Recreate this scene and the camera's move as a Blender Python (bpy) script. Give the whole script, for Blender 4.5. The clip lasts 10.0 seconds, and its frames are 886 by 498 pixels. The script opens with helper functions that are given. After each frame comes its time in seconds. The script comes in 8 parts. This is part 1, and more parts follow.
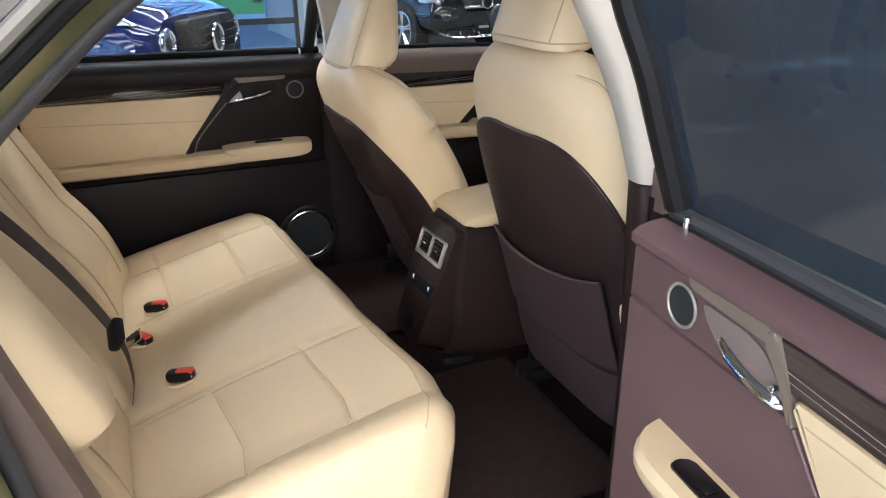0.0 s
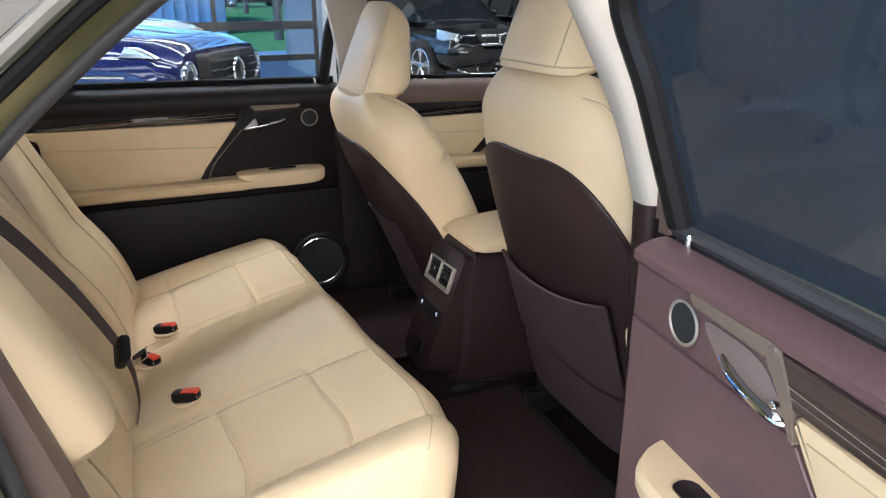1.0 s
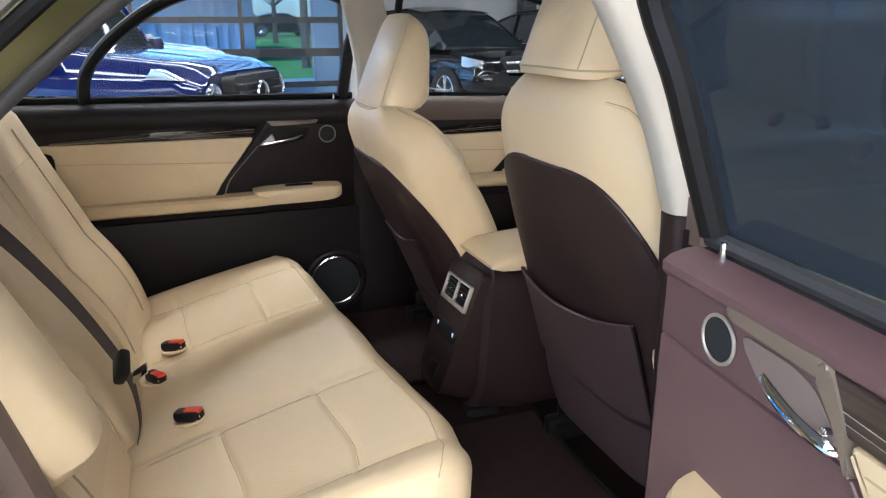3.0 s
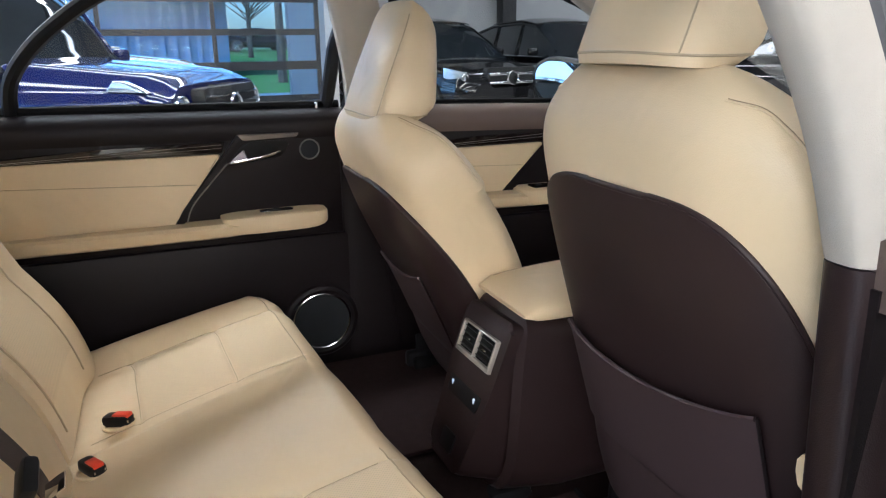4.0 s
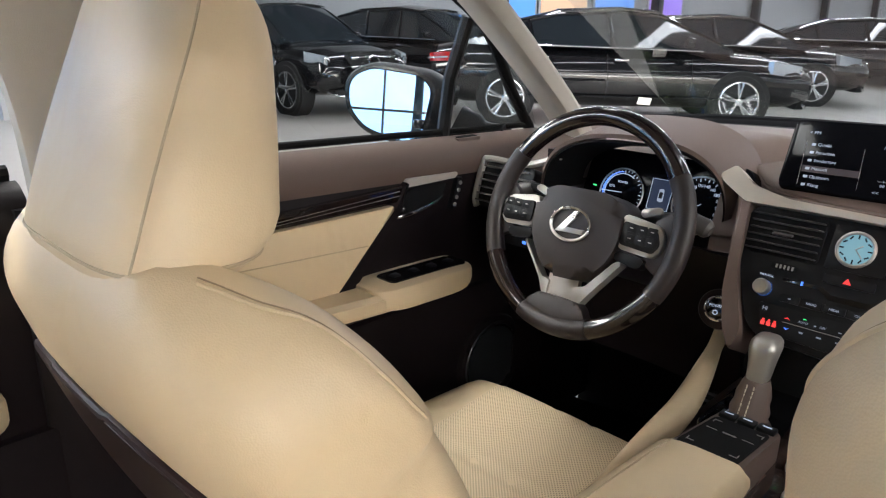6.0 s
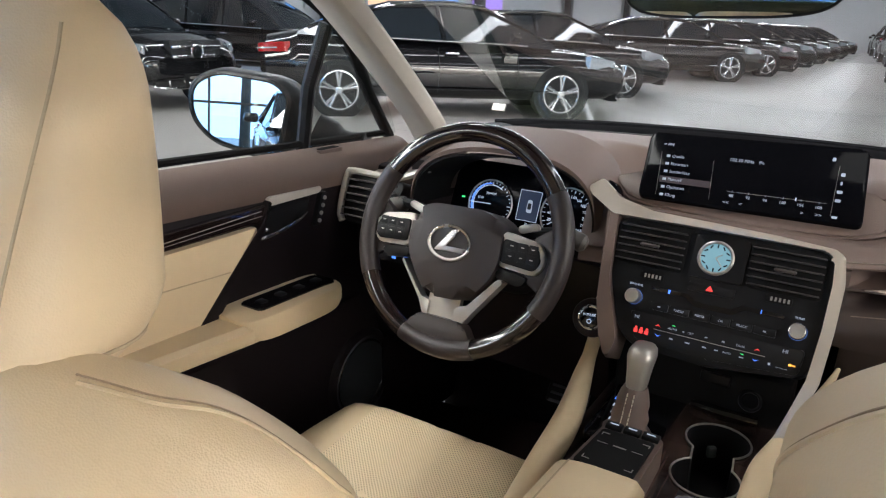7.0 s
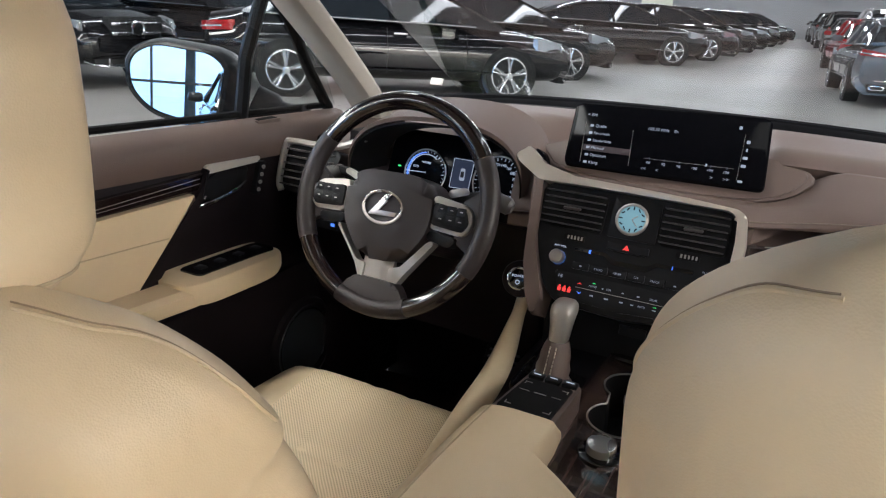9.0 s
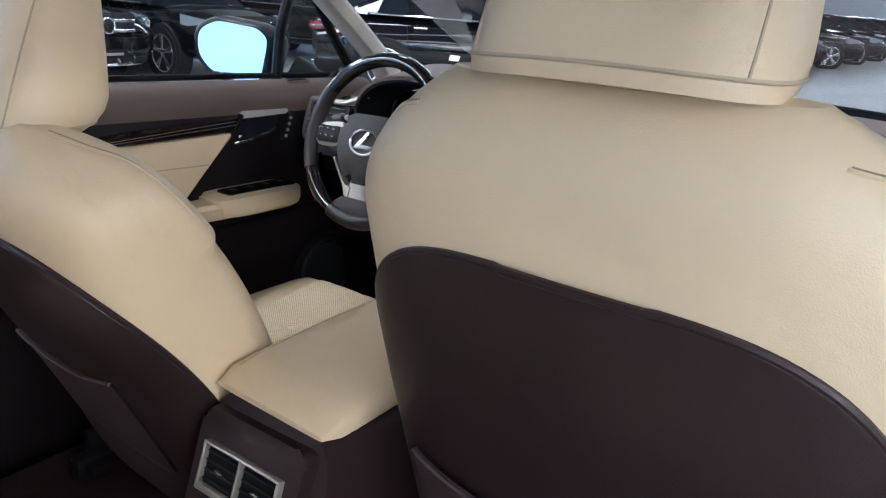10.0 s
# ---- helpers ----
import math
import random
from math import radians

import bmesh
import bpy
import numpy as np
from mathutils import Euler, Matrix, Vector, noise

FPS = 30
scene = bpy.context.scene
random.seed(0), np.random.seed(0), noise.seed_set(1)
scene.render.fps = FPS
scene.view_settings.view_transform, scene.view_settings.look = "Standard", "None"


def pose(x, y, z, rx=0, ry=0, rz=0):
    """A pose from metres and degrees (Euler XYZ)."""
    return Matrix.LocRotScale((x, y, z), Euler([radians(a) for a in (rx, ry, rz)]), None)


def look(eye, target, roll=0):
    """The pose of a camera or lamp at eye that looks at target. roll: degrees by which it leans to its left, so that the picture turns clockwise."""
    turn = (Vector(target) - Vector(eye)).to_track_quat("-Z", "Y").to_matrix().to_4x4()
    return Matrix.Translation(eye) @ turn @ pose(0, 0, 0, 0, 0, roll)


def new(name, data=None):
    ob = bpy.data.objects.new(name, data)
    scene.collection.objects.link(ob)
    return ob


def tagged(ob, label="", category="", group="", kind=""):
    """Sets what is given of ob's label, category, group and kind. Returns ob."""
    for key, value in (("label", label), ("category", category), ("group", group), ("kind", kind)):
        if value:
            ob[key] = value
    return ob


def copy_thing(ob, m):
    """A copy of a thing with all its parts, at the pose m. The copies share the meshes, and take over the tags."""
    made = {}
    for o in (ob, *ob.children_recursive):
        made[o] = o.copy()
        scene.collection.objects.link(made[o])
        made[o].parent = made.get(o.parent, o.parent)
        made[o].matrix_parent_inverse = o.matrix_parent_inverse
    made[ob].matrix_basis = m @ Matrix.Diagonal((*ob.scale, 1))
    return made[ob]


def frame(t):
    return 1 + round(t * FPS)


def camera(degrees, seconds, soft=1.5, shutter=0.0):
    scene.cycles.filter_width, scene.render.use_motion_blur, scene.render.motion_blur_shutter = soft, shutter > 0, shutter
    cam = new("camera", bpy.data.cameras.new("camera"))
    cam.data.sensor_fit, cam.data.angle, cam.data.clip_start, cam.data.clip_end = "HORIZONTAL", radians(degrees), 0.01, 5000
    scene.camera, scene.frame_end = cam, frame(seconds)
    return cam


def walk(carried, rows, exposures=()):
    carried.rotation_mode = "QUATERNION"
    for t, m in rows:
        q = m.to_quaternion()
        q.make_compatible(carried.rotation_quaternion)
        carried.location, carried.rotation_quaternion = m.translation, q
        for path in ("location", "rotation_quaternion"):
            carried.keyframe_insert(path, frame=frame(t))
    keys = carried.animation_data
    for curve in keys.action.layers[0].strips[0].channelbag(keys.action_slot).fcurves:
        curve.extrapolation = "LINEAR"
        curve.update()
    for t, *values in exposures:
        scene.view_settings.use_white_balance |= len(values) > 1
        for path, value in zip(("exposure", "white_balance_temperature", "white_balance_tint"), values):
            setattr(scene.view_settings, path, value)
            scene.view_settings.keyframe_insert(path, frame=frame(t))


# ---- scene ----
cam = camera(64.1, 10.0, soft=1.2)
PATH = [
    (0, (1.575, 0.007, 1.44), (-0.117, 0.75, 0.676), -0.5),
    (0.5, (1.587, 0.014, 1.435), (-0.134, 0.743, 0.722), -0.4),
    (1, (1.592, 0.021, 1.416), (-0.151, 0.736, 0.746), -0.3),
    (1.5, (1.618, 0.033, 1.402), (-0.145, 0.73, 0.765), -0.2),
    (2, (1.613, 0.05, 1.387), (-0.166, 0.724, 0.768), -0.2),
    (2.5, (1.59, 0.055, 1.376), (-0.198, 0.72, 0.774), -0.1),
    (2.7, (1.572, 0.056, 1.374), (-0.214, 0.718, 0.776), -0.1),
    (3.8, (1.308, 0.079, 1.332), (-0.48, 0.769, 0.762), -0.9),
    (4, (1.181, 0.114, 1.32), (-0.598, 0.836, 0.76), -0.6),
    (4.5, (0.865, 0.192, 1.34), (-0.876, 1.009, 0.792), -0.3),
    (5, (0.542, 0.294, 1.339), (-1.12, 1.262, 0.788), -0.1),
    (5.2, (0.452, 0.318, 1.343), (-1.157, 1.37, 0.788), 0.1),
    (6.3, (0.235, 0.374, 1.36), (-1.002, 1.823, 0.755), 1.2),
    (6.5, (0.214, 0.378, 1.366), (-0.941, 1.898, 0.769), 1.7),
    (7, (0.179, 0.371, 1.388), (-0.812, 1.993, 0.766), 2.1),
    (7.5, (0.165, 0.359, 1.397), (-0.699, 2.045, 0.757), 2.5),
    (8, (0.161, 0.357, 1.403), (-0.645, 2.068, 0.753), 2.7),
    (8.5, (0.171, 0.353, 1.404), (-0.635, 2.063, 0.75), 2.9),
    (9, (0.237, 0.336, 1.375), (-0.628, 2.013, 0.714), 3.0),
    (9.5, (0.399, 0.305, 1.355), (-0.635, 1.875, 0.674), 2.7),
    (9.8, (0.542, 0.268, 1.345), (-0.578, 1.777, 0.65), 2.9),
    (10, (0.643, 0.201, 1.341), (-0.468, 1.726, 0.678), 3.2),
]
walk(cam, [(t, look(eye, target, roll)) for t, eye, target, roll in PATH], exposures=[(0, 0.06, 5500, 12), (2.5, 0.06, 5480, 11), (4.0, 0.03, 5450, 12), (4.5, -0.08, 5300, 9), (5.0, 0.10, 5700, 11), (6.5, 0.30, 5700, 12), (7.5, 0.40, 5750, 12), (8.5, 0.42, 5750, 12), (9.5, -0.12, 5400, 13), (10, 0.0, 5050, 12)])
import functools

# ---- light ----
world = bpy.data.worlds.new("world")
scene.world = world
world.use_nodes = True
wn = world.node_tree
sky = wn.nodes.new("ShaderNodeTexSky")
sky.sky_type, sky.sun_disc = "NISHITA", False
sky.sun_elevation, sky.sun_rotation = radians(28), radians(130)
wn.links.new(sky.outputs["Color"], wn.nodes["Background"].inputs["Color"])
wn.nodes["Background"].inputs["Strength"].default_value = 0.15


def area_lamp(name, m, sx, sy, watts, colour=(1, 1, 1)):
    lamp = bpy.data.lights.new(name, "AREA")
    lamp.shape, lamp.size, lamp.size_y, lamp.energy, lamp.color = "RECTANGLE", sx, sy, watts, colour
    ob = new(name, lamp)
    ob.matrix_world = m
    return ob


sun = bpy.data.lights.new("sun", "SUN")
sun.energy, sun.angle, sun.color = 5.0, radians(12), (1, 0.97, 0.92)
new("sun", sun).matrix_world = look((0, 0, 30), (-8, 9, 16))


# ---- materials ----
def material(name, colour, rough=0.5, metal=0.0, vary=0.08, scale=6.0, bump=0.0, bump_scale=200.0, coat=0.0, kind="noise", spec=0.5, soft=0.0):
    m = bpy.data.materials.new(name)
    m.use_nodes = True
    nt = m.node_tree
    p = nt.nodes["Principled BSDF"]
    p.inputs["Roughness"].default_value = rough
    p.inputs["Metallic"].default_value = metal
    p.inputs["Coat Weight"].default_value = coat
    p.inputs["Coat Roughness"].default_value = 0.03
    p.inputs["Specular IOR Level"].default_value = spec
    tc = nt.nodes.new("ShaderNodeTexCoord")
    n1 = nt.nodes.new("ShaderNodeTexNoise")
    n1.inputs["Scale"].default_value = scale
    n1.inputs["Detail"].default_value = 5
    nt.links.new(tc.outputs["Object"], n1.inputs["Vector"])
    mix = nt.nodes.new("ShaderNodeMix")
    mix.data_type = "RGBA"
    dark = [c * (1 - 2 * vary) for c in colour]
    lite = [min(1, c * (1 + vary)) for c in colour]
    mix.inputs["A"].default_value = (*dark, 1)
    mix.inputs["B"].default_value = (*lite, 1)
    nt.links.new(n1.outputs["Fac"], mix.inputs["Factor"])
    nt.links.new(mix.outputs["Result"], p.inputs["Base Color"])
    rr = nt.nodes.new("ShaderNodeMapRange")
    rr.inputs["To Min"].default_value = rough - min(0.06, rough * 0.4)
    rr.inputs["To Max"].default_value = rough + min(0.06, rough * 0.4)
    nt.links.new(n1.outputs["Fac"], rr.inputs["Value"])
    nt.links.new(rr.outputs["Result"], p.inputs["Roughness"])
    if bump:
        if kind == "voronoi":
            n2 = nt.nodes.new("ShaderNodeTexVoronoi")
            out = n2.outputs["Distance"]
        else:
            n2 = nt.nodes.new("ShaderNodeTexNoise")
            n2.inputs["Detail"].default_value = 3
            out = n2.outputs["Fac"]
        n2.inputs["Scale"].default_value = bump_scale
        nt.links.new(tc.outputs["Object"], n2.inputs["Vector"])
        b = nt.nodes.new("ShaderNodeBump")
        b.inputs["Strength"].default_value = bump
        b.inputs["Distance"].default_value = 0.002
        nt.links.new(out, b.inputs["Height"])
        nt.links.new(b.outputs["Normal"], p.inputs["Normal"])
        if soft:
            # gentle puckers of stretched leather
            n3 = nt.nodes.new("ShaderNodeTexNoise")
            n3.inputs["Scale"].default_value, n3.inputs["Detail"].default_value, n3.inputs["Distortion"].default_value = 11.0, 2.0, 0.6
            nt.links.new(tc.outputs["Object"], n3.inputs["Vector"])
            b2 = nt.nodes.new("ShaderNodeBump")
            b2.inputs["Strength"].default_value, b2.inputs["Distance"].default_value = soft, 0.012
            nt.links.new(n3.outputs["Fac"], b2.inputs["Height"])
            nt.links.new(b2.outputs["Normal"], b.inputs["Normal"])
    return m


def emitter(name, colour, strength):
    m = bpy.data.materials.new(name)
    m.use_nodes = True
    p = m.node_tree.nodes["Principled BSDF"]
    p.inputs["Base Color"].default_value = (*[c * 0.2 for c in colour], 1)
    p.inputs["Emission Color"].default_value = (*colour, 1)
    p.inputs["Emission Strength"].default_value = strength
    return m


def pane(name, tint, gloss=0.08, blind=0.0):
    m = bpy.data.materials.new(name)
    m.use_nodes = True
    nt = m.node_tree
    for n in list(nt.nodes):
        nt.nodes.remove(n)
    out = nt.nodes.new("ShaderNodeOutputMaterial")
    tr = nt.nodes.new("ShaderNodeBsdfTransparent")
    tr.inputs["Color"].default_value = (*tint, 1)
    gl = nt.nodes.new("ShaderNodeBsdfGlossy")
    gl.inputs["Roughness"].default_value = 0.01
    lw = nt.nodes.new("ShaderNodeLayerWeight")
    lw.inputs["Blend"].default_value = 0.5
    pw = nt.nodes.new("ShaderNodeMath")
    pw.operation = "POWER"
    pw.inputs[1].default_value = 4.0
    nt.links.new(lw.outputs["Facing"], pw.inputs[0])
    fr = nt.nodes.new("ShaderNodeMath")
    fr.operation, fr.use_clamp = "MULTIPLY_ADD", True
    fr.inputs[1].default_value, fr.inputs[2].default_value = 0.45, gloss * 0.5
    nt.links.new(pw.outputs["Value"], fr.inputs[0])
    mx = nt.nodes.new("ShaderNodeMixShader")
    nt.links.new(fr.outputs["Value"], mx.inputs["Fac"])
    body = tr.outputs["BSDF"]
    if blind:
        # a fine dark mesh blind drawn up behind the pane
        mesh = nt.nodes.new("ShaderNodeBsdfDiffuse")
        mesh.inputs["Color"].default_value = (0.040, 0.052, 0.068, 1)
        both = nt.nodes.new("ShaderNodeMixShader")
        both.inputs["Fac"].default_value = blind
        nt.links.new(body, both.inputs[1])
        nt.links.new(mesh.outputs["BSDF"], both.inputs[2])
        body = both.outputs["Shader"]
    nt.links.new(body, mx.inputs[1])
    nt.links.new(gl.outputs["BSDF"], mx.inputs[2])
    nt.links.new(mx.outputs["Shader"], out.inputs["Surface"])
    return m


def perforated(name, colour, flatten, hole=0.85):
    """Cream leather with rows of fine punched holes."""
    m = material(name, colour, 0.5, vary=0.05, scale=5, bump=0.15, bump_scale=420)
    nt = m.node_tree
    p = nt.nodes["Principled BSDF"]
    old = p.inputs["Base Color"].links[0].from_socket
    tc = nt.nodes.new("ShaderNodeTexCoord")
    vo = nt.nodes.new("ShaderNodeTexVoronoi")
    vo.inputs["Scale"].default_value = 230
    vo.inputs["Randomness"].default_value = 0.0
    mp = nt.nodes.new("ShaderNodeMapping")
    mp.inputs["Scale"].default_value = flatten
    mp.inputs["Rotation"].default_value = (0, 0, radians(45))
    nt.links.new(tc.outputs["Object"], mp.inputs["Vector"])
    nt.links.new(mp.outputs["Vector"], vo.inputs["Vector"])
    vo.voronoi_dimensions = "2D"
    mr = nt.nodes.new("ShaderNodeMapRange")
    mr.inputs["From Min"].default_value, mr.inputs["From Max"].default_value = 0.22, 0.34
    nt.links.new(vo.outputs["Distance"], mr.inputs["Value"])
    mix = nt.nodes.new("ShaderNodeMix")
    mix.data_type = "RGBA"
    mix.inputs["A"].default_value = (*[c * hole for c in colour], 1)
    nt.links.new(mr.outputs["Result"], mix.inputs["Factor"])
    nt.links.new(old, mix.inputs["B"])
    nt.links.new(mix.outputs["Result"], p.inputs["Base Color"])
    return m


def streaked(name, dark, lite, stretch, rough=0.12, coat=1.0):
    m = material(name, dark, rough, coat=coat, vary=0.0)
    nt = m.node_tree
    p = nt.nodes["Principled BSDF"]
    tc = nt.nodes.new("ShaderNodeTexCoord")
    mp = nt.nodes.new("ShaderNodeMapping")
    mp.inputs["Scale"].default_value = stretch
    nz = nt.nodes.new("ShaderNodeTexNoise")
    nz.inputs["Scale"].default_value = 3
    nz.inputs["Detail"].default_value = 6
    nt.links.new(tc.outputs["Object"], mp.inputs["Vector"])
    nt.links.new(mp.outputs["Vector"], nz.inputs["Vector"])
    mr = nt.nodes.new("ShaderNodeMapRange")
    mr.inputs["From Min"].default_value, mr.inputs["From Max"].default_value = 0.42, 0.62
    nt.links.new(nz.outputs["Fac"], mr.inputs["Value"])
    mix = nt.nodes.new("ShaderNodeMix")
    mix.data_type = "RGBA"
    mix.inputs["A"].default_value = (*dark, 1)
    mix.inputs["B"].default_value = (*lite, 1)
    nt.links.new(mr.outputs["Result"], mix.inputs["Factor"])
    nt.links.new(mix.outputs["Result"], p.inputs["Base Color"])
    return m


CREAM = material("cream_leather", (0.70, 0.558, 0.355), 0.44, vary=0.05, scale=4, bump=0.12, bump_scale=650, kind="voronoi", soft=0.35)
PERF = perforated("perforated_leather", (0.69, 0.55, 0.35), (1, 1, 1))
PERFD = perforated("perforated_cushion_leather", (0.69, 0.55, 0.35), (1, 1, 1), 0.42)
SEAMD = material("brown_seam_thread", (0.33, 0.24, 0.15), 0.7, vary=0.1)
# stitch lines, with the shadow of their groove put into a darker tone
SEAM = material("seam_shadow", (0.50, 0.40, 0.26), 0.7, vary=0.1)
STITCH = material("brown_thread", (0.24, 0.19, 0.16), 0.6, vary=0.1, scale=300)
THREAD = material("thread", (0.72, 0.64, 0.5), 0.6, vary=0.1, scale=300)
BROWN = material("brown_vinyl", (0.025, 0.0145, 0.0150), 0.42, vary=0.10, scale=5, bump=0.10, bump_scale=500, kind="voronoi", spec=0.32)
WHEELV = material("brown_wheel_leather", (0.024, 0.0175, 0.0160), 0.44, vary=0.08, scale=8, bump=0.08, bump_scale=700, kind="voronoi")
# BROWN made lighter: light on the lower seat backs put into the colour
POCKETV = material("lit_brown_vinyl", (0.052, 0.034, 0.037), 0.52, vary=0.08, scale=6, bump=0.10, bump_scale=450, kind="voronoi", spec=0.35)
# door vinyl with the light on the open door put into its colour
MAUVE_LIT = material("lit_door_vinyl", (0.128, 0.076, 0.082), 0.46, vary=0.06, scale=5, bump=0.10, bump_scale=500, kind="voronoi")
DASHV = material("brown_dash_vinyl", (0.128, 0.090, 0.074), 0.5, vary=0.06, scale=5, bump=0.14, bump_scale=500, kind="voronoi")
# also serves as the closed doors' vinyl, their shade put into the colour
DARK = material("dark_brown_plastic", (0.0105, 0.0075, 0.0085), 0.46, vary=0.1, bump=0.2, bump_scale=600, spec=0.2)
# dash vinyl darkened: shade of the lower dash put into the colour
DASHV_SHADE = material("shaded_dash_vinyl", (0.046, 0.033, 0.029), 0.5, vary=0.06, scale=5, bump=0.12, bump_scale=500, kind="voronoi")
VENTG = material("dark_grey_vent_plastic", (0.062, 0.056, 0.052), 0.38, vary=0.08, spec=0.4)
BLACK = material("black_plastic", (0.010, 0.010, 0.011), 0.42, vary=0.1, bump=0.1, bump_scale=600, spec=0.2)
MATT = material("matt_black", (0.006, 0.006, 0.0065), 0.75, vary=0.1, spec=0.2)
SEALD = material("dark_rubber_seal", (0.05, 0.05, 0.054), 0.5, vary=0.1, bump=0.2, bump_scale=300)
RUBBER = material("grey_rubber_seal", (0.105, 0.105, 0.112), 0.6, vary=0.1, bump=0.2, bump_scale=300)
CARPET = material("brown_carpet", (0.0198, 0.0125, 0.0119), 0.95, vary=0.25, scale=60, bump=1.0, bump_scale=900, spec=0.1)
MATV = material("mat_carpet", (0.0396, 0.0251, 0.0244), 0.95, vary=0.25, scale=50, bump=1.0, bump_scale=900, spec=0.1)
SILVER = material("satin_silver", (0.44, 0.415, 0.375), 0.32, metal=0.6, vary=0.03)
ALUM = material("bright_satin_silver", (0.56, 0.54, 0.51), 0.28, metal=0.92, vary=0.02)
CHROME = material("chrome", (0.85, 0.85, 0.86), 0.08, metal=1.0, vary=0.01)
WOOD = streaked("dark_gloss_wood", (0.008, 0.005, 0.005), (0.020, 0.012, 0.011), (2, 1.5, 60))
WOODC = streaked("striped_wood", (0.02, 0.012, 0.01), (0.085, 0.055, 0.045), (55, 1.2, 1))
PILLAR = material("cream_pillar_cloth", (0.51, 0.475, 0.415), 0.85, vary=0.04, scale=30, bump=0.3, bump_scale=700)
WOODD = streaked("brown_door_wood", (0.018, 0.012, 0.013), (0.050, 0.034, 0.034), (1.5, 1.5, 70), 0.4, 0.12)
BOWLM = material("satin_mauve_trim", (0.30, 0.25, 0.25), 0.4, metal=0.45, vary=0.04)
TAUPE = material("satin_taupe_trim", (0.22, 0.185, 0.155), 0.38, metal=0.35, vary=0.04)
# silver trim with its bright reflection put into a paler base colour
BARM = material("lit_silver_trim", (0.60, 0.57, 0.52), 0.34, metal=0.35, vary=0.02)
BANDM = material("satin_champagne_band", (0.74, 0.68, 0.59), 0.30, metal=0.65, vary=0.03)
REDB = material("red_plastic", (0.75, 0.06, 0.02), 0.35, vary=0.05)
WEB = material("belt_webbing", (0.05, 0.036, 0.034), 0.7, vary=0.15, scale=300, bump=0.6, bump_scale=700)
GLASSBLACK = material("black_screen_glass", (0.004, 0.004, 0.005), 0.06, vary=0.0, coat=0.6)
MESH = material("speaker_cloth", (0.012, 0.015, 0.018), 0.8, vary=0.2, scale=400, bump=0.6, bump_scale=900)
# body green brightened to olive: light reflected off the flange, put into colour
GREEN_LIT = material("lit_green_paint", (0.21, 0.21, 0.095), 0.3, metal=0.35, vary=0.05, coat=0.6)
STRIP = material("satin_strip", (0.20, 0.19, 0.17), 0.55, metal=0.3, vary=0.05)
GREEN = material("dark_green_paint", (0.03, 0.04, 0.018), 0.25, metal=0.3, vary=0.05, coat=1.0)
SCREENB = material("matt_screen_glass", (0.003, 0.003, 0.004), 0.08, vary=0.0, spec=0.05)
GLOSSB = material("black_gloss_paint", (0.008, 0.009, 0.009), 0.4, vary=0.02, coat=1.0, spec=0.1)
MIRRORB = material("satin_black_plastic", (0.008, 0.009, 0.010), 0.28, vary=0.05, spec=0.35)
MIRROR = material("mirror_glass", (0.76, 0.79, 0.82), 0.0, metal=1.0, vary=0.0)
BAND = material("black_glass_band", (0.005, 0.005, 0.006), 0.5, vary=0.0, spec=0.06)
CLEAR = pane("clear_glass", (0.93, 0.95, 0.95))
BLUEPANE = pane("bluish_glass", (0.72, 0.87, 1.0))
TINT = pane("tinted_glass", (0.88, 0.93, 0.98))
PRIVACY = pane("privacy_glass", (0.38, 0.54, 0.72), 0.12)
BLINDG = pane("privacy_glass_with_mesh_blind", (0.38, 0.50, 0.62), 0.05, 0.72)
LIT_WHITE = emitter("lit_white", (0.8, 0.88, 1.0), 0.55)
LIT_DIM = emitter("lit_grey_white", (0.75, 0.82, 0.95), 0.30)
LIT_NAVY = emitter("lit_navy", (0.02, 0.04, 0.10), 0.25)
LIT_BLUE = emitter("lit_blue", (0.1, 0.25, 1.0), 1.3)
LIT_DIMBLUE = emitter("lit_dim_blue", (0.12, 0.28, 0.8), 0.5)
LIT_RED = emitter("lit_red", (1.0, 0.05, 0.04), 1.1)
LIT_GREEN = emitter("lit_green", (0.1, 0.9, 0.2), 1.5)
LIT_AMBER = emitter("lit_amber", (1.0, 0.4, 0.05), 1.6)
LIT_CLOCK = emitter("lit_clock_face", (0.40, 0.72, 0.78), 0.34)


# ---- mesh tools ----
def finish(bm, sharp=32):
    bmesh.ops.recalc_face_normals(bm, faces=bm.faces)
    lim = radians(sharp)
    for f in bm.faces:
        f.smooth = True
    for e in bm.edges:
        if len(e.link_faces) == 2 and e.calc_face_angle(0) > lim:
            e.smooth = False


def part(name, bm, mat, parent=None, label="", sharp=32, mats=()):
    finish(bm, sharp)
    me = bpy.data.meshes.new(name)
    bm.to_mesh(me)
    bm.free()
    me.materials.append(mat)
    for x in mats:
        me.materials.append(x)
    ob = new(name, me)
    if parent is not None:
        ob.parent = parent
        ob.matrix_parent_inverse = parent.matrix_world.inverted()
    if label:
        tagged(ob, label)
    return ob


def thing(name, label, category, at=(0, 0, 0), group="", kind=""):
    ob = new(name)
    ob.empty_display_size = 0.05
    ob.location = at
    ob.matrix_world = Matrix.Translation(at)
    return tagged(ob, label, category, group, kind)


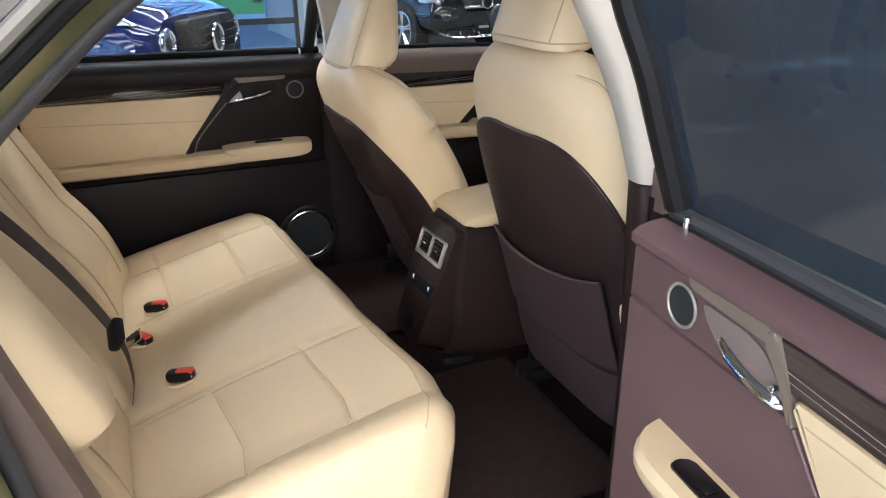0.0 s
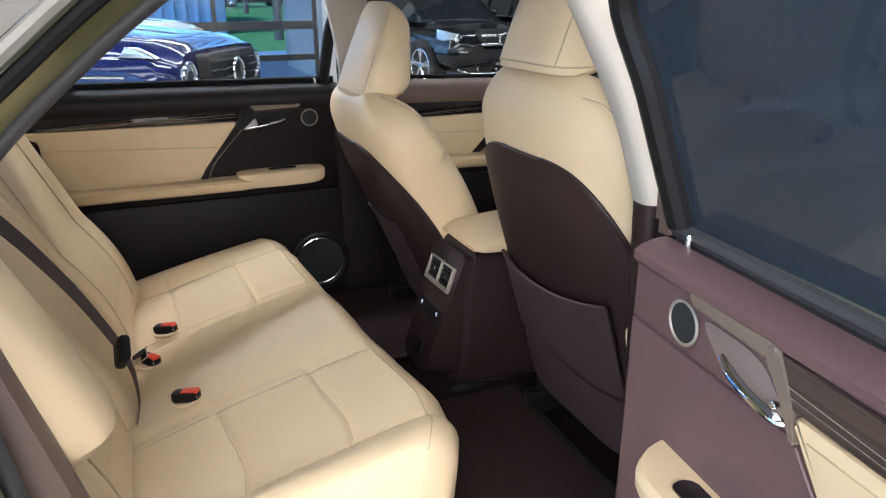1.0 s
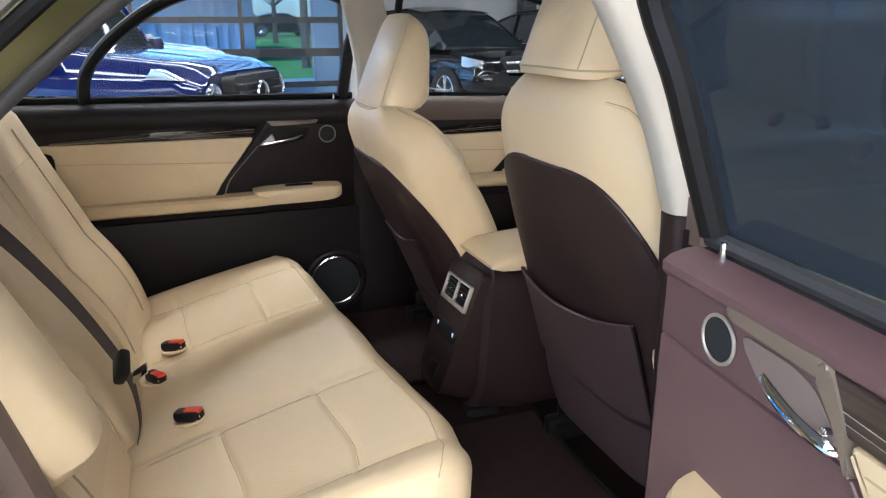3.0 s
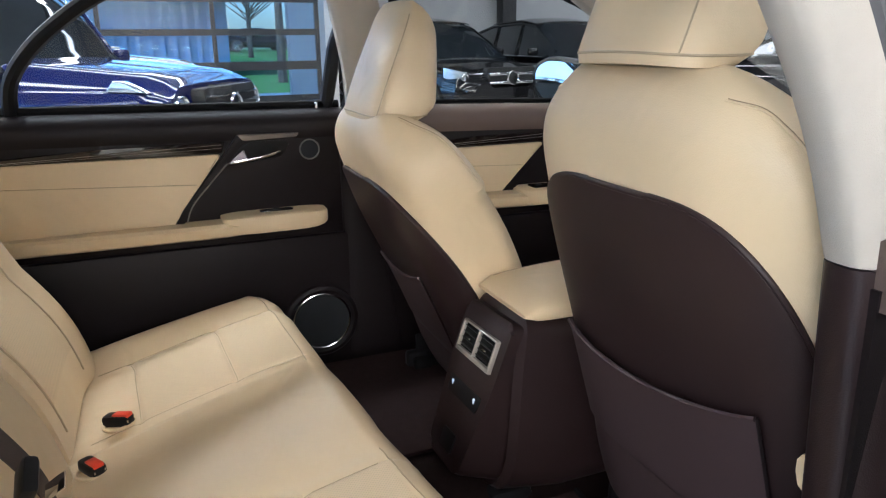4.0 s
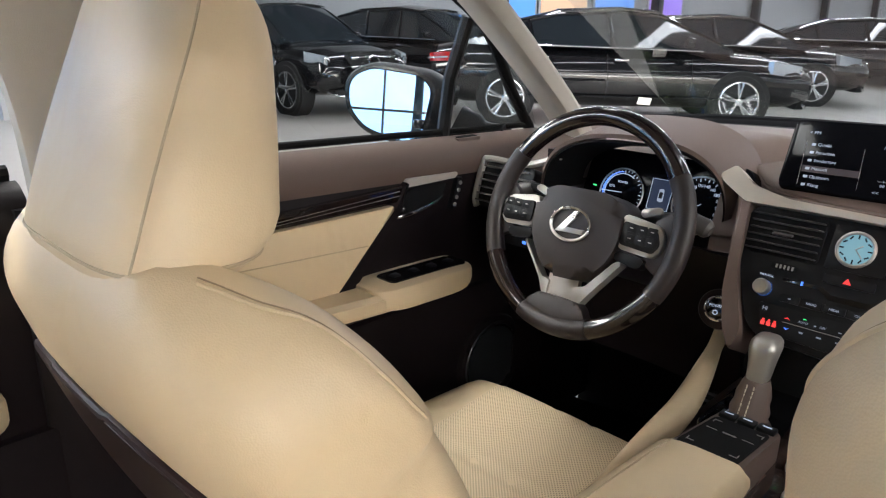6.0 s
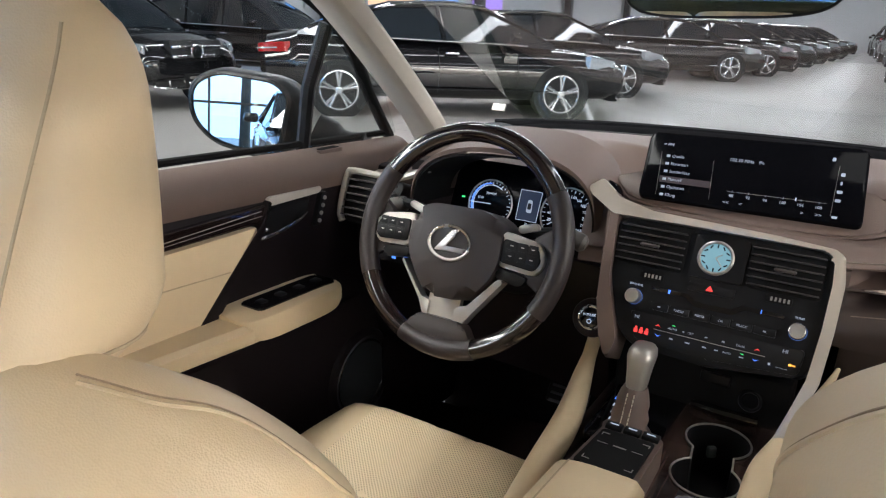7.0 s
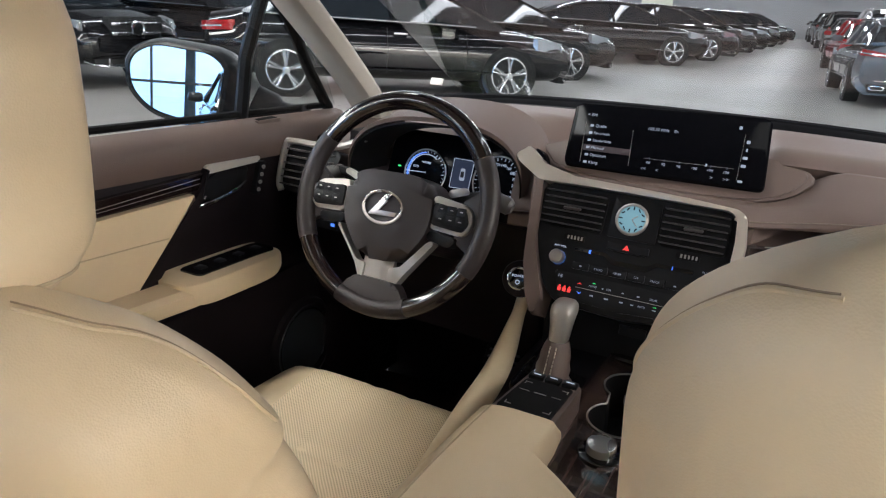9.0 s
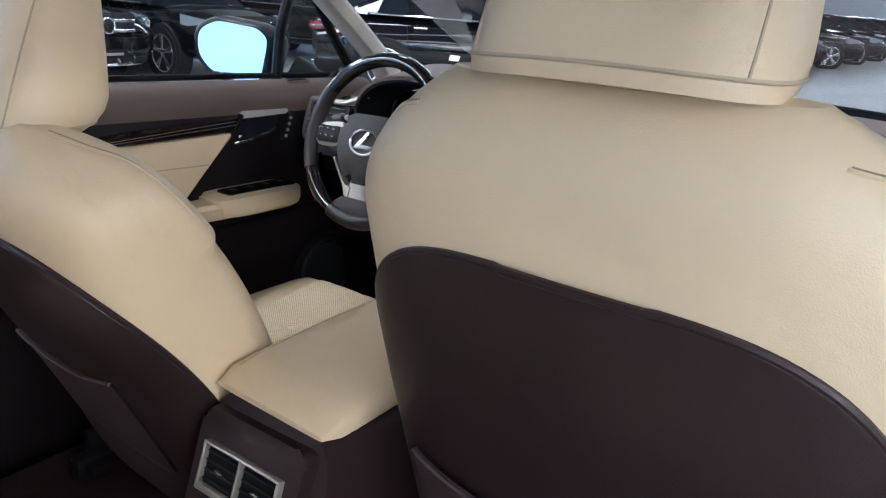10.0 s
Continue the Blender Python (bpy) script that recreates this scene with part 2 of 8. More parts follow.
def box(bm, c, s, bev=0.0, rot=None, seg=2):
    r = bmesh.ops.create_cube(bm, size=1)
    vs = r["verts"]
    m = Matrix.Translation(c) @ (rot.to_4x4() if rot is not None else Matrix.Identity(4)) @ Matrix.Diagonal((*s, 1))
    bmesh.ops.transform(bm, matrix=m, verts=vs)
    if bev:
        es = list({e for v in vs for e in v.link_edges})
        bmesh.ops.bevel(bm, geom=es, offset=bev, segments=seg, profile=0.5, affect="EDGES")


def rings(bm, rr, caps=True, closed=True):
    vv = [[bm.verts.new(p) for p in r] for r in rr]
    n = len(vv[0])
    for a, b in zip(vv, vv[1:]):
        for i in range(n if closed else n - 1):
            j = (i + 1) % n
            bm.faces.new((a[i], a[j], b[j], b[i]))
    if caps:
        bm.faces.new(vv[0])
        bm.faces.new(vv[-1])
    return vv


def tube(bm, pts, r, n=8, closed=False, flat=1.0):
    pts = [Vector(p) for p in pts]
    k = len(pts)
    rr, nor = [], None
    for i, p in enumerate(pts):
        a = pts[(i - 1) % k] if closed or i else p
        b = pts[(i + 1) % k] if closed or i < k - 1 else p
        d = (b - a).normalized()
        if nor is None:
            nor = d.orthogonal().normalized()
        nor = (nor - d * nor.dot(d)).normalized()
        bi = d.cross(nor)
        rad = r[i] if isinstance(r, (list, tuple)) else r
        rr.append([p + nor * math.cos(2 * math.pi * j / n) * rad + bi * math.sin(2 * math.pi * j / n) * rad * flat for j in range(n)])
    if closed:
        rr.append(rr[0])
        vv = [[bm.verts.new(p) for p in q] for q in rr[:-1]]
        for i in range(k):
            a, b = vv[i], vv[(i + 1) % k]
            for j in range(n):
                bm.faces.new((a[j], a[(j + 1) % n], b[(j + 1) % n], b[j]))
    else:
        rings(bm, rr)


def smooth_line(pts, n=8):
    """Catmull-Rom through the points."""
    pts = [Vector(p) for p in pts]
    out = []
    for i in range(len(pts) - 1):
        p0, p1, p2, p3 = pts[max(i - 1, 0)], pts[i], pts[i + 1], pts[min(i + 2, len(pts) - 1)]
        for j in range(n):
            t = j / n
            out.append(0.5 * ((2 * p1) + (p2 - p0) * t + (2 * p0 - 5 * p1 + 4 * p2 - p3) * t * t + (3 * p1 - p0 - 3 * p2 + p3) * t ** 3))
    out.append(pts[-1])
    return out


def sheet(bm, f, nu, nv, depth):
    """A curved sheet f(u, v), u and v from 0 to 1, thickened by the vector depth."""
    d = Vector(depth)
    top = [[bm.verts.new(Vector(f(i / nu, j / nv))) for j in range(nv + 1)] for i in range(nu + 1)]
    low = [[bm.verts.new(v.co + d) for v in row] for row in top]
    for i in range(nu):
        for j in range(nv):
            bm.faces.new((top[i][j], top[i + 1][j], top[i + 1][j + 1], top[i][j + 1]))
            bm.faces.new((low[i][j], low[i][j + 1], low[i + 1][j + 1], low[i + 1][j]))
    for i in range(nu):
        bm.faces.new((top[i][0], low[i][0], low[i + 1][0], top[i + 1][0]))
        bm.faces.new((top[i][nv], top[i + 1][nv], low[i + 1][nv], low[i][nv]))
    for j in range(nv):
        bm.faces.new((top[0][j], top[0][j + 1], low[0][j + 1], low[0][j]))
        bm.faces.new((top[nu][j], low[nu][j], low[nu][j + 1], top[nu][j + 1]))


def slab(bm, poly, at, depth0, depth1, bev=0.0, seg=2):
    """A plate of outline poly (u, v), from depth0 to depth1, laid out by at(u, v, w)."""
    a = [bm.verts.new(at(u, v, depth0)) for u, v in poly]
    b = [bm.verts.new(at(u, v, depth1)) for u, v in poly]
    n = len(poly)
    bm.faces.new(a)
    top = bm.faces.new(b)
    for i in range(n):
        j = (i + 1) % n
        bm.faces.new((a[i], a[j], b[j], b[i]))
    if bev:
        bmesh.ops.bevel(bm, geom=list(top.edges), offset=bev, segments=seg, profile=0.5, affect="EDGES")


def rounded(poly, r, n=4):
    """The outline with its corners rounded."""
    out, k = [], len(poly)
    for i in range(k):
        p, a, b = Vector(poly[i]), Vector(poly[i - 1]), Vector(poly[(i + 1) % k])
        q = min(r, (a - p).length * 0.45, (b - p).length * 0.45)
        s, e = p + (a - p).normalized() * q, p + (b - p).normalized() * q
        for j in range(n + 1):
            t = j / n
            out.append(tuple(s * (1 - t) ** 2 + p * 2 * t * (1 - t) + e * t * t))
    return out


def disc(bm, c, normal, r, depth, n=32, bev=0.0):
    m = Matrix.Translation(c) @ Vector(normal).to_track_quat("Z", "Y").to_matrix().to_4x4()
    res = bmesh.ops.create_cone(bm, cap_ends=True, segments=n, radius1=r, radius2=r, depth=depth, matrix=m)
    if bev:
        es = [e for e in {e for v in res["verts"] for e in v.link_edges} if abs(e.calc_face_angle(0)) > 1]
        bmesh.ops.bevel(bm, geom=es, offset=bev, segments=2, profile=0.5, affect="EDGES")


def torus(bm, c, normal, r, t, n=40, m=10, flat=1.0):
    q = Matrix.Translation(c) @ Vector(normal).to_track_quat("Z", "Y").to_matrix().to_4x4()
    tube(bm, [q @ Vector((r * math.cos(2 * math.pi * i / n), r * math.sin(2 * math.pi * i / n), 0)) for i in range(n)], t, m, closed=True, flat=flat)


def letters(text, size, at_matrix, mat, parent, name="lettering", depth=0.0004):
    cu = bpy.data.curves.new(name, "FONT")
    cu.body, cu.size, cu.extrude, cu.align_x, cu.align_y = text, size, depth, "CENTER", "CENTER"
    ob = new(name, cu)
    ob.matrix_world = at_matrix
    me = bpy.data.meshes.new_from_object(ob.evaluated_get(bpy.context.evaluated_depsgraph_get()))
    bpy.data.objects.remove(ob)
    me.materials.append(mat)
    ob = new(name, me)
    ob.matrix_world = at_matrix
    if parent is not None:
        ob.parent = parent
        ob.matrix_parent_inverse = parent.matrix_world.inverted()
    return ob


def plane_frame(o, right, up):
    """A matrix whose x runs along right, y along up and z out of the plane, at o."""
    x = Vector(right).normalized()
    z = x.cross(Vector(up)).normalized()
    y = z.cross(x)
    return Matrix(((x[0], y[0], z[0], o[0]), (x[1], y[1], z[1], o[1]), (x[2], y[2], z[2], o[2]), (0, 0, 0, 1)))


# ---- the car's shell ----
def setting(name, bm, mat, label="", category=""):
    return tagged(part(name, bm, mat), label, category, kind="structure")


bm = bmesh.new()
sheet(bm, lambda u, v: (-0.72 + 1.44 * u, 0.3 + 1.55 * v, 0.40 - 0.02 * math.cos(4 * math.pi * u) + 0.12 * math.exp(-((u - 0.5) / 0.09) ** 2) * (1 - v)), 40, 20, (0, 0, -0.03))
setting("floor", bm, CARPET, "dark brown carpeted car floor", "floor")

for x0, x1 in ((-0.66, -0.13), (0.13, 0.66)):
    mat = thing("floor_mat", "brown carpet mat with a dark bound edge in the rear footwell", "floor mat", ((x0 + x1) / 2, 0.65, 0.42), "rear floor mats")
    bm = bmesh.new()
    sheet(bm, lambda u, v: (x0 + (x1 - x0) * u, 0.42 + 0.405 * v, 0.432 + 0.012 * (2 * u - 1) ** 2), 14, 12, (0, 0, -0.008))
    part("carpet", bm, MATV, mat)
    bm = bmesh.new()
    tube(bm, [(x0 + (x1 - x0) * i / 14, 0.826, 0.434 + 0.012 * (2 * i / 14 - 1) ** 2) for i in range(15)], 0.006, 6)
    part("binding", bm, MATT, mat)

bm = bmesh.new()
sheet(bm, lambda u, v: (-0.66 + 1.32 * u, -0.6 + 1.85 * v, 1.56 + 0.07 * math.sin(math.pi * u) ** 0.6 - 0.16 * max(0, v - 0.7) ** 1.5 - 0.1 * max(0, 0.3 - v)), 20, 24, (0, 0, 0.02))
setting("ceiling", bm, PILLAR, "cream woven cloth headliner of the car", "headliner")


def post(name, pts, wide, thick, mat, along, label):
    """A pillar trim swept through pts, wide along the vector along."""
    m = bmesh.new()
    a = Vector(along).normalized()
    rr = []
    line = smooth_line(pts, 6)
    for i, p in enumerate(line):
        d = (line[min(i + 1, len(line) - 1)] - line[max(i - 1, 0)]).normalized()
        o = d.cross(a).normalized()
        t = i / (len(line) - 1)
        w = wide[0] + (wide[1] - wide[0]) * t
        rr.append([p + a * w * math.copysign(abs(math.cos(q)) ** 0.5, math.cos(q)) + o * thick * math.copysign(abs(math.sin(q)) ** 0.7, math.sin(q)) for q in [2 * math.pi * k / 16 for k in range(16)]])
    rings(m, rr)
    return setting(name, m, mat, label, "pillar")


post("pillar_a", [(-0.71, 1.78, 1.10), (-0.69, 1.66, 1.20), (-0.64, 1.38, 1.38), (-0.60, 1.12, 1.53)], (0.078, 0.058), 0.026, PILLAR, (0.72, -0.4, 0), "cream cloth covered windscreen pillar")
post("pillar_a", [(0.71, 1.78, 1.10), (0.69, 1.66, 1.20), (0.64, 1.38, 1.38), (0.60, 1.12, 1.53)], (0.078, 0.058), 0.026, PILLAR, (0.72, 0.4, 0), "cream cloth covered windscreen pillar")
post("pillar_b", [(-0.755, 0.70, 1.10), (-0.735, 0.68, 1.25), (-0.69, 0.63, 1.42), (-0.62, 0.58, 1.57)], (0.085, 0.06), 0.03, PILLAR, (0, 1, 0), "cream cloth covered middle pillar")
post("pillar_b", [(-0.765, 0.69, 0.35), (-0.77, 0.69, 0.7), (-0.765, 0.69, 1.12)], (0.105, 0.10), 0.03, DARK, (0, 1, 0), "dark brown lower trim of the middle pillar")
post("pillar_b", [(0.735, 0.735, 1.115), (0.72, 0.70, 1.25), (0.68, 0.635, 1.42), (0.62, 0.58, 1.57)], (0.035, 0.05), 0.03, PILLAR, (0.2, 1, 0), "cream upper trim of the middle pillar")
post("pillar_b", [(0.75, 0.75, 0.36), (0.75, 0.75, 0.7), (0.735, 0.735, 1.113)], (0.05, 0.035), 0.03, BROWN, (0.2, 1, 0), "brown lower trim of the middle pillar")
post("pillar_c", [(-0.74, -0.56, 1.12), (-0.70, -0.50, 1.3), (-0.63, -0.42, 1.55)], (0.06, 0.10), 0.03, PILLAR, (0, 1, 0), "cream rear pillar trim")
post("pillar_c", [(0.70, -0.30, 1.05), (0.68, -0.3, 1.3), (0.62, -0.3, 1.55)], (0.08, 0.12), 0.03, PILLAR, (0, 1, 0), "cream rear pillar trim")

# the opening of the right rear door: seal, painted flange, outer body
OPEN = [(0.66, 0.34), (0.2, 0.33), (-0.06, 0.38), (-0.14, 0.55), (-0.16, 0.75), (-0.17, 0.88), (-0.185, 1.02), (-0.172, 1.2), (-0.126, 1.266), (-0.045, 1.340), (0.032, 1.402), (0.16, 1.485), (0.34, 1.532), (0.56, 1.53)]
bm = bmesh.new()
tube(bm, smooth_line([(0.80 - 0.10 * max(0, z - 1.1), y - 0.004, z + 0.006) for y, z in OPEN], 5), 0.0105, 14)
setting("trim", bm, SEALD, "soft dark grey rubber seal round the rear door opening", "door seal")
bm = bmesh.new()
tube(bm, smooth_line([(0.765, 0.775, 0.36), (0.765, 0.775, 0.8), (0.755, 0.765, 1.09), (0.745, 0.74, 1.22), (0.71, 0.685, 1.4), (0.66, 0.63, 1.53)], 5), 0.018, 10)
setting("trim", bm, RUBBER, "soft grey rubber seal of the middle pillar", "door seal")
bm = bmesh.new()
line = smooth_line([(0, y, z) for y, z in OPEN], 5)
cen = Vector((0, 0.3, 0.95))
rr = []
for p in line:
    o = (p - cen).normalized()
    x = 0.81 - 0.10 * max(0, p.z - 1.1)
    rr.append([p + Vector((x, 0, 0)) + o * 0.012, p + Vector((x + 0.012, 0, 0)) + o * 0.018, p + Vector((x + 0.06, 0, 0)) + o * 0.042, p + Vector((x + 0.03, 0, 0)) + o * 0.060, p + Vector((x - 0.02, 0, 0)) + o * 0.05])
rings(bm, rr)
setting("trim", bm, GREEN_LIT, "green painted flange of the rear door opening, colour brightened as if lit", "door frame")
bm = bmesh.new()
tube(bm, smooth_line([(0.885 - 0.10 * max(0, y[1] - 1.1), y[0] - 0.03, y[1] + 0.045) for y in OPEN[7:]], 5), 0.009, 8)
setting("trim", bm, STRIP, "satin metal strip above the rear door", "trim strip")
bm = bmesh.new()
tube(bm, smooth_line([(0.878 - 0.10 * max(0, y[1] - 1.1), y[0] - 0.020, y[1] + 0.030) for y in OPEN[7:]], 5), 0.008, 8)
setting("trim", bm, MATT, "black rubber lip beside the satin strip", "door seal")
bm = bmesh.new()
edge = [(y, z) for y, z in OPEN[7:] if y < 0.1]
sheet(bm, lambda u, v: (lambda q: (0.872 - 0.10 * max(0, q[1] - 1.1), q[0] - 0.038 - 0.50 * v, q[1] + 0.052 + 0.06 * v))(smooth_line([(y, z, 0) for y, z in edge], 6)[int(round(u * (len(edge) - 1) * 6))]), (len(edge) - 1) * 6, 6, (-0.01, 0, 0))
setting("quarter_window", bm, GLASSBLACK, "black rear quarter glass", "car window")

# outer body
bm = bmesh.new()
sheet(bm, lambda u, v: (-0.72 + 1.44 * u, -1.1 + 2.5 * v, 1.66 + 0.035 * math.sin(math.pi * u) - 0.12 * max(0, v - 0.75) - 0.12 * max(0, 0.25 - v)), 16, 16, (0, 0, -0.02))
setting("roof", bm, GREEN, "dark green painted car roof", "car roof")
bm = bmesh.new()
sheet(bm, lambda u, v: (-0.86 + 1.72 * u, 2.3 + 1.15 * v, 1.06 - 0.10 * v - 0.12 * abs(2 * u - 1) ** 4 - 0.12 * v ** 6), 20, 16, (0, 0, -0.03))
setting("bonnet", bm, GREEN, "dark green painted car bonnet", "bonnet")
for sx in (-1, 1):
    bm = bmesh.new()
    sheet(bm, lambda u, v: (sx * (0.93 - 0.05 * v ** 3), 1.75 + 1.75 * u, 0.35 + 0.62 * v), 20, 8, (-sx * 0.03, 0, 0))
    setting("fender", bm, GREEN, "dark green painted front wing", "car wing")
    bm = bmesh.new()
    sheet(bm, lambda u, v: (sx * (0.93 - 0.06 * v ** 3), -1.3 + 1.12 * u, 0.35 + 0.72 * v), 16, 8, (-sx * 0.03, 0, 0))
    setting("rear_quarter", bm, GREEN, "dark green painted rear quarter panel", "car panel")
    bm = bmesh.new()
    box(bm, (sx * 0.86, 0.75, 0.33), (0.16, 2.2, 0.12), 0.03)
    setting("sill", bm, BLACK, "black plastic door sill", "sill")
    for yy in (2.62, -0.62):
        w = thing("car_wheel", "black tyre on a silver alloy wheel", "wheel", (sx * 0.82, yy, 0.35))
        bm = bmesh.new()
        torus(bm, (sx * 0.82, yy, 0.35), (1, 0, 0), 0.27, 0.085, 40, 10)
        part("tyre", bm, MATT, w)
        bm = bmesh.new()
        disc(bm, (sx * 0.84, yy, 0.35), (1, 0, 0), 0.21, 0.1, 32, 0.01)
        part("rim", bm, SILVER, w)
bm = bmesh.new()
box(bm, (0, -1.3, 0.75), (1.7, 0.06, 0.75), 0.02)
setting("tailgate", bm, GREEN, "dark green painted tailgate", "tailgate")
for sx in (-1, 1):
    bm = bmesh.new()
    slab(bm, rounded([(-0.62, 1.0), (-0.52, 1.58), (-1.05, 1.60), (-1.26, 1.12), (-1.26, 1.0)], 0.05), lambda u, v, w: Vector((sx * (0.72 - 0.16 * max(0, v - 1.05) - w), u, v)), -0.05, 0.0, 0.01)
    setting("quarter_trim", bm, PILLAR, "cream cloth trim of the rear quarter", "trim")
    bm = bmesh.new()
    box(bm, (sx * 0.75, -0.78, 0.82), (0.08, 0.98, 0.42), 0.02)
    setting("boot_side", bm, CARPET, "dark carpeted side of the boot", "trim")
bm = bmesh.new()
box(bm, (0, 3.48, 0.62), (1.75, 0.08, 0.6), 0.03)
setting("front_end", bm, BLACK, "black front end of the car", "bumper")
bm = bmesh.new()
box(bm, (0, 1.0, 0.30), (1.5, 4.6, 0.06), 0.02)
setting("underbody", bm, MATT, "black underbody", "underbody")
bm = bmesh.new()
box(bm, (0, -0.75, 0.62), (1.4, 1.0, 0.04), 0.01)
setting("boot_floor", bm, CARPET, "dark carpeted boot floor", "floor")
bm = bmesh.new()
box(bm, (0, 1.95, 0.62), (1.5, 0.05, 0.8), 0.01)
setting("bulkhead", bm, MATT, "dark bulkhead behind the dashboard", "bulkhead")

# glass
def glass(name, pts, mat, label):
    m = bmesh.new()
    a = [m.verts.new(p) for p in pts]
    n = (a[1].co - a[0].co).cross(a[3].co - a[0].co).normalized() * 0.004
    b = [m.verts.new(v.co + n) for v in a]
    m.faces.new(a)
    m.faces.new(b)
    for i in range(4):
        m.faces.new((a[i], a[(i + 1) % 4], b[(i + 1) % 4], b[i]))
    o = setting(name, m, mat, label, "window")
    o.visible_shadow = False
    return o


hatch = glass("rear_window", [(-0.66, -1.29, 1.12), (0.66, -1.29, 1.12), (0.60, -1.08, 1.60), (-0.60, -1.08, 1.60)], PRIVACY, "dark tinted rear window")
glass("windscreen", [(-0.74, 2.36, 1.09), (0.74, 2.36, 1.09), (0.60, 1.2, 1.60), (-0.60, 1.2, 1.60)], CLEAR, "clear sloping windscreen")
bm = bmesh.new()
tube(bm, smooth_line([(-0.72, 2.02, 1.10), (-0.5, 2.11, 1.125), (0, 2.16, 1.135), (0.5, 2.11, 1.125), (0.72, 2.02, 1.10)], 8), 0.017, 8, flat=0.6)
setting("trim", bm, BAND, "black band along the foot of the windscreen", "windscreen edge")


# ---- front seats ----
def front_seat(name, cx, y0, z0, lean, length, hr, cushion, shell_top, bulge, narrow, label):
    """A front seat: y0, z0 is the foot of its rear face, lean its recline in degrees."""
    root = thing(name, label, "car seat", (cx, y0 + 0.3, 0.42), "front seats")
    up = Vector((0, -math.sin(radians(lean)), math.cos(radians(lean))))
    fw = Vector((0, math.cos(radians(lean)), math.sin(radians(lean))))
    o = Vector((cx, y0, z0))
    L = length

    def half(v):
        t = v / L
        a = 0.236 + 0.026 * math.sin(min(1, max(0, (t + 0.1) / 0.75)) * math.pi / 2)
        if t > 0.76:
            k = (t - 0.76) / 0.24
            a *= max(0.05, 1 - 0.45 * k ** 2.2)
        return a

    def depth(v):
        t = max(0, v / L)
        c, d = 0.105 - 0.045 * t, 0.105 - 0.045 * t
        if t > 0.86:
            k = (t - 0.86) / 0.14
            d *= math.sqrt(max(0.02, 1 - k ** 2 * 0.93))
        return c, d

    def at(u, v, w):
        return o + Vector((u, 0, 0)) + up * v + fw * w

    def rear(u, v):
        a = half(v)
        c, d = depth(v)
        q = min(1, abs(u) / a)
        return c - d * (1 - q ** 5.0) ** (1 / 2.8) - 0.018 * math.exp(-((v / L - 0.62) / 0.25) ** 2) * (1 - q ** 2)

    m = bmesh.new()
    rr = []
    vs = [L * i / 52 for i in range(-4, 53)]
    for v in vs:
        a = half(v)
        c, d = depth(v)
        r = []
        for i in range(88):
            q = 2 * math.pi * i / 88
            x = math.copysign(abs(math.cos(q)) ** (2 / 3.2), math.cos(q))
            y = math.copysign(abs(math.sin(q)) ** (2 / 2.6), math.sin(q))
            w = c + d * y
            x *= 1 - narrow * max(0, y)
            x *= 1 + bulge * max(0, y) ** 0.5 * min(1, max(0, (v / L - 0.63) / 0.04)) * (1 - max(0, (v / L - 0.75) / 0.25) ** 1.6)
            if y > 0:
                bol = max(0.0, min(1.0, (abs(x) - 0.5) / 0.35))
                w += 0.055 * bol * math.sin(min(1, max(0, v / L)) * math.pi) ** 0.7 - 0.02 * (1 - bol) * (y ** 2)
            else:
                w = rear(min(1, max(-1, x)) * a, v)
            r.append(at(x * a, v, w))
        rr.append(r)
    rings(m, rr)
    part("backrest", m, CREAM, root, "cream leather backrest with stitched side bolsters")

    @functools.lru_cache(maxsize=None)
    def section(v):
        """Half of the cross section at height v, from the middle of the rear face: (run, u, w)."""
        a = half(v)
        c, d = depth(v)
        out = []
        for i in range(73):
            q = -math.pi / 2 + 0.75 * math.pi * i / 72
            x = abs(math.cos(q)) ** (2 / 3.2) if math.cos(q) > 0 else 0.0
            y = math.copysign(abs(math.sin(q)) ** (2 / 2.6), math.sin(q))
            x *= 1 - narrow * max(0, y)
            x *= 1 + bulge * max(0, y) ** 0.5 * min(1, max(0, (v / L - 0.63) / 0.04)) * (1 - max(0, (v / L - 0.75) / 0.25) ** 1.6)
            if y > 0:
                bol = max(0.0, min(1.0, (abs(x) - 0.5) / 0.35))
                w = c + d * y + 0.055 * bol * math.sin(min(1, max(0, v / L)) * math.pi) ** 0.7 - 0.02 * (1 - bol) * y ** 2
            else:
                w = rear(min(1, x) * a, v)
            run = out[-1][0] + math.hypot(x * a - out[-1][1], w - out[-1][2]) if out else 0.0
            out.append((run, x * a, w))
        return out

    def skin(run, v, lift=0.0):
        """A point of the cover, run metres round from the middle of the rear face, raised by lift."""
        sec, g = section(round(v, 5)), abs(run)
        k = 1
        while k < len(sec) - 1 and sec[k][0] < g:
            k += 1
        (r0, u0, w0), (r1, u1, w1) = sec[k - 1], sec[k]
        f = (g - r0) / max(1e-6, r1 - r0)
        du, dw = u1 - u0, w1 - w0
        n = math.hypot(du, dw) or 1.0
        u = u0 + du * f + lift * dw / n
        w = w0 + dw * f - lift * du / n
        return at(math.copysign(u, run), v, w)

    # brown rear shell, wrapped a little way round the sides
    m = bmesh.new()
    top, H = shell_top

    def shell(s, t):
        v = -0.17 * L + (top + 0.17 * L) * (1 - (1 - s) ** 1.9)
        k = max(0.0, 1 - (top - v) / H)
        run = 0.283 * max(0.0, 1 - k ** 2) ** 0.23 * math.sin(math.pi * (t - 0.5))
        e = max(0.0, min(1.0, min(t, 1 - t) / 0.05, (1 - s) / 0.03)) ** 0.5
        p = skin(run, max(v, -0.02), -0.003 + 0.010 * e)
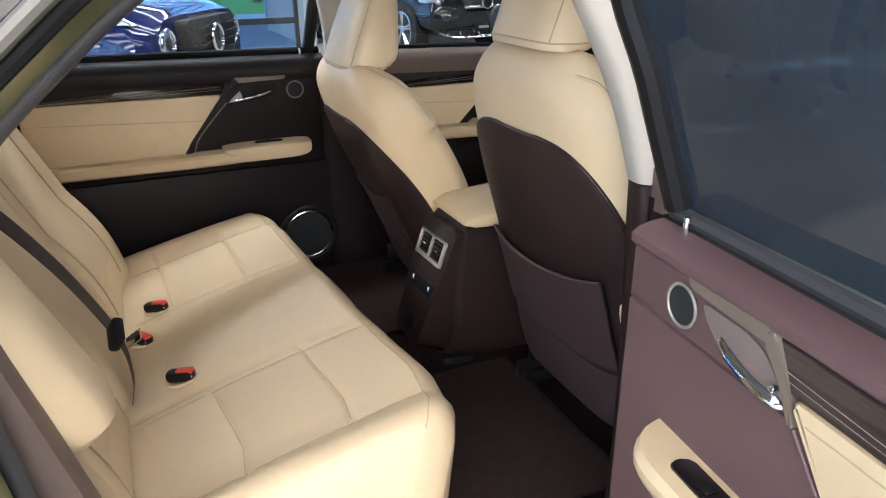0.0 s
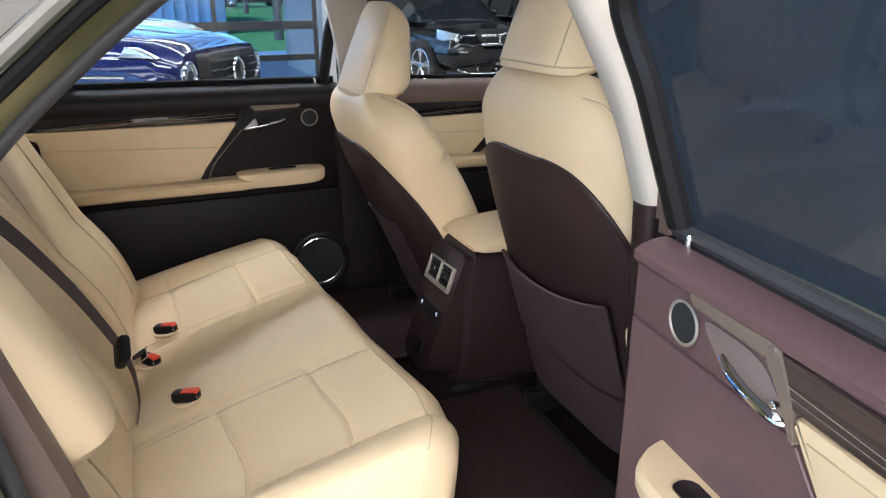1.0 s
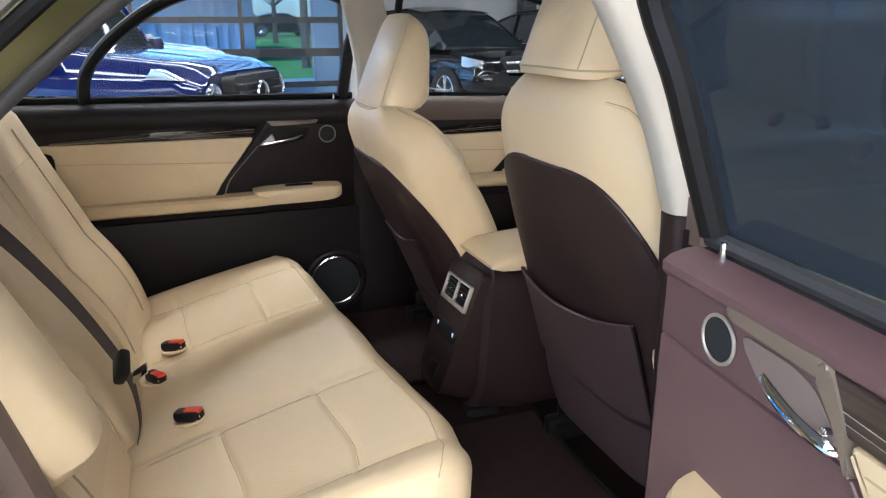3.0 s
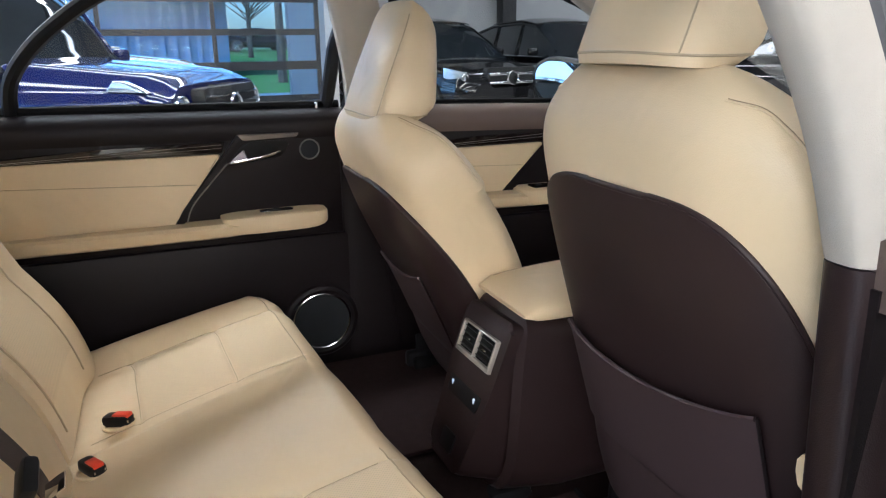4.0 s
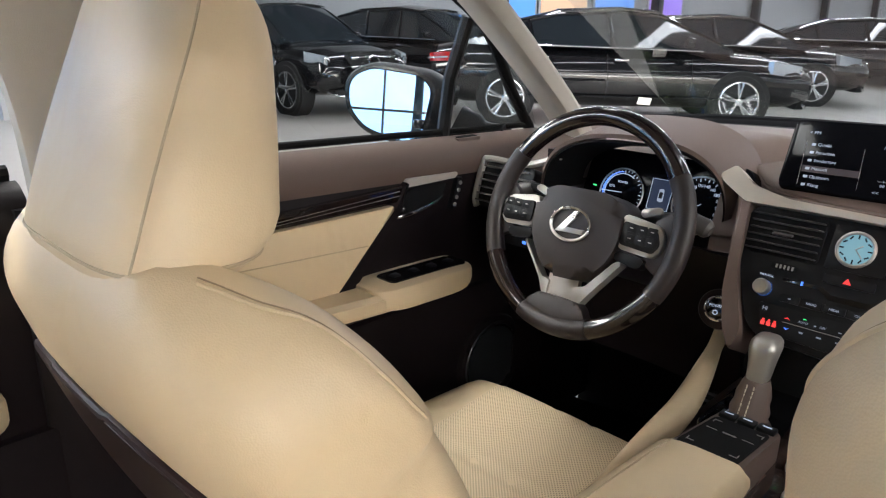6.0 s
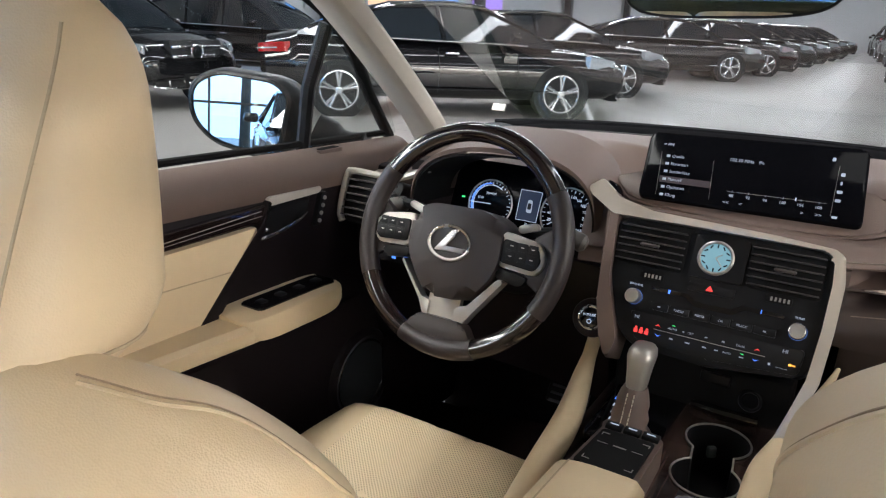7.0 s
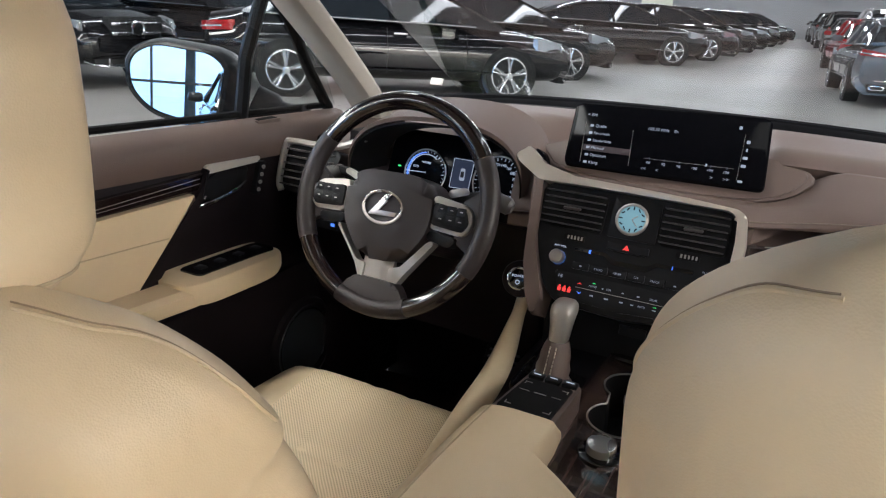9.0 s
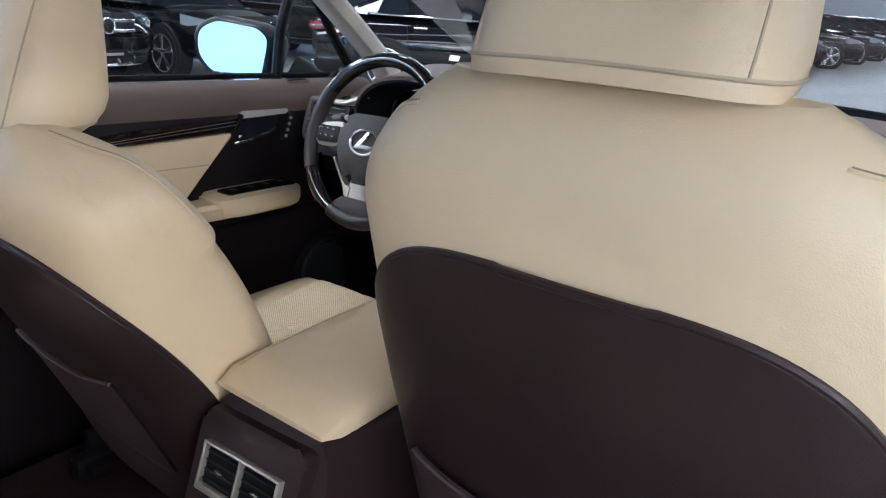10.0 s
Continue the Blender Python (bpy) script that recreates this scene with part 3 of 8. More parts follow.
        if v < -0.02:
            p = p + up * (v + 0.02) - fw * 0.1 * v
        return p
    sheet(m, shell, 52, 64, fw * 0.004)
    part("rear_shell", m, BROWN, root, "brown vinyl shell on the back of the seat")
    m = bmesh.new()
    rim = [shell(0.12 + 0.86 * i / 40, 0.012) for i in range(41)] + [shell(0.985, 0.05 + 0.9 * i / 40) for i in range(41)] + [shell(0.98 - 0.86 * i / 40, 0.988) for i in range(41)]
    tube(m, [Vector(p) for p in rim], 0.0045, 8)
    part("shell_rim", m, BROWN, root, "rolled edge of the brown shell")

    # map pocket
    m = bmesh.new()

    def pock(s, t):
        u = -0.145 + 0.30 * t if bulge else -0.19 + 0.40 * t
        sag = 0.026 * math.sin(math.pi * t ** 0.8) - 0.022 * (t - 0.5)
        v = 0.035 + (0.232 - sag - 0.035) * s
        full = 0.004 + 0.004 * s + 0.006 * math.sin(math.pi * t)
        return at(u, v, rear(u, v) - (0.009 + 0.25 * full if bulge else 0.012 + full))
    sheet(m, pock, 14, 24, fw * 0.006)
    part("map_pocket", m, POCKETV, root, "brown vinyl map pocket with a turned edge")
    m = bmesh.new()
    tube(m, [Vector(pock(1, t / 24)) for t in range(25)], 0.0035, 6)
    part("pocket_piping", m, POCKETV, root)
    m = bmesh.new()
    tube(m, [Vector(pock(t / 12, 1)) + fw * 0.003 for t in range(13)], 0.003, 6)
    part("pocket_edge", m, DARK, root)
    # lower skirt
    m = bmesh.new()
    sheet(m, lambda s, t: at((half(0.02) + 0.004) * (2 * t - 1) * (1 - 0.06 * (1 - s)), -0.135 + 0.15 * s, rear((half(0.02) - 0.002) * (2 * t - 1), 0.02) - 0.006 - 0.02 * s * (1 - s)), 8, 30, fw * 0.03)
    part("skirt", m, POCKETV, root)

    # seams
    def seam_line(sx, knots, shift, rad, mt):
        m = bmesh.new()
        pts = []
        for r, v, _ in smooth_line([(r, v, 0) for r, v in knots], 6):
            pts.append(skin(sx * (r + shift), v * L + shift * 0.6, 0.0005))
        tube(m, pts, rad, 6)
        part("seam", m, mt, root)
    if bulge:
        sweep = [(0.205, 0.976), (0.232, 0.960), (0.266, 0.937), (0.32, 0.898), (0.352, 0.858), (0.374, 0.80), (0.386, 0.74), (0.395, 0.70)]
    else:
        sweep = [(0.165, 0.958), (0.205, 0.94), (0.235, 0.912), (0.262, 0.875), (0.30, 0.80), (0.33, 0.72), (0.35, 0.66)]
    for sx in (-1, 1):
        seam_line(sx, sweep, 0.0, 0.0016, CREAM)
        seam_line(sx, sweep, 0.0020, 0.0007, SEAMD)
    # head restraint
    hx, hy0, hy1, hz0, hz1, ha = hr
    m = bmesh.new()
    rr = []
    for i in range(19):
        t = i / 18
        z = hz0 + (hz1 - hz0) * t
        ry = hy0 + (hy1 - hy0) * (0.04 + 0.58 * t ** 1.25)
        fy = hy1 + 0.006 * math.sin(math.pi * t) - 0.040 * max(0.0, 1 - t / 0.17) ** 1.8 - 0.040 * max(0.0, (t - 0.70) / 0.30) ** 2.0
        k = 1.0
        if t < 0.10:
            k = 0.90 + 0.10 * math.sqrt(1 - (1 - t / 0.10) ** 2)
        if t > 0.84:
            k = math.sqrt(max(0.0, 1 - ((t - 0.84) / 0.165) ** 2.2))
            k = 0.30 + 0.70 * k
        a = ha * (1 - 0.15 * t) * (0.55 + 0.45 * k)
        cy, d = (ry + fy) / 2, (fy - ry) / 2 * k
        r = []
        for j in range(36):
            q = 2 * math.pi * j / 36
            x = math.copysign(abs(math.cos(q)) ** (2 / 3.6), math.cos(q))
            y = math.copysign(abs(math.sin(q)) ** (2 / 3.0), math.sin(q))
            r.append((hx + a * x, cy + d * y, z + 0.004 * (1 - x * x)))
        rr.append(r)
    rings(m, rr)
    head = part("head_restraint", m, CREAM, root, "cream leather head restraint", sharp=60)
    for sx in (-1, 1):
        m = bmesh.new()
        pts = []
        for i in range(1, 17):
            r = rr[i]
            f = 1.6 + 1.5 * i / 17
            j = 30 + f if sx > 0 else 24 - f
            pts.append(Vector(r[int(j)]).lerp(Vector(r[int(j) + 1]), j - int(j)))
        tube(m, pts, 0.0013, 5)
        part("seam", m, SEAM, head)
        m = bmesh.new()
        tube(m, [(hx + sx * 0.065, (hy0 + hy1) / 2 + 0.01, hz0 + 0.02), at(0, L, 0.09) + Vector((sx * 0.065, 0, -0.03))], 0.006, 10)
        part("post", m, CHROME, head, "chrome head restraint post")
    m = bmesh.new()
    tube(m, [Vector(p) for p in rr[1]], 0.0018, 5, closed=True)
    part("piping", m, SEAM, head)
    m = bmesh.new()
    box(m, at(0, L - 0.004, 0.085), (0.18, 0.035, 0.010), 0.004, Euler((radians(lean), 0, 0)).to_matrix())
    part("post_guide", m, MATT, root)

    # cushion
    yb, yf, zc = cushion
    m = bmesh.new()
    rr = []
    for i in range(21):
        t = i / 20
        y = yb + (yf - yb) * t
        a = 0.232 + 0.02 * math.sin(math.pi * t)
        zt = zc - 0.045 + 0.055 * t - (0.055 * max(0, (t - 0.86) / 0.14) ** 2.2)
        if t > 0.92:
            a *= 1 - 0.10 * ((t - 0.92) / 0.08) ** 2
        zb = zc - 0.15 + 0.05 * max(0, t - 0.8)
        r = []
        for j in range(40):
            q = 2 * math.pi * j / 40
            x = math.copysign(abs(math.cos(q)) ** 0.55, math.cos(q))
            s = math.copysign(abs(math.sin(q)) ** 0.55, math.sin(q))
            z = (zt + zb) / 2 + (zt - zb) / 2 * s
            if s > 0:
                z += 0.038 * max(0, min(1, (abs(x) - 0.62) / 0.25)) * s * (1 - 0.75 * t ** 3) * min(1, (1 - abs(x)) * 8 + 0.25)
            r.append((cx + a * x, y, z))
        rr.append(r)
    rings(m, rr)
    part("cushion", m, CREAM, root, "cream leather seat cushion")
    m = bmesh.new()

    def inlay(s, t):
        y = yb + 0.06 + (yf - yb - 0.085) * s
        k = (y - yb) / (yf - yb)
        u = -0.158 + 0.316 * t
        groove = 0.004 * (math.exp(-((t - 0.38) / 0.02) ** 2) + math.exp(-((t - 0.62) / 0.02) ** 2) + math.exp(-((s - 0.52) / 0.012) ** 2))
        return (cx + u, y, zc - 0.045 + 0.055 * k - 0.055 * max(0, (k - 0.86) / 0.14) ** 2.2 + 0.004 - groove - 0.002 * (2 * t - 1) ** 4)
    sheet(m, inlay, 40, 30, (0, 0, -0.012))
    part("cushion_inlay", m, PERFD, root, "perforated cream leather centre panel")
    # frame and rails
    for sx in (-1, 1):
        m = bmesh.new()
        box(m, (cx + sx * 0.19, (yb + yf) / 2 - 0.02, 0.44), (0.035, yf - yb + 0.08, 0.03), 0.006)
        box(m, (cx + sx * 0.19, yb - 0.05, 0.445), (0.05, 0.05, 0.04), 0.008)
        part("rail", m, MATT, root, "black steel seat rail")
        m = bmesh.new()
        box(m, (cx + sx * 0.222, (yb + yf) / 2, zc - 0.14), (0.03, yf - yb - 0.06, 0.09), 0.012)
        part("side_cover", m, DARK, root)
    for sx in (-1, 1):
        m = bmesh.new()
        box(m, (cx + sx * 0.205, yb - 0.055, 0.452), (0.035, 0.07, 0.05), 0.01)
        box(m, (cx + sx * 0.205, yb - 0.035, 0.49), (0.012, 0.05, 0.07), 0.004)
        part("rail_cap", m, BLACK, root, "black plastic rail end cap")
    # added matt black block that stands in for the shade under the seat
    m = bmesh.new()
    box(m, (cx, (yb + yf) / 2 + 0.02, 0.47), (0.42, yf - yb - 0.06, 0.12), 0.02)
    part("base", m, MATT, root, "black block added in place of the shade under the seat")
    m = bmesh.new()
    box(m, (cx, (yb + yf) / 2, zc - 0.17), (0.40, yf - yb - 0.08, 0.04), 0.01)
    part("seat_pan", m, MATT, root)
    return root


front_seat("driver_seat", -0.37, 0.725, 0.60, 22.0, 0.60, (-0.368, 0.520, 0.694, 1.158, 1.404, 0.148), (0.80, 1.37, 0.682), (0.474, 0.32), 0.14, 0.03, "cream leather driver seat with a brown back shell")
front_seat("passenger_seat", 0.426, 0.789, 0.66, 13.0, 0.635, (0.427, 0.637, 0.804, 1.290, 1.53, 0.122), (0.90, 1.43, 0.70), (0.493, 0.32), 0.0, 0.30, "cream leather passenger seat with a brown back shell")


# ---- rear bench ----
bench = thing("rear_seat", "cream leather three-place rear bench with perforated outer panels", "car seat", (0, 0.15, 0.42))


BENCH_EDGE = [(-0.68, 0.24), (-0.655, 0.30), (-0.62, 0.345), (-0.57, 0.378), (-0.50, 0.396), (-0.2, 0.412), (0.1, 0.432), (0.25, 0.456), (0.46, 0.480), (0.58, 0.466), (0.635, 0.44), (0.68, 0.39)]


def bench_front(x):
    """The front edge of the bench cushion at x."""
    x = max(-0.68, min(0.68, x))
    for (a, p), (b, q) in zip(BENCH_EDGE, BENCH_EDGE[1:]):
        if x <= b:
            t = (x - a) / (b - a)
            t = t if b - a < 0.12 else t * t * (3 - 2 * t) * 0.5 + t * 0.5
            return p + (q - p) * t
    return BENCH_EDGE[-1][1]


def bench_top(x, y):
    t = (y + 0.14) / 0.60
    z = 0.540 + 0.205 * max(0, t) - 0.045 * max(0, t) ** 2
    ax = abs(x)
    z += (0.052 - 0.034 * max(0, min(1, t))) * math.exp(-((ax - 0.605) / 0.055) ** 2) + 0.012 * math.exp(-(x / 0.16) ** 4)
    z -= 0.010 * math.exp(-((ax - 0.2) / 0.018) ** 2) * max(0, 1 - t)
    if ax > 0.62:
        z -= 0.10 * ((ax - 0.62) / 0.06) ** 2.2
    # quilted outer panels, pulled down along their seams
    if 0.19 < ax < 0.59:
        f = bench_front(x)
        for d in (0.385, 0.19):
            z -= 0.0045 * math.exp(-((y - f + d) / 0.007) ** 2) * min(1, (0.59 - ax) / 0.03, (ax - 0.19) / 0.03)
    z -= 0.005 * math.exp(-((ax - 0.535) / 0.008) ** 2) * max(0, min(1, (y + 0.1) * 8))
    z -= 0.0035 * math.exp(-((ax - 0.232) / 0.007) ** 2)
    return z


bm = bmesh.new()


def cushion(u, v):
    x = -0.68 + 1.36 * u
    yf = bench_front(x)
    if v < 0.8:
        y = -0.14 + (yf - 0.055 + 0.14) * v / 0.8
        return (x, y, bench_top(x, y))
    a = (v - 0.8) / 0.2
    if a < 0.55:
        q = a / 0.55 * math.pi / 2
        return (x, yf - 0.055 + 0.055 * math.sin(q), bench_top(x, yf - 0.055) - 0.06 * (1 - math.cos(q)))
    return (x, yf - 0.05 * (a - 0.55), bench_top(x, yf - 0.055) - 0.06 - 0.2 * (a - 0.55) / 0.45)


sheet(bm, cushion, 170, 110, (0, -0.02, -0.06))
part("cushion", bm, CREAM, bench, "cream leather bench cushion")
for sx in (-1, 1):
    for d0, d1 in ((0.382, 0.193), (0.187, 0.060)):
        bm = bmesh.new()

        def inlay(s, t, d0=d0, d1=d1):
            x = sx * (0.2365 + 0.294 * t)
            y = bench_front(x) - d0 + (d0 - d1) * s
            return (x, y, bench_top(x, y) + 0.0005)
        sheet(bm, inlay, 40, 40, (0, 0, -0.004))
        part("inlay", bm, PERF, bench, "perforated cream leather panel")
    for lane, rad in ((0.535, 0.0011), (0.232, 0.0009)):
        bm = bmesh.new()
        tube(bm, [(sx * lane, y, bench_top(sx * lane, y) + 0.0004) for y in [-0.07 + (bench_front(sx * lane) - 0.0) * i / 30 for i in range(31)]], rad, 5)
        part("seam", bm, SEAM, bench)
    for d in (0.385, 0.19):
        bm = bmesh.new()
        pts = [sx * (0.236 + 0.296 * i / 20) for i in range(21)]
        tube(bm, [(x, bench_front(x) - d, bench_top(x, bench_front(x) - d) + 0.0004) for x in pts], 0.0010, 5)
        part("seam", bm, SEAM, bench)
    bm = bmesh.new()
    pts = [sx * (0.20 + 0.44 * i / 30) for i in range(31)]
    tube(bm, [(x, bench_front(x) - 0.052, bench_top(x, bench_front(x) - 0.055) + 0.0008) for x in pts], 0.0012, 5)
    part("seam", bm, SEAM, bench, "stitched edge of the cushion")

# backrests
BACK_LEAN = radians(24)


def bench_back(x, h, extra=0.0):
    """A point of the backrest's front, h along its slope."""
    ax = abs(x)
    f = 0.03 * math.exp(-((ax - 0.57) / 0.06) ** 2) + 0.012 * math.exp(-(x / 0.14) ** 4) - 0.02 * math.exp(-((ax - 0.17) / 0.012) ** 2)
    f += 0.02 * math.sin(min(1, h / 0.3) * math.pi) + extra
    return (x, -0.100 - h * math.sin(BACK_LEAN) + f * math.cos(BACK_LEAN), 0.56 + h * math.cos(BACK_LEAN) + f * math.sin(BACK_LEAN))


for x0, x1, nm in ((-0.665, -0.168, "backrest"), (-0.160, 0.160, "backrest"), (0.168, 0.60, "backrest")):
    bm = bmesh.new()

    def front(u, v, x0=x0, x1=x1):
        x = x0 + (x1 - x0) * u
        e = min(u, 1 - u) * (x1 - x0)
        rnd = -0.03 * max(0, 1 - e / 0.03) ** 2 - 0.04 * max(0, (v - 0.92) / 0.08) ** 2
        return bench_back(x, 0.70 * v, rnd)
    sheet(bm, front, 24, 26, (0, -0.11, -0.04))
    b = part(nm, bm, CREAM, bench, "cream leather backrest section")
    if abs(x0 + x1) > 0.1:
        bm = bmesh.new()
        s = 1 if x0 > 0 else -1
        sheet(bm, lambda u, v: bench_back(s * (0.235 + 0.27 * u), 0.10 + 0.44 * v, 0.0045), 16, 20, (0, -0.006, -0.003))
        part("inlay", bm, PERF, b, "perforated cream leather panel")
        for xx in (0.228, 0.512):
            bm = bmesh.new()
            tube(bm, [bench_back(s * xx, 0.04 + 0.58 * i / 20, 0.003) for i in range(21)], 0.002, 5)
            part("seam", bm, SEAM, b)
for sx in (1,):
    bm = bmesh.new()
    rr = []
    for i in range(15):
        t = i / 14
        z = 0.828 + 0.422 * t
        y = -0.112 - 0.163 * t
        a, d = (0.068 + 0.016 * math.sin(math.pi * t)) * (1 if sx > 0 else 0.7), (0.085 - 0.02 * t) * (1 if sx > 0 else 0.55)
        if t < 0.16:
            k = math.sqrt(1 - (1 - t / 0.16) ** 2)
            a, d = a * (0.45 + 0.55 * k), d * (0.5 + 0.5 * k)
        rr.append([(sx * (0.645 + 0.02 * t) + a * math.copysign(abs(math.cos(q)) ** 0.6, math.cos(q)), y - 0.03 + d * math.copysign(abs(math.sin(q)) ** 0.7, math.sin(q)), z + 0.02 * math.sin(q)) for q in [2 * math.pi * j / 24 for j in range(24)]])
    rings(bm, rr)
    b = part("side_bolster", bm, CREAM, bench, "cream leather side bolster")
    bm = bmesh.new()
    tube(bm, [Vector(r[14 if sx > 0 else 10]) * 1.0 for r in rr[1:]], 0.002, 5)
    part("seam", bm, THREAD, b)
for sx in (1,):
    bm = bmesh.new()
    box(bm, (sx * 0.735, -0.20, 0.74), (0.06, 0.2, 0.85), 0.02, Euler((radians(14), 0, 0)).to_matrix())
    part("side_cover", bm, DASHV, bench, "dark brown plastic seat side cover")
bm = bmesh.new()
box(bm, (0, 0.12, 0.46), (1.30, 0.46, 0.16), 0.02)
part("base", bm, DARK, bench)


# ---- belts and buckles ----
def belt(pts, wide, name, label):
    r = thing(name, label, "seat belt", pts[0])
    m = bmesh.new()
    line = smooth_line(pts, 8)
    rr = []
    for i, p in enumerate(line):
        d = (line[min(i + 1, len(line) - 1)] - line[max(i - 1, 0)]).normalized()
        s = d.cross(Vector((0.15, 1, 0.45))).normalized()
        n = d.cross(s)
        rr.append([p - s * wide - n * 0.0008, p + s * wide - n * 0.0008, p + s * wide + n * 0.0008, p - s * wide + n * 0.0008])
    rings(m, rr)
    part("webbing", m, WEB, r)
    return r


def buckle(at, yaw, pitch, label):
    r = thing("belt_buckle", label, "seat belt buckle", at, "rear belt buckles")
    rot = Euler((radians(pitch), 0, radians(yaw))).to_matrix()
    m = bmesh.new()
    box(m, Vector(at), (0.030, 0.062, 0.026), 0.009, rot)
    part("body", m, BLACK, r)
    m = bmesh.new()
    box(m, Vector(at) + rot @ Vector((0, 0.012, 0.010)), (0.020, 0.036, 0.010), 0.003, rot)
    part("release_button", m, REDB, r, "red release button")
    m = bmesh.new()
    box(m, Vector(at) + rot @ Vector((0, 0.027, 0.0)), (0.022, 0.006, 0.006), 0.001, rot)
    part("slot", m, CHROME, r)
    m = bmesh.new()
    torus(m, Vector(at) + Vector((0, 0, -0.010)), rot @ Vector((0, 0, 1)), 0.029, 0.004, 28, 8)
    part("recess_rim", m, CREAM, r, "cream leather rim of the buckle recess")


# ---- doors ----
def door(name, at, kind, label, upper, arm_s, layout, glass_mat):
    """A door with its inner trim. at(s, w, z): s runs rearwards along the door, w into the cabin."""
    L = layout
    root = thing(name, label, "car door", at((L["s0"] + L["s1"]) / 2, -0.06, 0.33), "car doors", "")
    flip = lambda u, v, w: at(u, w, v)

    # outer skin and core
    m = bmesh.new()
    s0, s1 = L["s0"], L["s1"]
    slab(m, [(s0, 0.34), (s1, 0.36), (s1 + L["skin"], 0.7), (s1 + L["skin"], L["belt"] - 0.03), (s0, L["belt"] - 0.04)], flip, -0.02, -0.15, 0.03)
    part("outer_skin", m, GREEN, root, "dark green painted outer skin")
    m = bmesh.new()
    slab(m, [(s0 + 0.004, 0.36), (s1 - 0.03, 0.38), (s1 + 0.015, 0.7), (s1 + 0.015, L["split"]), (s0 + 0.004, L["split"])], flip, -0.02, L["low_w"], 0.008)
    part("lower_panel", m, L["low"], root, "brown vinyl lower door panel")
    m = bmesh.new()
    slab(m, [(s0 + 0.004, L["split"]), (s1 + 0.015, L["split"]), (s1 + 0.015, L["belt"] - 0.02), (s0 + 0.004, L["belt"] - 0.02)], flip, -0.024, 0.0, 0.004)
    part("middle_panel", m, L["mid"], root, "brown vinyl middle door panel")
    # upper rail, rolled over towards the glass
    m = bmesh.new()
    prof = [(0.0, -0.072), (0.006, -0.055), (0.006, -0.03), (-0.004, -0.012), (-0.022, 0.0), (-0.04, 0.004), (-0.05, -0.02), (-0.045, -0.07)]
    rr = []
    for i in range(25):
        s = s0 + 0.004 + (s1 + 0.012 - s0 - 0.004) * i / 24
        zt = L["belt"] + L["rise"] * (s - s0)
        rr.append([at(s, w, zt + z * L["rail"]) for w, z in prof])
    rings(m, rr)
    part("upper_rail", m, upper, root, "padded brown vinyl door rail")
    m = bmesh.new()
    tube(m, [at(s0 + 0.01 + (s1 - s0) * i / 12, -0.052, L["belt"] + 0.012 + L["rise"] * (s1 - s0) * i / 12) for i in range(13)], L["seal_r"], 8)
    part("glass_seal", m, L["seal"], root, "rubber window seal")
    if L["knob"]:
        m = bmesh.new()
        sheet(m, lambda u, v: at(s0 + 0.012 + (s1 - s0 - 0.004) * u, -0.030 - 0.034 * v, L["belt"] - 0.012 + 0.020 * v), 12, 3, at(0, 0, -0.01) - at(0, 0, 0))
        part("seal_lip", m, L["seal"], root, "wide dark rubber lip along the window")
    # wood strip
    m = bmesh.new()
    w0, w1 = L["wood"]
    slab(m, [(w0[0], w0[1]), (w1[0], w1[1]), (w1[0], w1[1] + 0.012), ((w0[0] + w1[0]) / 2, (w0[1] + w1[1]) / 2 + 0.9 * L["wood_h"]), (w0[0] - L["wood_h"] * 0.35, w0[1] + L["wood_h"])], flip, 0.0, L["proud"] * 0.7, 0.003)
    part("wood_strip", m, L["wood_mat"], root, "dark glossy wood inlay")
    for rise, rad in ((0.021, 0.0006), (0.012, 0.0004)):
        m = bmesh.new()
        tube(m, [at(w0[0] + (w1[0] - w0[0]) * i / 8, L["proud"] * 0.7 + 0.0003, w0[1] + (w1[1] - w0[1]) * i / 8 + rise * (1 - i / 10)) for i in range(9)], rad, 5)
        part("wood_line", m, SILVER, root)
    # cream insert
    m = bmesh.new()
    slab(m, rounded(L["cream"], 0.012), flip, 0.0, L["proud"], 0.006)
    ins = part("leather_insert", m, CREAM, root, "cream leather door insert")
    m = bmesh.new()
    c0, c1 = L["fold"]
    tube(m, [at(c0[0] + (c1[0] - c0[0]) * i / 12, L["proud"] + 0.0003, c0[1] + (c1[1] - c0[1]) * i / 12) for i in range(13)], 0.0012, 5)
    part("seam", m, SEAM, ins)
    # silver bar and diagonal
    m = bmesh.new()
    slab(m, rounded(L["bar"], 0.004), flip, 0.0, L["proud"] * (0.9 if kind == "rear" else 0.55), 0.003)
    part("silver_bar", m, L["bar_mat"], root, "satin silver trim bar")
    m = bmesh.new()
    slab(m, rounded(L["diag"], 0.006), flip, 0.0, L["proud"] * 1.1, 0.004)
    part("diagonal_trim", m, L["diag_mat"], root, "slanted satin trim")
    m = bmesh.new()
    tube(m, smooth_line([at(d, L["edge_w"], e) for d, e in L["edge"]], 6), 0.0022, 6)
    part("trim_edge", m, L["edge_mat"], root, "pale edge of the slanted trim")
    # handle and its bowl
    hx, hz, hw = L["handle"]
    m = bmesh.new()
    slab(m, rounded(L["bowl"] or [(hx - 0.075, hz + 0.028), (hx + 0.075, hz + 0.028), (hx + 0.09, hz - 0.01), (hx + 0.05, hz - 0.032), (hx - 0.06, hz - 0.03)], 0.02), flip, -0.002, 0.003, 0.002)
    part("handle_bowl", m, L["bowl_mat"], root)
    m = bmesh.new()
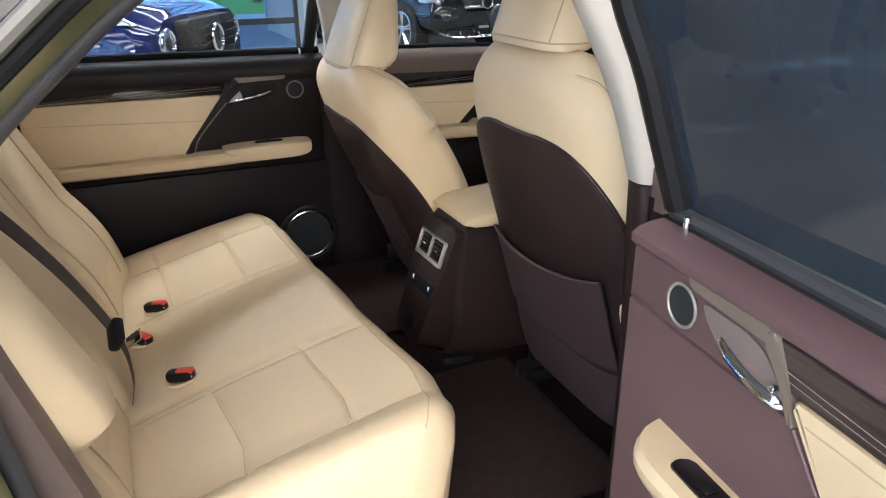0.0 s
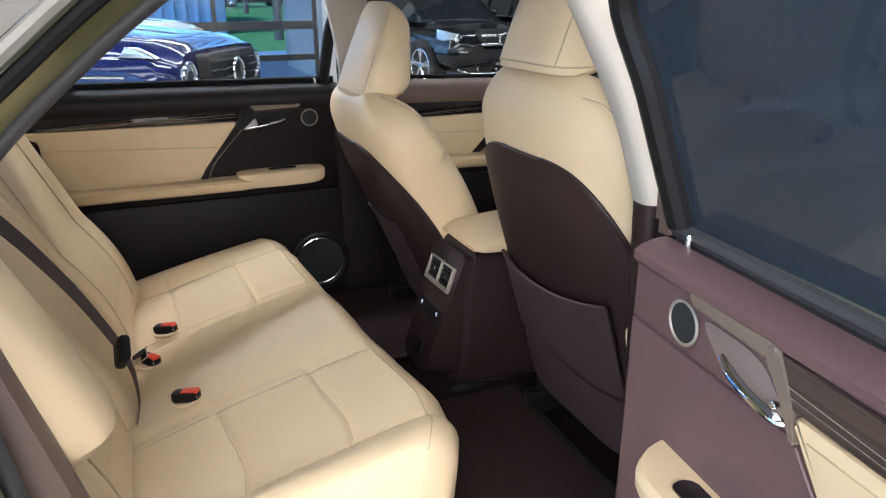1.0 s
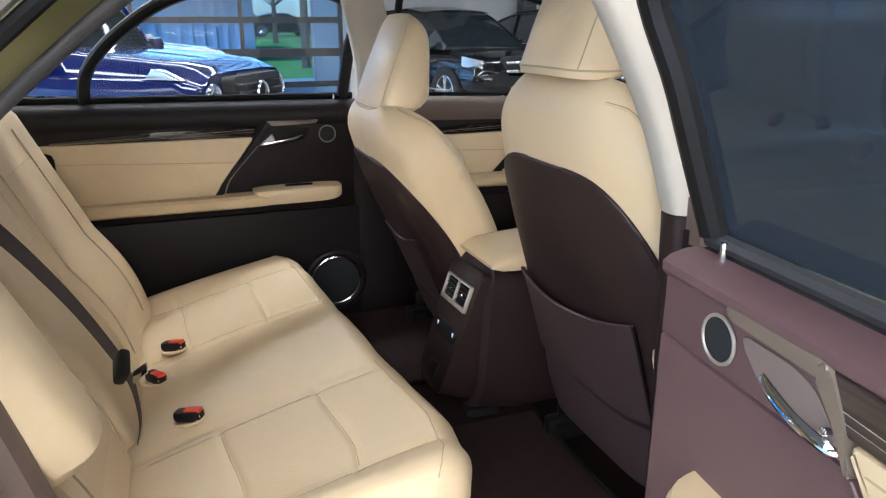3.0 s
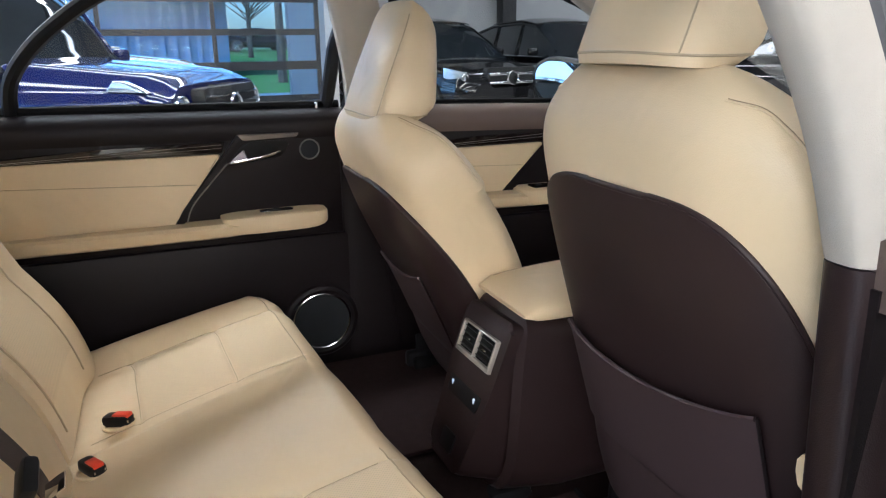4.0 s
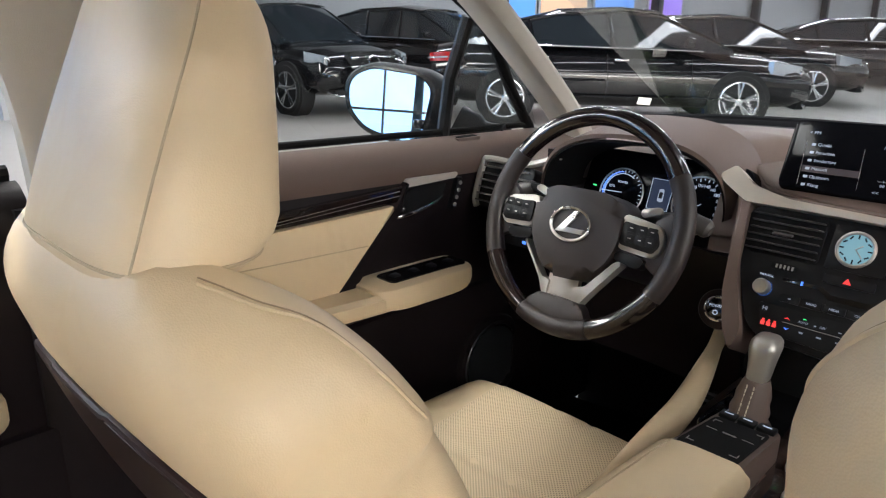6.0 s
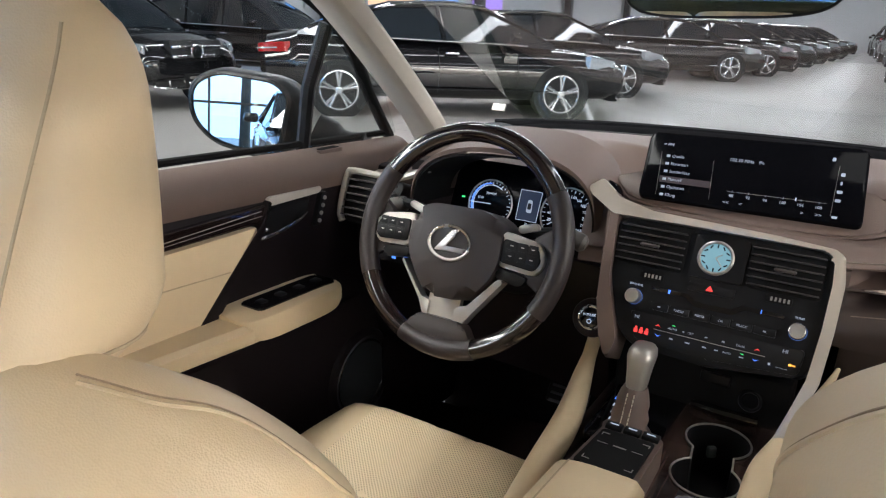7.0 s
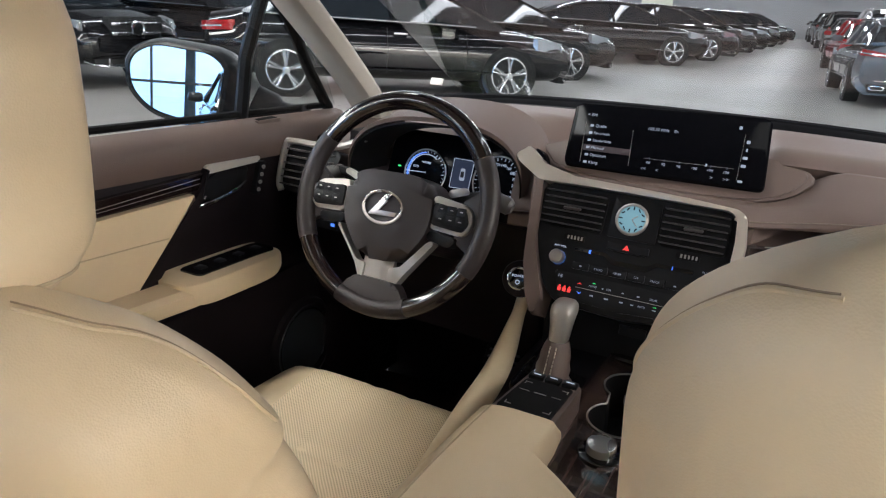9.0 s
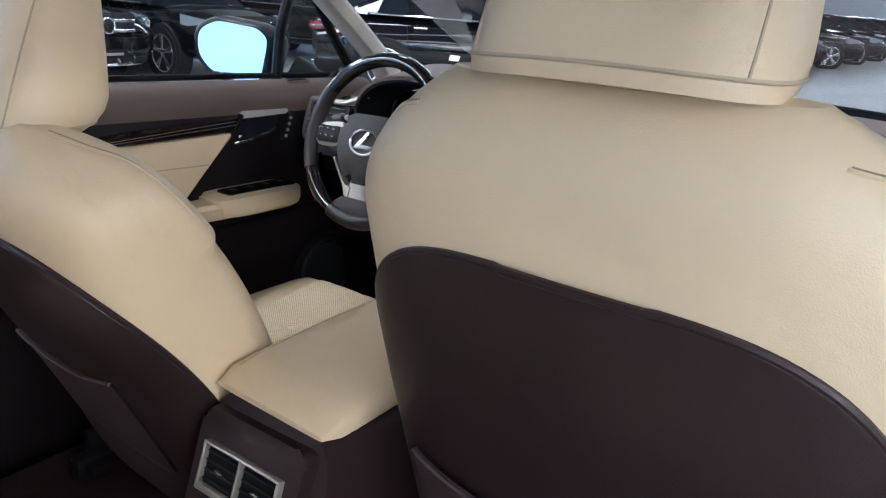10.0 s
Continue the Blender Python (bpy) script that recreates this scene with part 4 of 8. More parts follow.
    tube(m, smooth_line([at(hx - hw, 0.007, hz + 0.012), at(hx - hw * 0.6, 0.011, hz + 0.004), at(hx + hw * 0.1, 0.013, hz - 0.005), at(hx + hw * 0.75, 0.010, hz - 0.011), at(hx + hw, 0.005, hz - 0.013)], 5), [0.003, 0.0038, 0.0046, 0.0052, 0.0058] + [0.0064] * 11 + [0.0058, 0.0052, 0.0046, 0.0038, 0.003], 10, flat=0.55)
    part("door_handle", m, CHROME, root, "chrome inner door handle")
    m = bmesh.new()
    if L["wedge"]:
        slab(m, rounded(L["wedge"], 0.004), flip, 0.002, 0.012, 0.004)
    else:
        disc(m, at(hx + hw * 0.72, 0.007, hz + 0.001), at(0, 1, 0.3) - at(0, 0, 0), 0.0042, 0.012, 16, 0.0015)
    part("lock_lever", m, CHROME, root, "chrome lock lever")
    # armrest
    a0, a1 = arm_s
    m = bmesh.new()
    rr = []
    for i in range(25):
        t = (i / 24) ** 1.8
        s = a0 + (a1 - a0) * t
        wide = L["arm_w"] * math.sqrt(max(0.02, 1 - max(0, 1 - t / 0.10) ** 2)) * (1 - 0.45 * max(0, (t - 0.38) / 0.62))
        zt = L["arm_z"] + L["arm_rise"] * t
        h = L["arm_h"] * (0.62 + 0.38 * min(1, t / 0.30))
        rr.append([at(s, w * wide, zt - k * h) for w, k in ((0.0, 0.0), (0.6, -0.03), (0.88, 0.0), (1.0, 0.18), (1.0, 0.45), (0.9, 0.75), (0.55, 0.95), (0.0, 1.05))])
    rings(m, rr)
    arm = part("armrest", m, CREAM, root, "cream leather door armrest")
    p0, p1 = L["switch"]
    m = bmesh.new()
    slab(m, rounded([(p0, 0.016), (p1, 0.016), (p1, 0.016 + L["sw_w"]), (p0, 0.016 + L["sw_w"])], 0.012), lambda u, v, w: at(u, v, L["arm_z"] + L["arm_rise"] * (u - a0) / (a1 - a0) + w), -0.01, L["pod"][2] + 0.0025 if L["pod"] else 0.0045, 0.002)
    sw = part("switch_plate", m, GLASSBLACK, arm, "black window switch plate")
    if L["pod"]:
        m = bmesh.new()
        rr = []
        for i in range(25):
            t = 0.5 - 0.5 * math.cos(math.pi * i / 24)
            s = L["pod"][0] + (L["pod"][1] - L["pod"][0]) * t
            k = max(0.0, 1 - abs(2 * t - 1) ** 5) ** 0.5
            z = L["arm_z"] + L["arm_rise"] * (s - a0) / (a1 - a0)
            low = L["arm_h"] * 0.72
            pw, ph = L["pod"][3], low + L["pod"][2]
            rr.append([at(s, w * pw * (0.62 + 0.38 * k), z - low * (0.45 + 0.55 * k) + h * (ph - low * 0.55 * (1 - k)) * (0.80 + 0.20 * k)) for w, h in ((0.0, 0.0), (0.94, 0.0), (1.0, 0.25), (1.0, 0.74), (0.97, 0.91), (0.88, 1.0), (0.0, 1.0))])
        rings(m, rr)
        part("switch_pod", m, CREAM, arm, "cream leather switch pod")
    for k in range(L["keys"]):
        m = bmesh.new()
        u = p0 + (p1 - p0) * (k + 0.6) / (L["keys"] + 0.2)
        box(m, at(u, 0.016 + L["sw_w"] * 0.5, L["arm_z"] + L["arm_rise"] * (u - a0) / (a1 - a0) + (L["pod"][2] + 0.003 if L["pod"] else 0.005)), (0.018, 0.018, 0.006), 0.002)
        part("key", m, BLACK, arm)
    # tweeter
    if L["tweeter"]:
        ts, tz = L["tweeter"]
        nrm = at(0, 1, 0) - at(0, 0, 0)
        m = bmesh.new()
        torus(m, at(ts, 0.003, tz), nrm, 0.0265, 0.0022, 40, 8)
        tw = part("tweeter_ring", m, L["ring_mat"], root, "satin tweeter ring")
        m = bmesh.new()
        disc(m, at(ts, 0.001, tz), nrm, 0.026, 0.004)
        part("tweeter_cloth", m, MESH, tw)
    # woofer
    ws, wz, wr = L["woofer"]
    nrm = at(0, 1, 0) - at(0, 0, 0)
    m = bmesh.new()
    torus(m, at(ws, 0.018, wz), nrm, wr, 0.0034, 56, 8)
    wo = part("speaker_ring", m, CHROME, root, "chrome speaker ring")
    m = bmesh.new()
    disc(m, at(ws, 0.013, wz), nrm, wr - 0.002, 0.012, 48)
    part("speaker_cloth", m, MESH, wo, "black perforated speaker grille")
    m = bmesh.new()
    torus(m, at(ws, 0.010, wz), nrm, wr + 0.014, 0.014, 48, 8)
    part("speaker_rim", m, L["low"], wo)
    # lock knob
    if L["knob"] is not None:
        m = bmesh.new()
        ks = L["knob"]
        disc(m, at(ks, -0.036, L["belt"] - 0.004), (0, 0, 1), 0.0095, 0.006, 16, 0.002)
        kn = part("lock_bezel", m, SILVER, root)
        m = bmesh.new()
        disc(m, at(ks, -0.036, L["belt"] + 0.008), (0, 0, 1), 0.0045, 0.026, 12, 0.002)
        part("lock_knob", m, CHROME, kn, "chrome lock knob")
    # window frame and pane
    m = bmesh.new()
    fr = L["frame"]
    tube(m, smooth_line([at(s, -0.058 + L["lean"] * (z - L["belt"]), z) for s, z in fr], 6), L["frame_r"], 10, flat=0.9)
    part("window_frame", m, L["frame_mat"], root, "black window frame")
    m = bmesh.new()
    n = len(fr)
    a = [m.verts.new(at(s, -0.062 + L["lean"] * (z - L["belt"]), z)) for s, z in fr]
    b = [m.verts.new(at(s, -0.067 + L["lean"] * (z - L["belt"]), z)) for s, z in fr]
    m.faces.new(a)
    m.faces.new(b)
    for i in range(n):
        m.faces.new((a[i], a[(i + 1) % n], b[(i + 1) % n], b[i]))
    g = part("window_pane", m, glass_mat, root, "tinted side window glass")
    g.visible_shadow = False
    return root


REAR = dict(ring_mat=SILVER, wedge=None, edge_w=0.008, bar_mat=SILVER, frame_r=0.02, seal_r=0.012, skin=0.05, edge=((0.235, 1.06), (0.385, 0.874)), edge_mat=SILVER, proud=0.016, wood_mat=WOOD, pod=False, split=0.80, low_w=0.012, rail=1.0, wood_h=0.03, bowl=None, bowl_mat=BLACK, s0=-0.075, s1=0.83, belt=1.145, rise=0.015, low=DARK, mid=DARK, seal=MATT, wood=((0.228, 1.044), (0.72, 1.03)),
            cream=[(0.262, 1.042), (0.78, 1.036), (0.80, 0.87), (0.40, 0.862)], fold=((0.33, 0.965), (0.79, 0.99)),
            bar=[(0.058, 1.075), (0.23, 1.084), (0.262, 1.075), (0.245, 1.060), (0.062, 1.066)],
            diag=[(0.232, 1.084), (0.262, 1.060), (0.415, 0.870), (0.395, 0.862), (0.375, 0.872), (0.235, 1.05)], diag_mat=SILVER,
            handle=(0.185, 1.034, 0.058), arm_w=0.075, arm_z=0.862, arm_rise=-0.01, arm_h=0.062, switch=(0.085, 0.195), sw_w=0.032, keys=1,
            tweeter=(0.034, 1.043), woofer=(0.031, 0.541, 0.083), knob=0.0, lean=0.30, frame_mat=BLACK,
            frame=[(-0.03, 1.14), (-0.05, 1.3), (-0.06, 1.44), (0.2, 1.50), (0.45, 1.46), (0.62, 1.36), (0.72, 1.25), (0.74, 1.15)])
# closed door: shade put into darker vinyl, bowl and ring colours
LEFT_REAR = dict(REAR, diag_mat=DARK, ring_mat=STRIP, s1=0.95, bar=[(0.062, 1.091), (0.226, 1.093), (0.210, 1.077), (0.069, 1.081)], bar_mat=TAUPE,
                 diag=[(0.224, 1.093), (0.264, 1.040), (0.325, 0.969), (0.378, 0.903), (0.405, 0.864), (0.380, 0.862), (0.362, 0.908), (0.313, 0.967), (0.258, 1.022), (0.210, 1.076)],
                 edge=((0.255, 1.018), (0.308, 0.963), (0.353, 0.911), (0.371, 0.866)), edge_w=0.006,
                 cream=[(0.268, 1.045), (0.93, 1.050), (0.93, 0.845), (0.407, 0.845), (0.382, 0.901), (0.328, 0.969)], fold=((0.336, 0.970), (0.92, 1.0)),
                 wood=((0.266, 1.049), (0.84, 1.048)), wood_h=0.029, handle=(0.183, 1.031, 0.069), wedge=[(0.252, 1.019), (0.210, 1.054), (0.203, 1.028)],
                 bowl=[(0.083, 1.072), (0.205, 1.073), (0.25, 1.020), (0.20, 1.016), (0.11, 1.026)],
                 arm_z=0.872, arm_rise=-0.004, arm_h=0.046, pod=(0.004, 0.285, 0.016, 0.078), switch=(0.095, 0.185), sw_w=0.026)
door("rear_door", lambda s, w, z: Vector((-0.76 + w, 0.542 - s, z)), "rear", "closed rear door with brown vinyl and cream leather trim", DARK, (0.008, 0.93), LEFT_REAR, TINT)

HINGE = Vector((0.933, 0.580, 0))
OUT, INN = Vector((0.9945, -0.1045, 0)), Vector((-0.1045, -0.9945, 0))
# open door: light put into paler vinyl, bowl and wood colours
RIGHT_REAR = dict(REAR, seal_r=0.011, low=MAUVE_LIT, mid=MAUVE_LIT, seal=SEALD, diag_mat=TAUPE, edge=((0.262, 1.012), (0.372, 0.886)), edge_mat=MAUVE_LIT, proud=0.009, wood_mat=WOODD, s0=-0.05, belt=1.119, rise=0.0, rail=0.42, split=1.014, low_w=0.003,
                  tweeter=(0.067, 1.053), bar_mat=TAUPE, bar=[(0.078, 1.097), (0.212, 1.098), (0.226, 1.085), (0.206, 1.080), (0.085, 1.084)],
                  diag=[(0.210, 1.098), (0.224, 1.095), (0.242, 1.062), (0.262, 1.014), (0.256, 1.011), (0.234, 1.050), (0.206, 1.082)],
                  wood=((0.238, 1.044), (0.74, 1.035)), wood_h=0.05, cream=[(0.250, 1.042), (0.80, 1.038), (0.82, 0.87), (0.39, 0.862)], fold=((0.275, 1.025), (0.80, 1.028)),
                  handle=(0.193, 1.038, 0.050), bowl=[(0.095, 1.075), (0.175, 1.074), (0.205, 1.066), (0.236, 1.035), (0.243, 1.024), (0.19, 1.020), (0.135, 1.036)], bowl_mat=BOWLM,
                  arm_z=0.882, arm_rise=0.0, switch=(0.135, 0.24), knob=0.007)
door("rear_door", lambda s, w, z: HINGE + OUT * s + INN * w + Vector((0, 0, z)), "rear", "open rear door with brown vinyl and cream leather trim", MAUVE_LIT, (0.055, 0.82), RIGHT_REAR, BLINDG)

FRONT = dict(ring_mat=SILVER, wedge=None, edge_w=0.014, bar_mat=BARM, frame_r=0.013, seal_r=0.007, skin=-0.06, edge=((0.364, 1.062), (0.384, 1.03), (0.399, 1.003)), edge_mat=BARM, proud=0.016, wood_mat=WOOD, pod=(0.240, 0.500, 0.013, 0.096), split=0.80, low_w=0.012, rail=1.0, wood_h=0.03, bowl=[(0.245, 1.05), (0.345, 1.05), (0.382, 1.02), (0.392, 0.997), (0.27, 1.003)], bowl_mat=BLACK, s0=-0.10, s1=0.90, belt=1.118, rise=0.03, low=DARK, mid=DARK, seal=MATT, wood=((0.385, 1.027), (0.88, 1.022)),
             cream=[(0.394, 1.022), (0.87, 1.02), (0.87, 0.84), (0.572, 0.84), (0.540, 0.879), (0.473, 0.946)], fold=((0.468, 0.957), (0.86, 0.975)),
             bar=[(0.221, 1.064), (0.362, 1.069), (0.375, 1.052), (0.352, 1.052), (0.226, 1.053)],
             diag=[(0.366, 1.066), (0.395, 1.022), (0.474, 0.946), (0.541, 0.879), (0.573, 0.848), (0.535, 0.846), (0.45, 0.935), (0.39, 1.005)], diag_mat=DARK,
             handle=(0.328, 1.008, 0.064), arm_w=0.085, arm_z=0.876, arm_rise=0.012, arm_h=0.050, switch=(0.255, 0.455), sw_w=0.055, keys=4,
             tweeter=None, woofer=(0.105, 0.60, 0.085), knob=None, lean=0.30, frame_mat=MATT,
             frame=[(-0.09, 1.12), (0.02, 1.22), (0.18, 1.37), (0.46, 1.475), (0.8, 1.51), (0.87, 1.50), (0.885, 1.3), (0.89, 1.15)])
door("front_door", lambda s, w, z: Vector((-0.745 + w, 1.625 - s, z)), "front", "closed driver door with brown vinyl and cream leather trim", DASHV, (0.225, 0.90), FRONT, CLEAR)
mem = thing("seat_memory_switches", "dark strip of small seat memory buttons on the driver door", "car switch", (-0.733, 1.39, 0.98))
bm = bmesh.new()
slab(bm, rounded([(1.379, 0.988), (1.401, 1.052), (1.417, 1.052), (1.395, 0.988)], 0.004), lambda u, v, w: Vector((-0.742 + w, u, v)), -0.004, 0.008, 0.002)
part("plate", bm, BLACK, mem)
for k in range(4):
    bm = bmesh.new()
    disc(bm, (-0.7325, 1.391 + 0.0055 * k, 0.998 + 0.0145 * k), (1, 0, 0), 0.0042, 0.004, 14, 0.001)
    part("button", bm, SILVER, mem)
dv = thing("door_demister", "small dark vent in the top of the driver door trim", "air vent", (-0.69, 1.46, 1.12))
bm = bmesh.new()
slab(bm, rounded([(-0.708, 1.425), (-0.708, 1.497), (-0.684, 1.497), (-0.684, 1.425)], 0.006), lambda u, v, w: Vector((u - 0.075, v, 1.1235 + w)), -0.004, 0.004, 0.001)
part("frame", bm, DASHV, dv)
for k in range(3):
    bm = bmesh.new()
    box(bm, (-0.7775 + 0.006 * k, 1.461, 1.128), (0.0035, 0.056, 0.002), 0)
    part("slot", bm, MATT, dv)
FRONT_R = dict(FRONT)
door("front_door", lambda s, w, z: Vector((0.745 - w, 1.625 - s, z)), "front", "closed passenger door with brown vinyl and cream leather trim", DASHV, (0.225, 0.90), FRONT_R, CLEAR)


# ---- centre console ----
console = thing("centre_console", "brown and cream centre console with dark wood inlay and rear vents", "car console", (0, 1.0, 0.42))
bm = bmesh.new()
rr = []
for y, z0, zt, a in ((0.70, 0.47, 0.70, 0.090), (0.685, 0.46, 0.80, 0.105), (0.70, 0.45, 0.825, 0.118), (0.80, 0.43, 0.815, 0.125), (1.00, 0.43, 0.80, 0.125), (1.105, 0.43, 0.795, 0.125), (1.115, 0.43, 0.69, 0.125), (1.45, 0.43, 0.69, 0.13), (1.55, 0.43, 0.69, 0.15)):
    rr.append([(a * math.copysign(abs(math.cos(q)) ** 0.45, math.cos(q)), y + 0.03 * math.sin(q) * (y < 0.75), (z0 + zt) / 2 + (zt - z0) / 2 * math.copysign(abs(math.sin(q)) ** 0.4, math.sin(q))) for q in [2 * math.pi * j / 28 for j in range(28)]])
rings(bm, rr)
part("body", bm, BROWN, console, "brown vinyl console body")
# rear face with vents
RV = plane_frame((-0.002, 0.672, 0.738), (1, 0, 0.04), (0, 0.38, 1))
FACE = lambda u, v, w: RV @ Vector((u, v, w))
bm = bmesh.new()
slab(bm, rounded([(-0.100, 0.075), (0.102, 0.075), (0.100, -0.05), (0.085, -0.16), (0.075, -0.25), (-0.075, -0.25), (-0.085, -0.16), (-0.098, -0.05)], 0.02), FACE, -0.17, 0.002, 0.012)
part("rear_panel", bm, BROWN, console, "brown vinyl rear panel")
bm = bmesh.new()
fw_, fh_ = 0.076, 0.030
for c, s in (((0, fh_), (2 * fw_, 0.005)), ((0, -fh_), (2 * fw_, 0.010)), ((-fw_ + 0.003, 0), (0.006, 2 * fh_)), ((fw_ - 0.003, 0), (0.006, 2 * fh_)), ((0, 0), (0.005, 2 * fh_))):
    box(bm, RV @ Vector((c[0], c[1], 0.006)), (s[0], 0.012, s[1]), 0.0025, RV.to_3x3() @ Euler((radians(90), 0, 0)).to_matrix())
part("vent_frame", bm, SILVER, console, "satin silver frame of the rear vents")
for sx in (-1, 1):
    bm = bmesh.new()
    box(bm, RV @ Vector((sx * 0.0365, 0, 0.001)), (0.066, 0.006, 0.056), 0.001, RV.to_3x3() @ Euler((radians(90), 0, 0)).to_matrix())
    vent = part("vent_recess", bm, MATT, console)
    for k in range(4):
        bm = bmesh.new()
        box(bm, RV @ Vector((sx * 0.0365, -0.019 + 0.0127 * k, 0.005)), (0.060, 0.009, 0.0025), 0.001, RV.to_3x3() @ Euler((radians(60), 0, 0)).to_matrix())
        part("slat", bm, BLACK, vent)
    bm = bmesh.new()
    box(bm, RV @ Vector((sx * 0.0365, 0.0, 0.009)), (0.016, 0.004, 0.006), 0.003, RV.to_3x3())
    part("vent_tab", bm, CHROME, vent)
bm = bmesh.new()
slab(bm, rounded([(-0.07, -0.085), (0.075, -0.085), (0.068, -0.12), (-0.066, -0.12)], 0.006), FACE, 0.0, 0.004, 0.001)
sk = part("heater_switch_strip", bm, BLACK, console, "black seat heater switch strip")
for u in (-0.05, 0.052):
    bm = bmesh.new()
    box(bm, FACE(u, -0.100, 0.004), (0.005, 0.004, 0.012), 0.001)
    part("switch_lamp", bm, LIT_WHITE, sk)
bm = bmesh.new()
slab(bm, rounded([(-0.028, -0.185), (0.03, -0.185), (0.028, -0.225), (-0.028, -0.225)], 0.006), FACE, 0.0, 0.005, 0.001)
part("socket_cover", bm, BLACK, console)
bm = bmesh.new()
box(bm, (0.0, 0.70, 0.435), (0.2, 0.10, 0.05), 0.02)
part("foot", bm, BLACK, console)
# padded lid
bm = bmesh.new()
rr = []
for i in range(17):
    t = i / 16
    y = 0.715 + 0.43 * t
    thin = 1 - 0.85 * max(0.0, min(1.0, (t - 0.62) / 0.12)) ** 1.5
    a = 0.112 - 0.012 * t
    zt = 0.852 + 0.012 * math.sin(math.pi * t) + 0.012 * t
    k = math.sqrt(max(0.05, 1 - max(0, 1 - t / 0.10) ** 2)) * math.sqrt(max(0.1, 1 - max(0, (t - 0.93) / 0.07) ** 2))
    rr.append([(a * (0.9 + 0.1 * k) * math.copysign(abs(math.cos(q)) ** 0.5, math.cos(q)) * (thin if math.cos(q) > 0 else 1), y, 0.826 + (zt - 0.826) * k * math.copysign(abs(math.sin(q)) ** 0.55, math.sin(q)) * (1 if math.sin(q) > 0 else 0.5)) for q in [2 * math.pi * j / 28 for j in range(28)]])
rings(bm, rr)
lid = part("lid", bm, CREAM, console, "cream leather padded armrest lid")
bm = bmesh.new()
tube(bm, [Vector(r[10]) for r in rr[1:-1]], 0.0014, 5)
part("seam", bm, SEAM, lid)
# front top: wood plate, cup holders, touch pad, selector
# figure-of-eight cup holder sunk into the wood plate
def eight(grow):
    (ax, ay, ar), (bx, by, br) = (0.060, 1.368, 0.046 + grow), (0.064, 1.263, 0.046 + grow)
    out = []
    for k in range(25):
        q = radians(-90 + 38 + (360 - 76) * k / 24)
        out.append((ax + ar * math.cos(q), ay + ar * math.sin(q)))
    for k in range(25):
        q = radians(90 + 38 + (360 - 76) * k / 24)
        out.append((bx + br * math.cos(q), by + br * math.sin(q)))
    return out


bm = bmesh.new()
edges = []
for loop in (rounded([(0.0, 1.0), (0.122, 1.0), (0.145, 1.44), (0.10, 1.50), (0.0, 1.48), (-0.02, 1.42)], 0.02), eight(0.001)):
    vs = [bm.verts.new((x, y, 0.804)) for x, y in loop]
    edges += [bm.edges.new((vs[i], vs[(i + 1) % len(vs)])) for i in range(len(vs))]
fill = bmesh.ops.triangle_fill(bm, edges=edges, use_beauty=True)
top = [g for g in fill["geom"] if isinstance(g, bmesh.types.BMFace)]
ext = bmesh.ops.extrude_face_region(bm, geom=top)
bmesh.ops.translate(bm, vec=(0, 0, -0.012), verts=[g for g in ext["geom"] if isinstance(g, bmesh.types.BMVert)])
part("wood_plate", bm, WOODC, console, "striped dark wood console inlay")
bm = bmesh.new()
tube(bm, [(x, y, 0.8065) for x, y in eight(0.0)], 0.0015, 8, closed=True)
ch = part("cup_holder_rim", bm, SILVER, console, "satin silver rim of the double cup holder")
bm = bmesh.new()
rings(bm, [[(x, y, 0.805) for x, y in eight(-0.001)], [(x, y, 0.725) for x, y in eight(-0.006)]], caps=False)
w = [bm.verts.new((x, y, 0.727)) for x, y in eight(-0.004)]
bm.faces.new(w)
part("well", bm, MATT, ch, "black cup holder well")
for x, y in ((0.030, 1.245), (0.050, 1.392)):
    bm = bmesh.new()
    box(bm, (x, y, 0.770), (0.014, 0.010, 0.018), 0.003, Euler((0, 0, radians(35))).to_matrix())
    part("cup_grip", bm, RUBBER, ch, "grey rubber cup grip")
bm = bmesh.new()
tube(bm, smooth_line([(0.0, 1.452, 0.812), (0.05, 1.442, 0.814), (0.10, 1.448, 0.812)], 6), 0.008, 8, flat=0.6)
part("tray_edge", bm, GLASSBLACK, console, "glossy black edge of the front tray")
bm = bmesh.new()
disc(bm, (0.064, 1.170, 0.813), (0, -0.1, 1), 0.0205, 0.020, 36, 0.003)
part("mode_dial", bm, ALUM, console, "silver drive mode dial")
bm = bmesh.new()
disc(bm, (0.064, 1.170, 0.805), (0, 0, 1), 0.032, 0.006, 36, 0.002)
part("dial_base", bm, GLASSBLACK, console)
# touch pad block
TP = plane_frame((-0.050, 1.188, 0.848), (1, 0, 0.02), (0, 1, -0.10))
TPF = lambda u, v, w: TP @ Vector((u, v, w))
bm = bmesh.new()
slab(bm, rounded([(-0.034, -0.085), (0.058, -0.085), (0.054, 0.082), (-0.030, 0.082)], 0.012), TPF, -0.06, 0.0, 0.006)
tp = part("touch_pad", bm, DASHV, console, "grey-brown touch pad block")
bm = bmesh.new()
slab(bm, rounded([(-0.028, -0.06), (0.050, -0.06), (0.048, 0.052), (-0.025, 0.052)], 0.006), TPF, 0.0, 0.003, 0.001)
part("pad", bm, MATT, tp, "black touch surface")
for k in range(3):
    bm = bmesh.new()
    box(bm, TPF(-0.014 + 0.026 * k, 0.066, 0.003), (0.024, 0.016, 0.007), 0.002)
    part("key", bm, BLACK, tp)
    bm = bmesh.new()
    box(bm, TPF(-0.014 + 0.026 * k, 0.066, 0.0068), (0.012, 0.002, 0.0006))
    part("key_mark", bm, LIT_WHITE, tp)
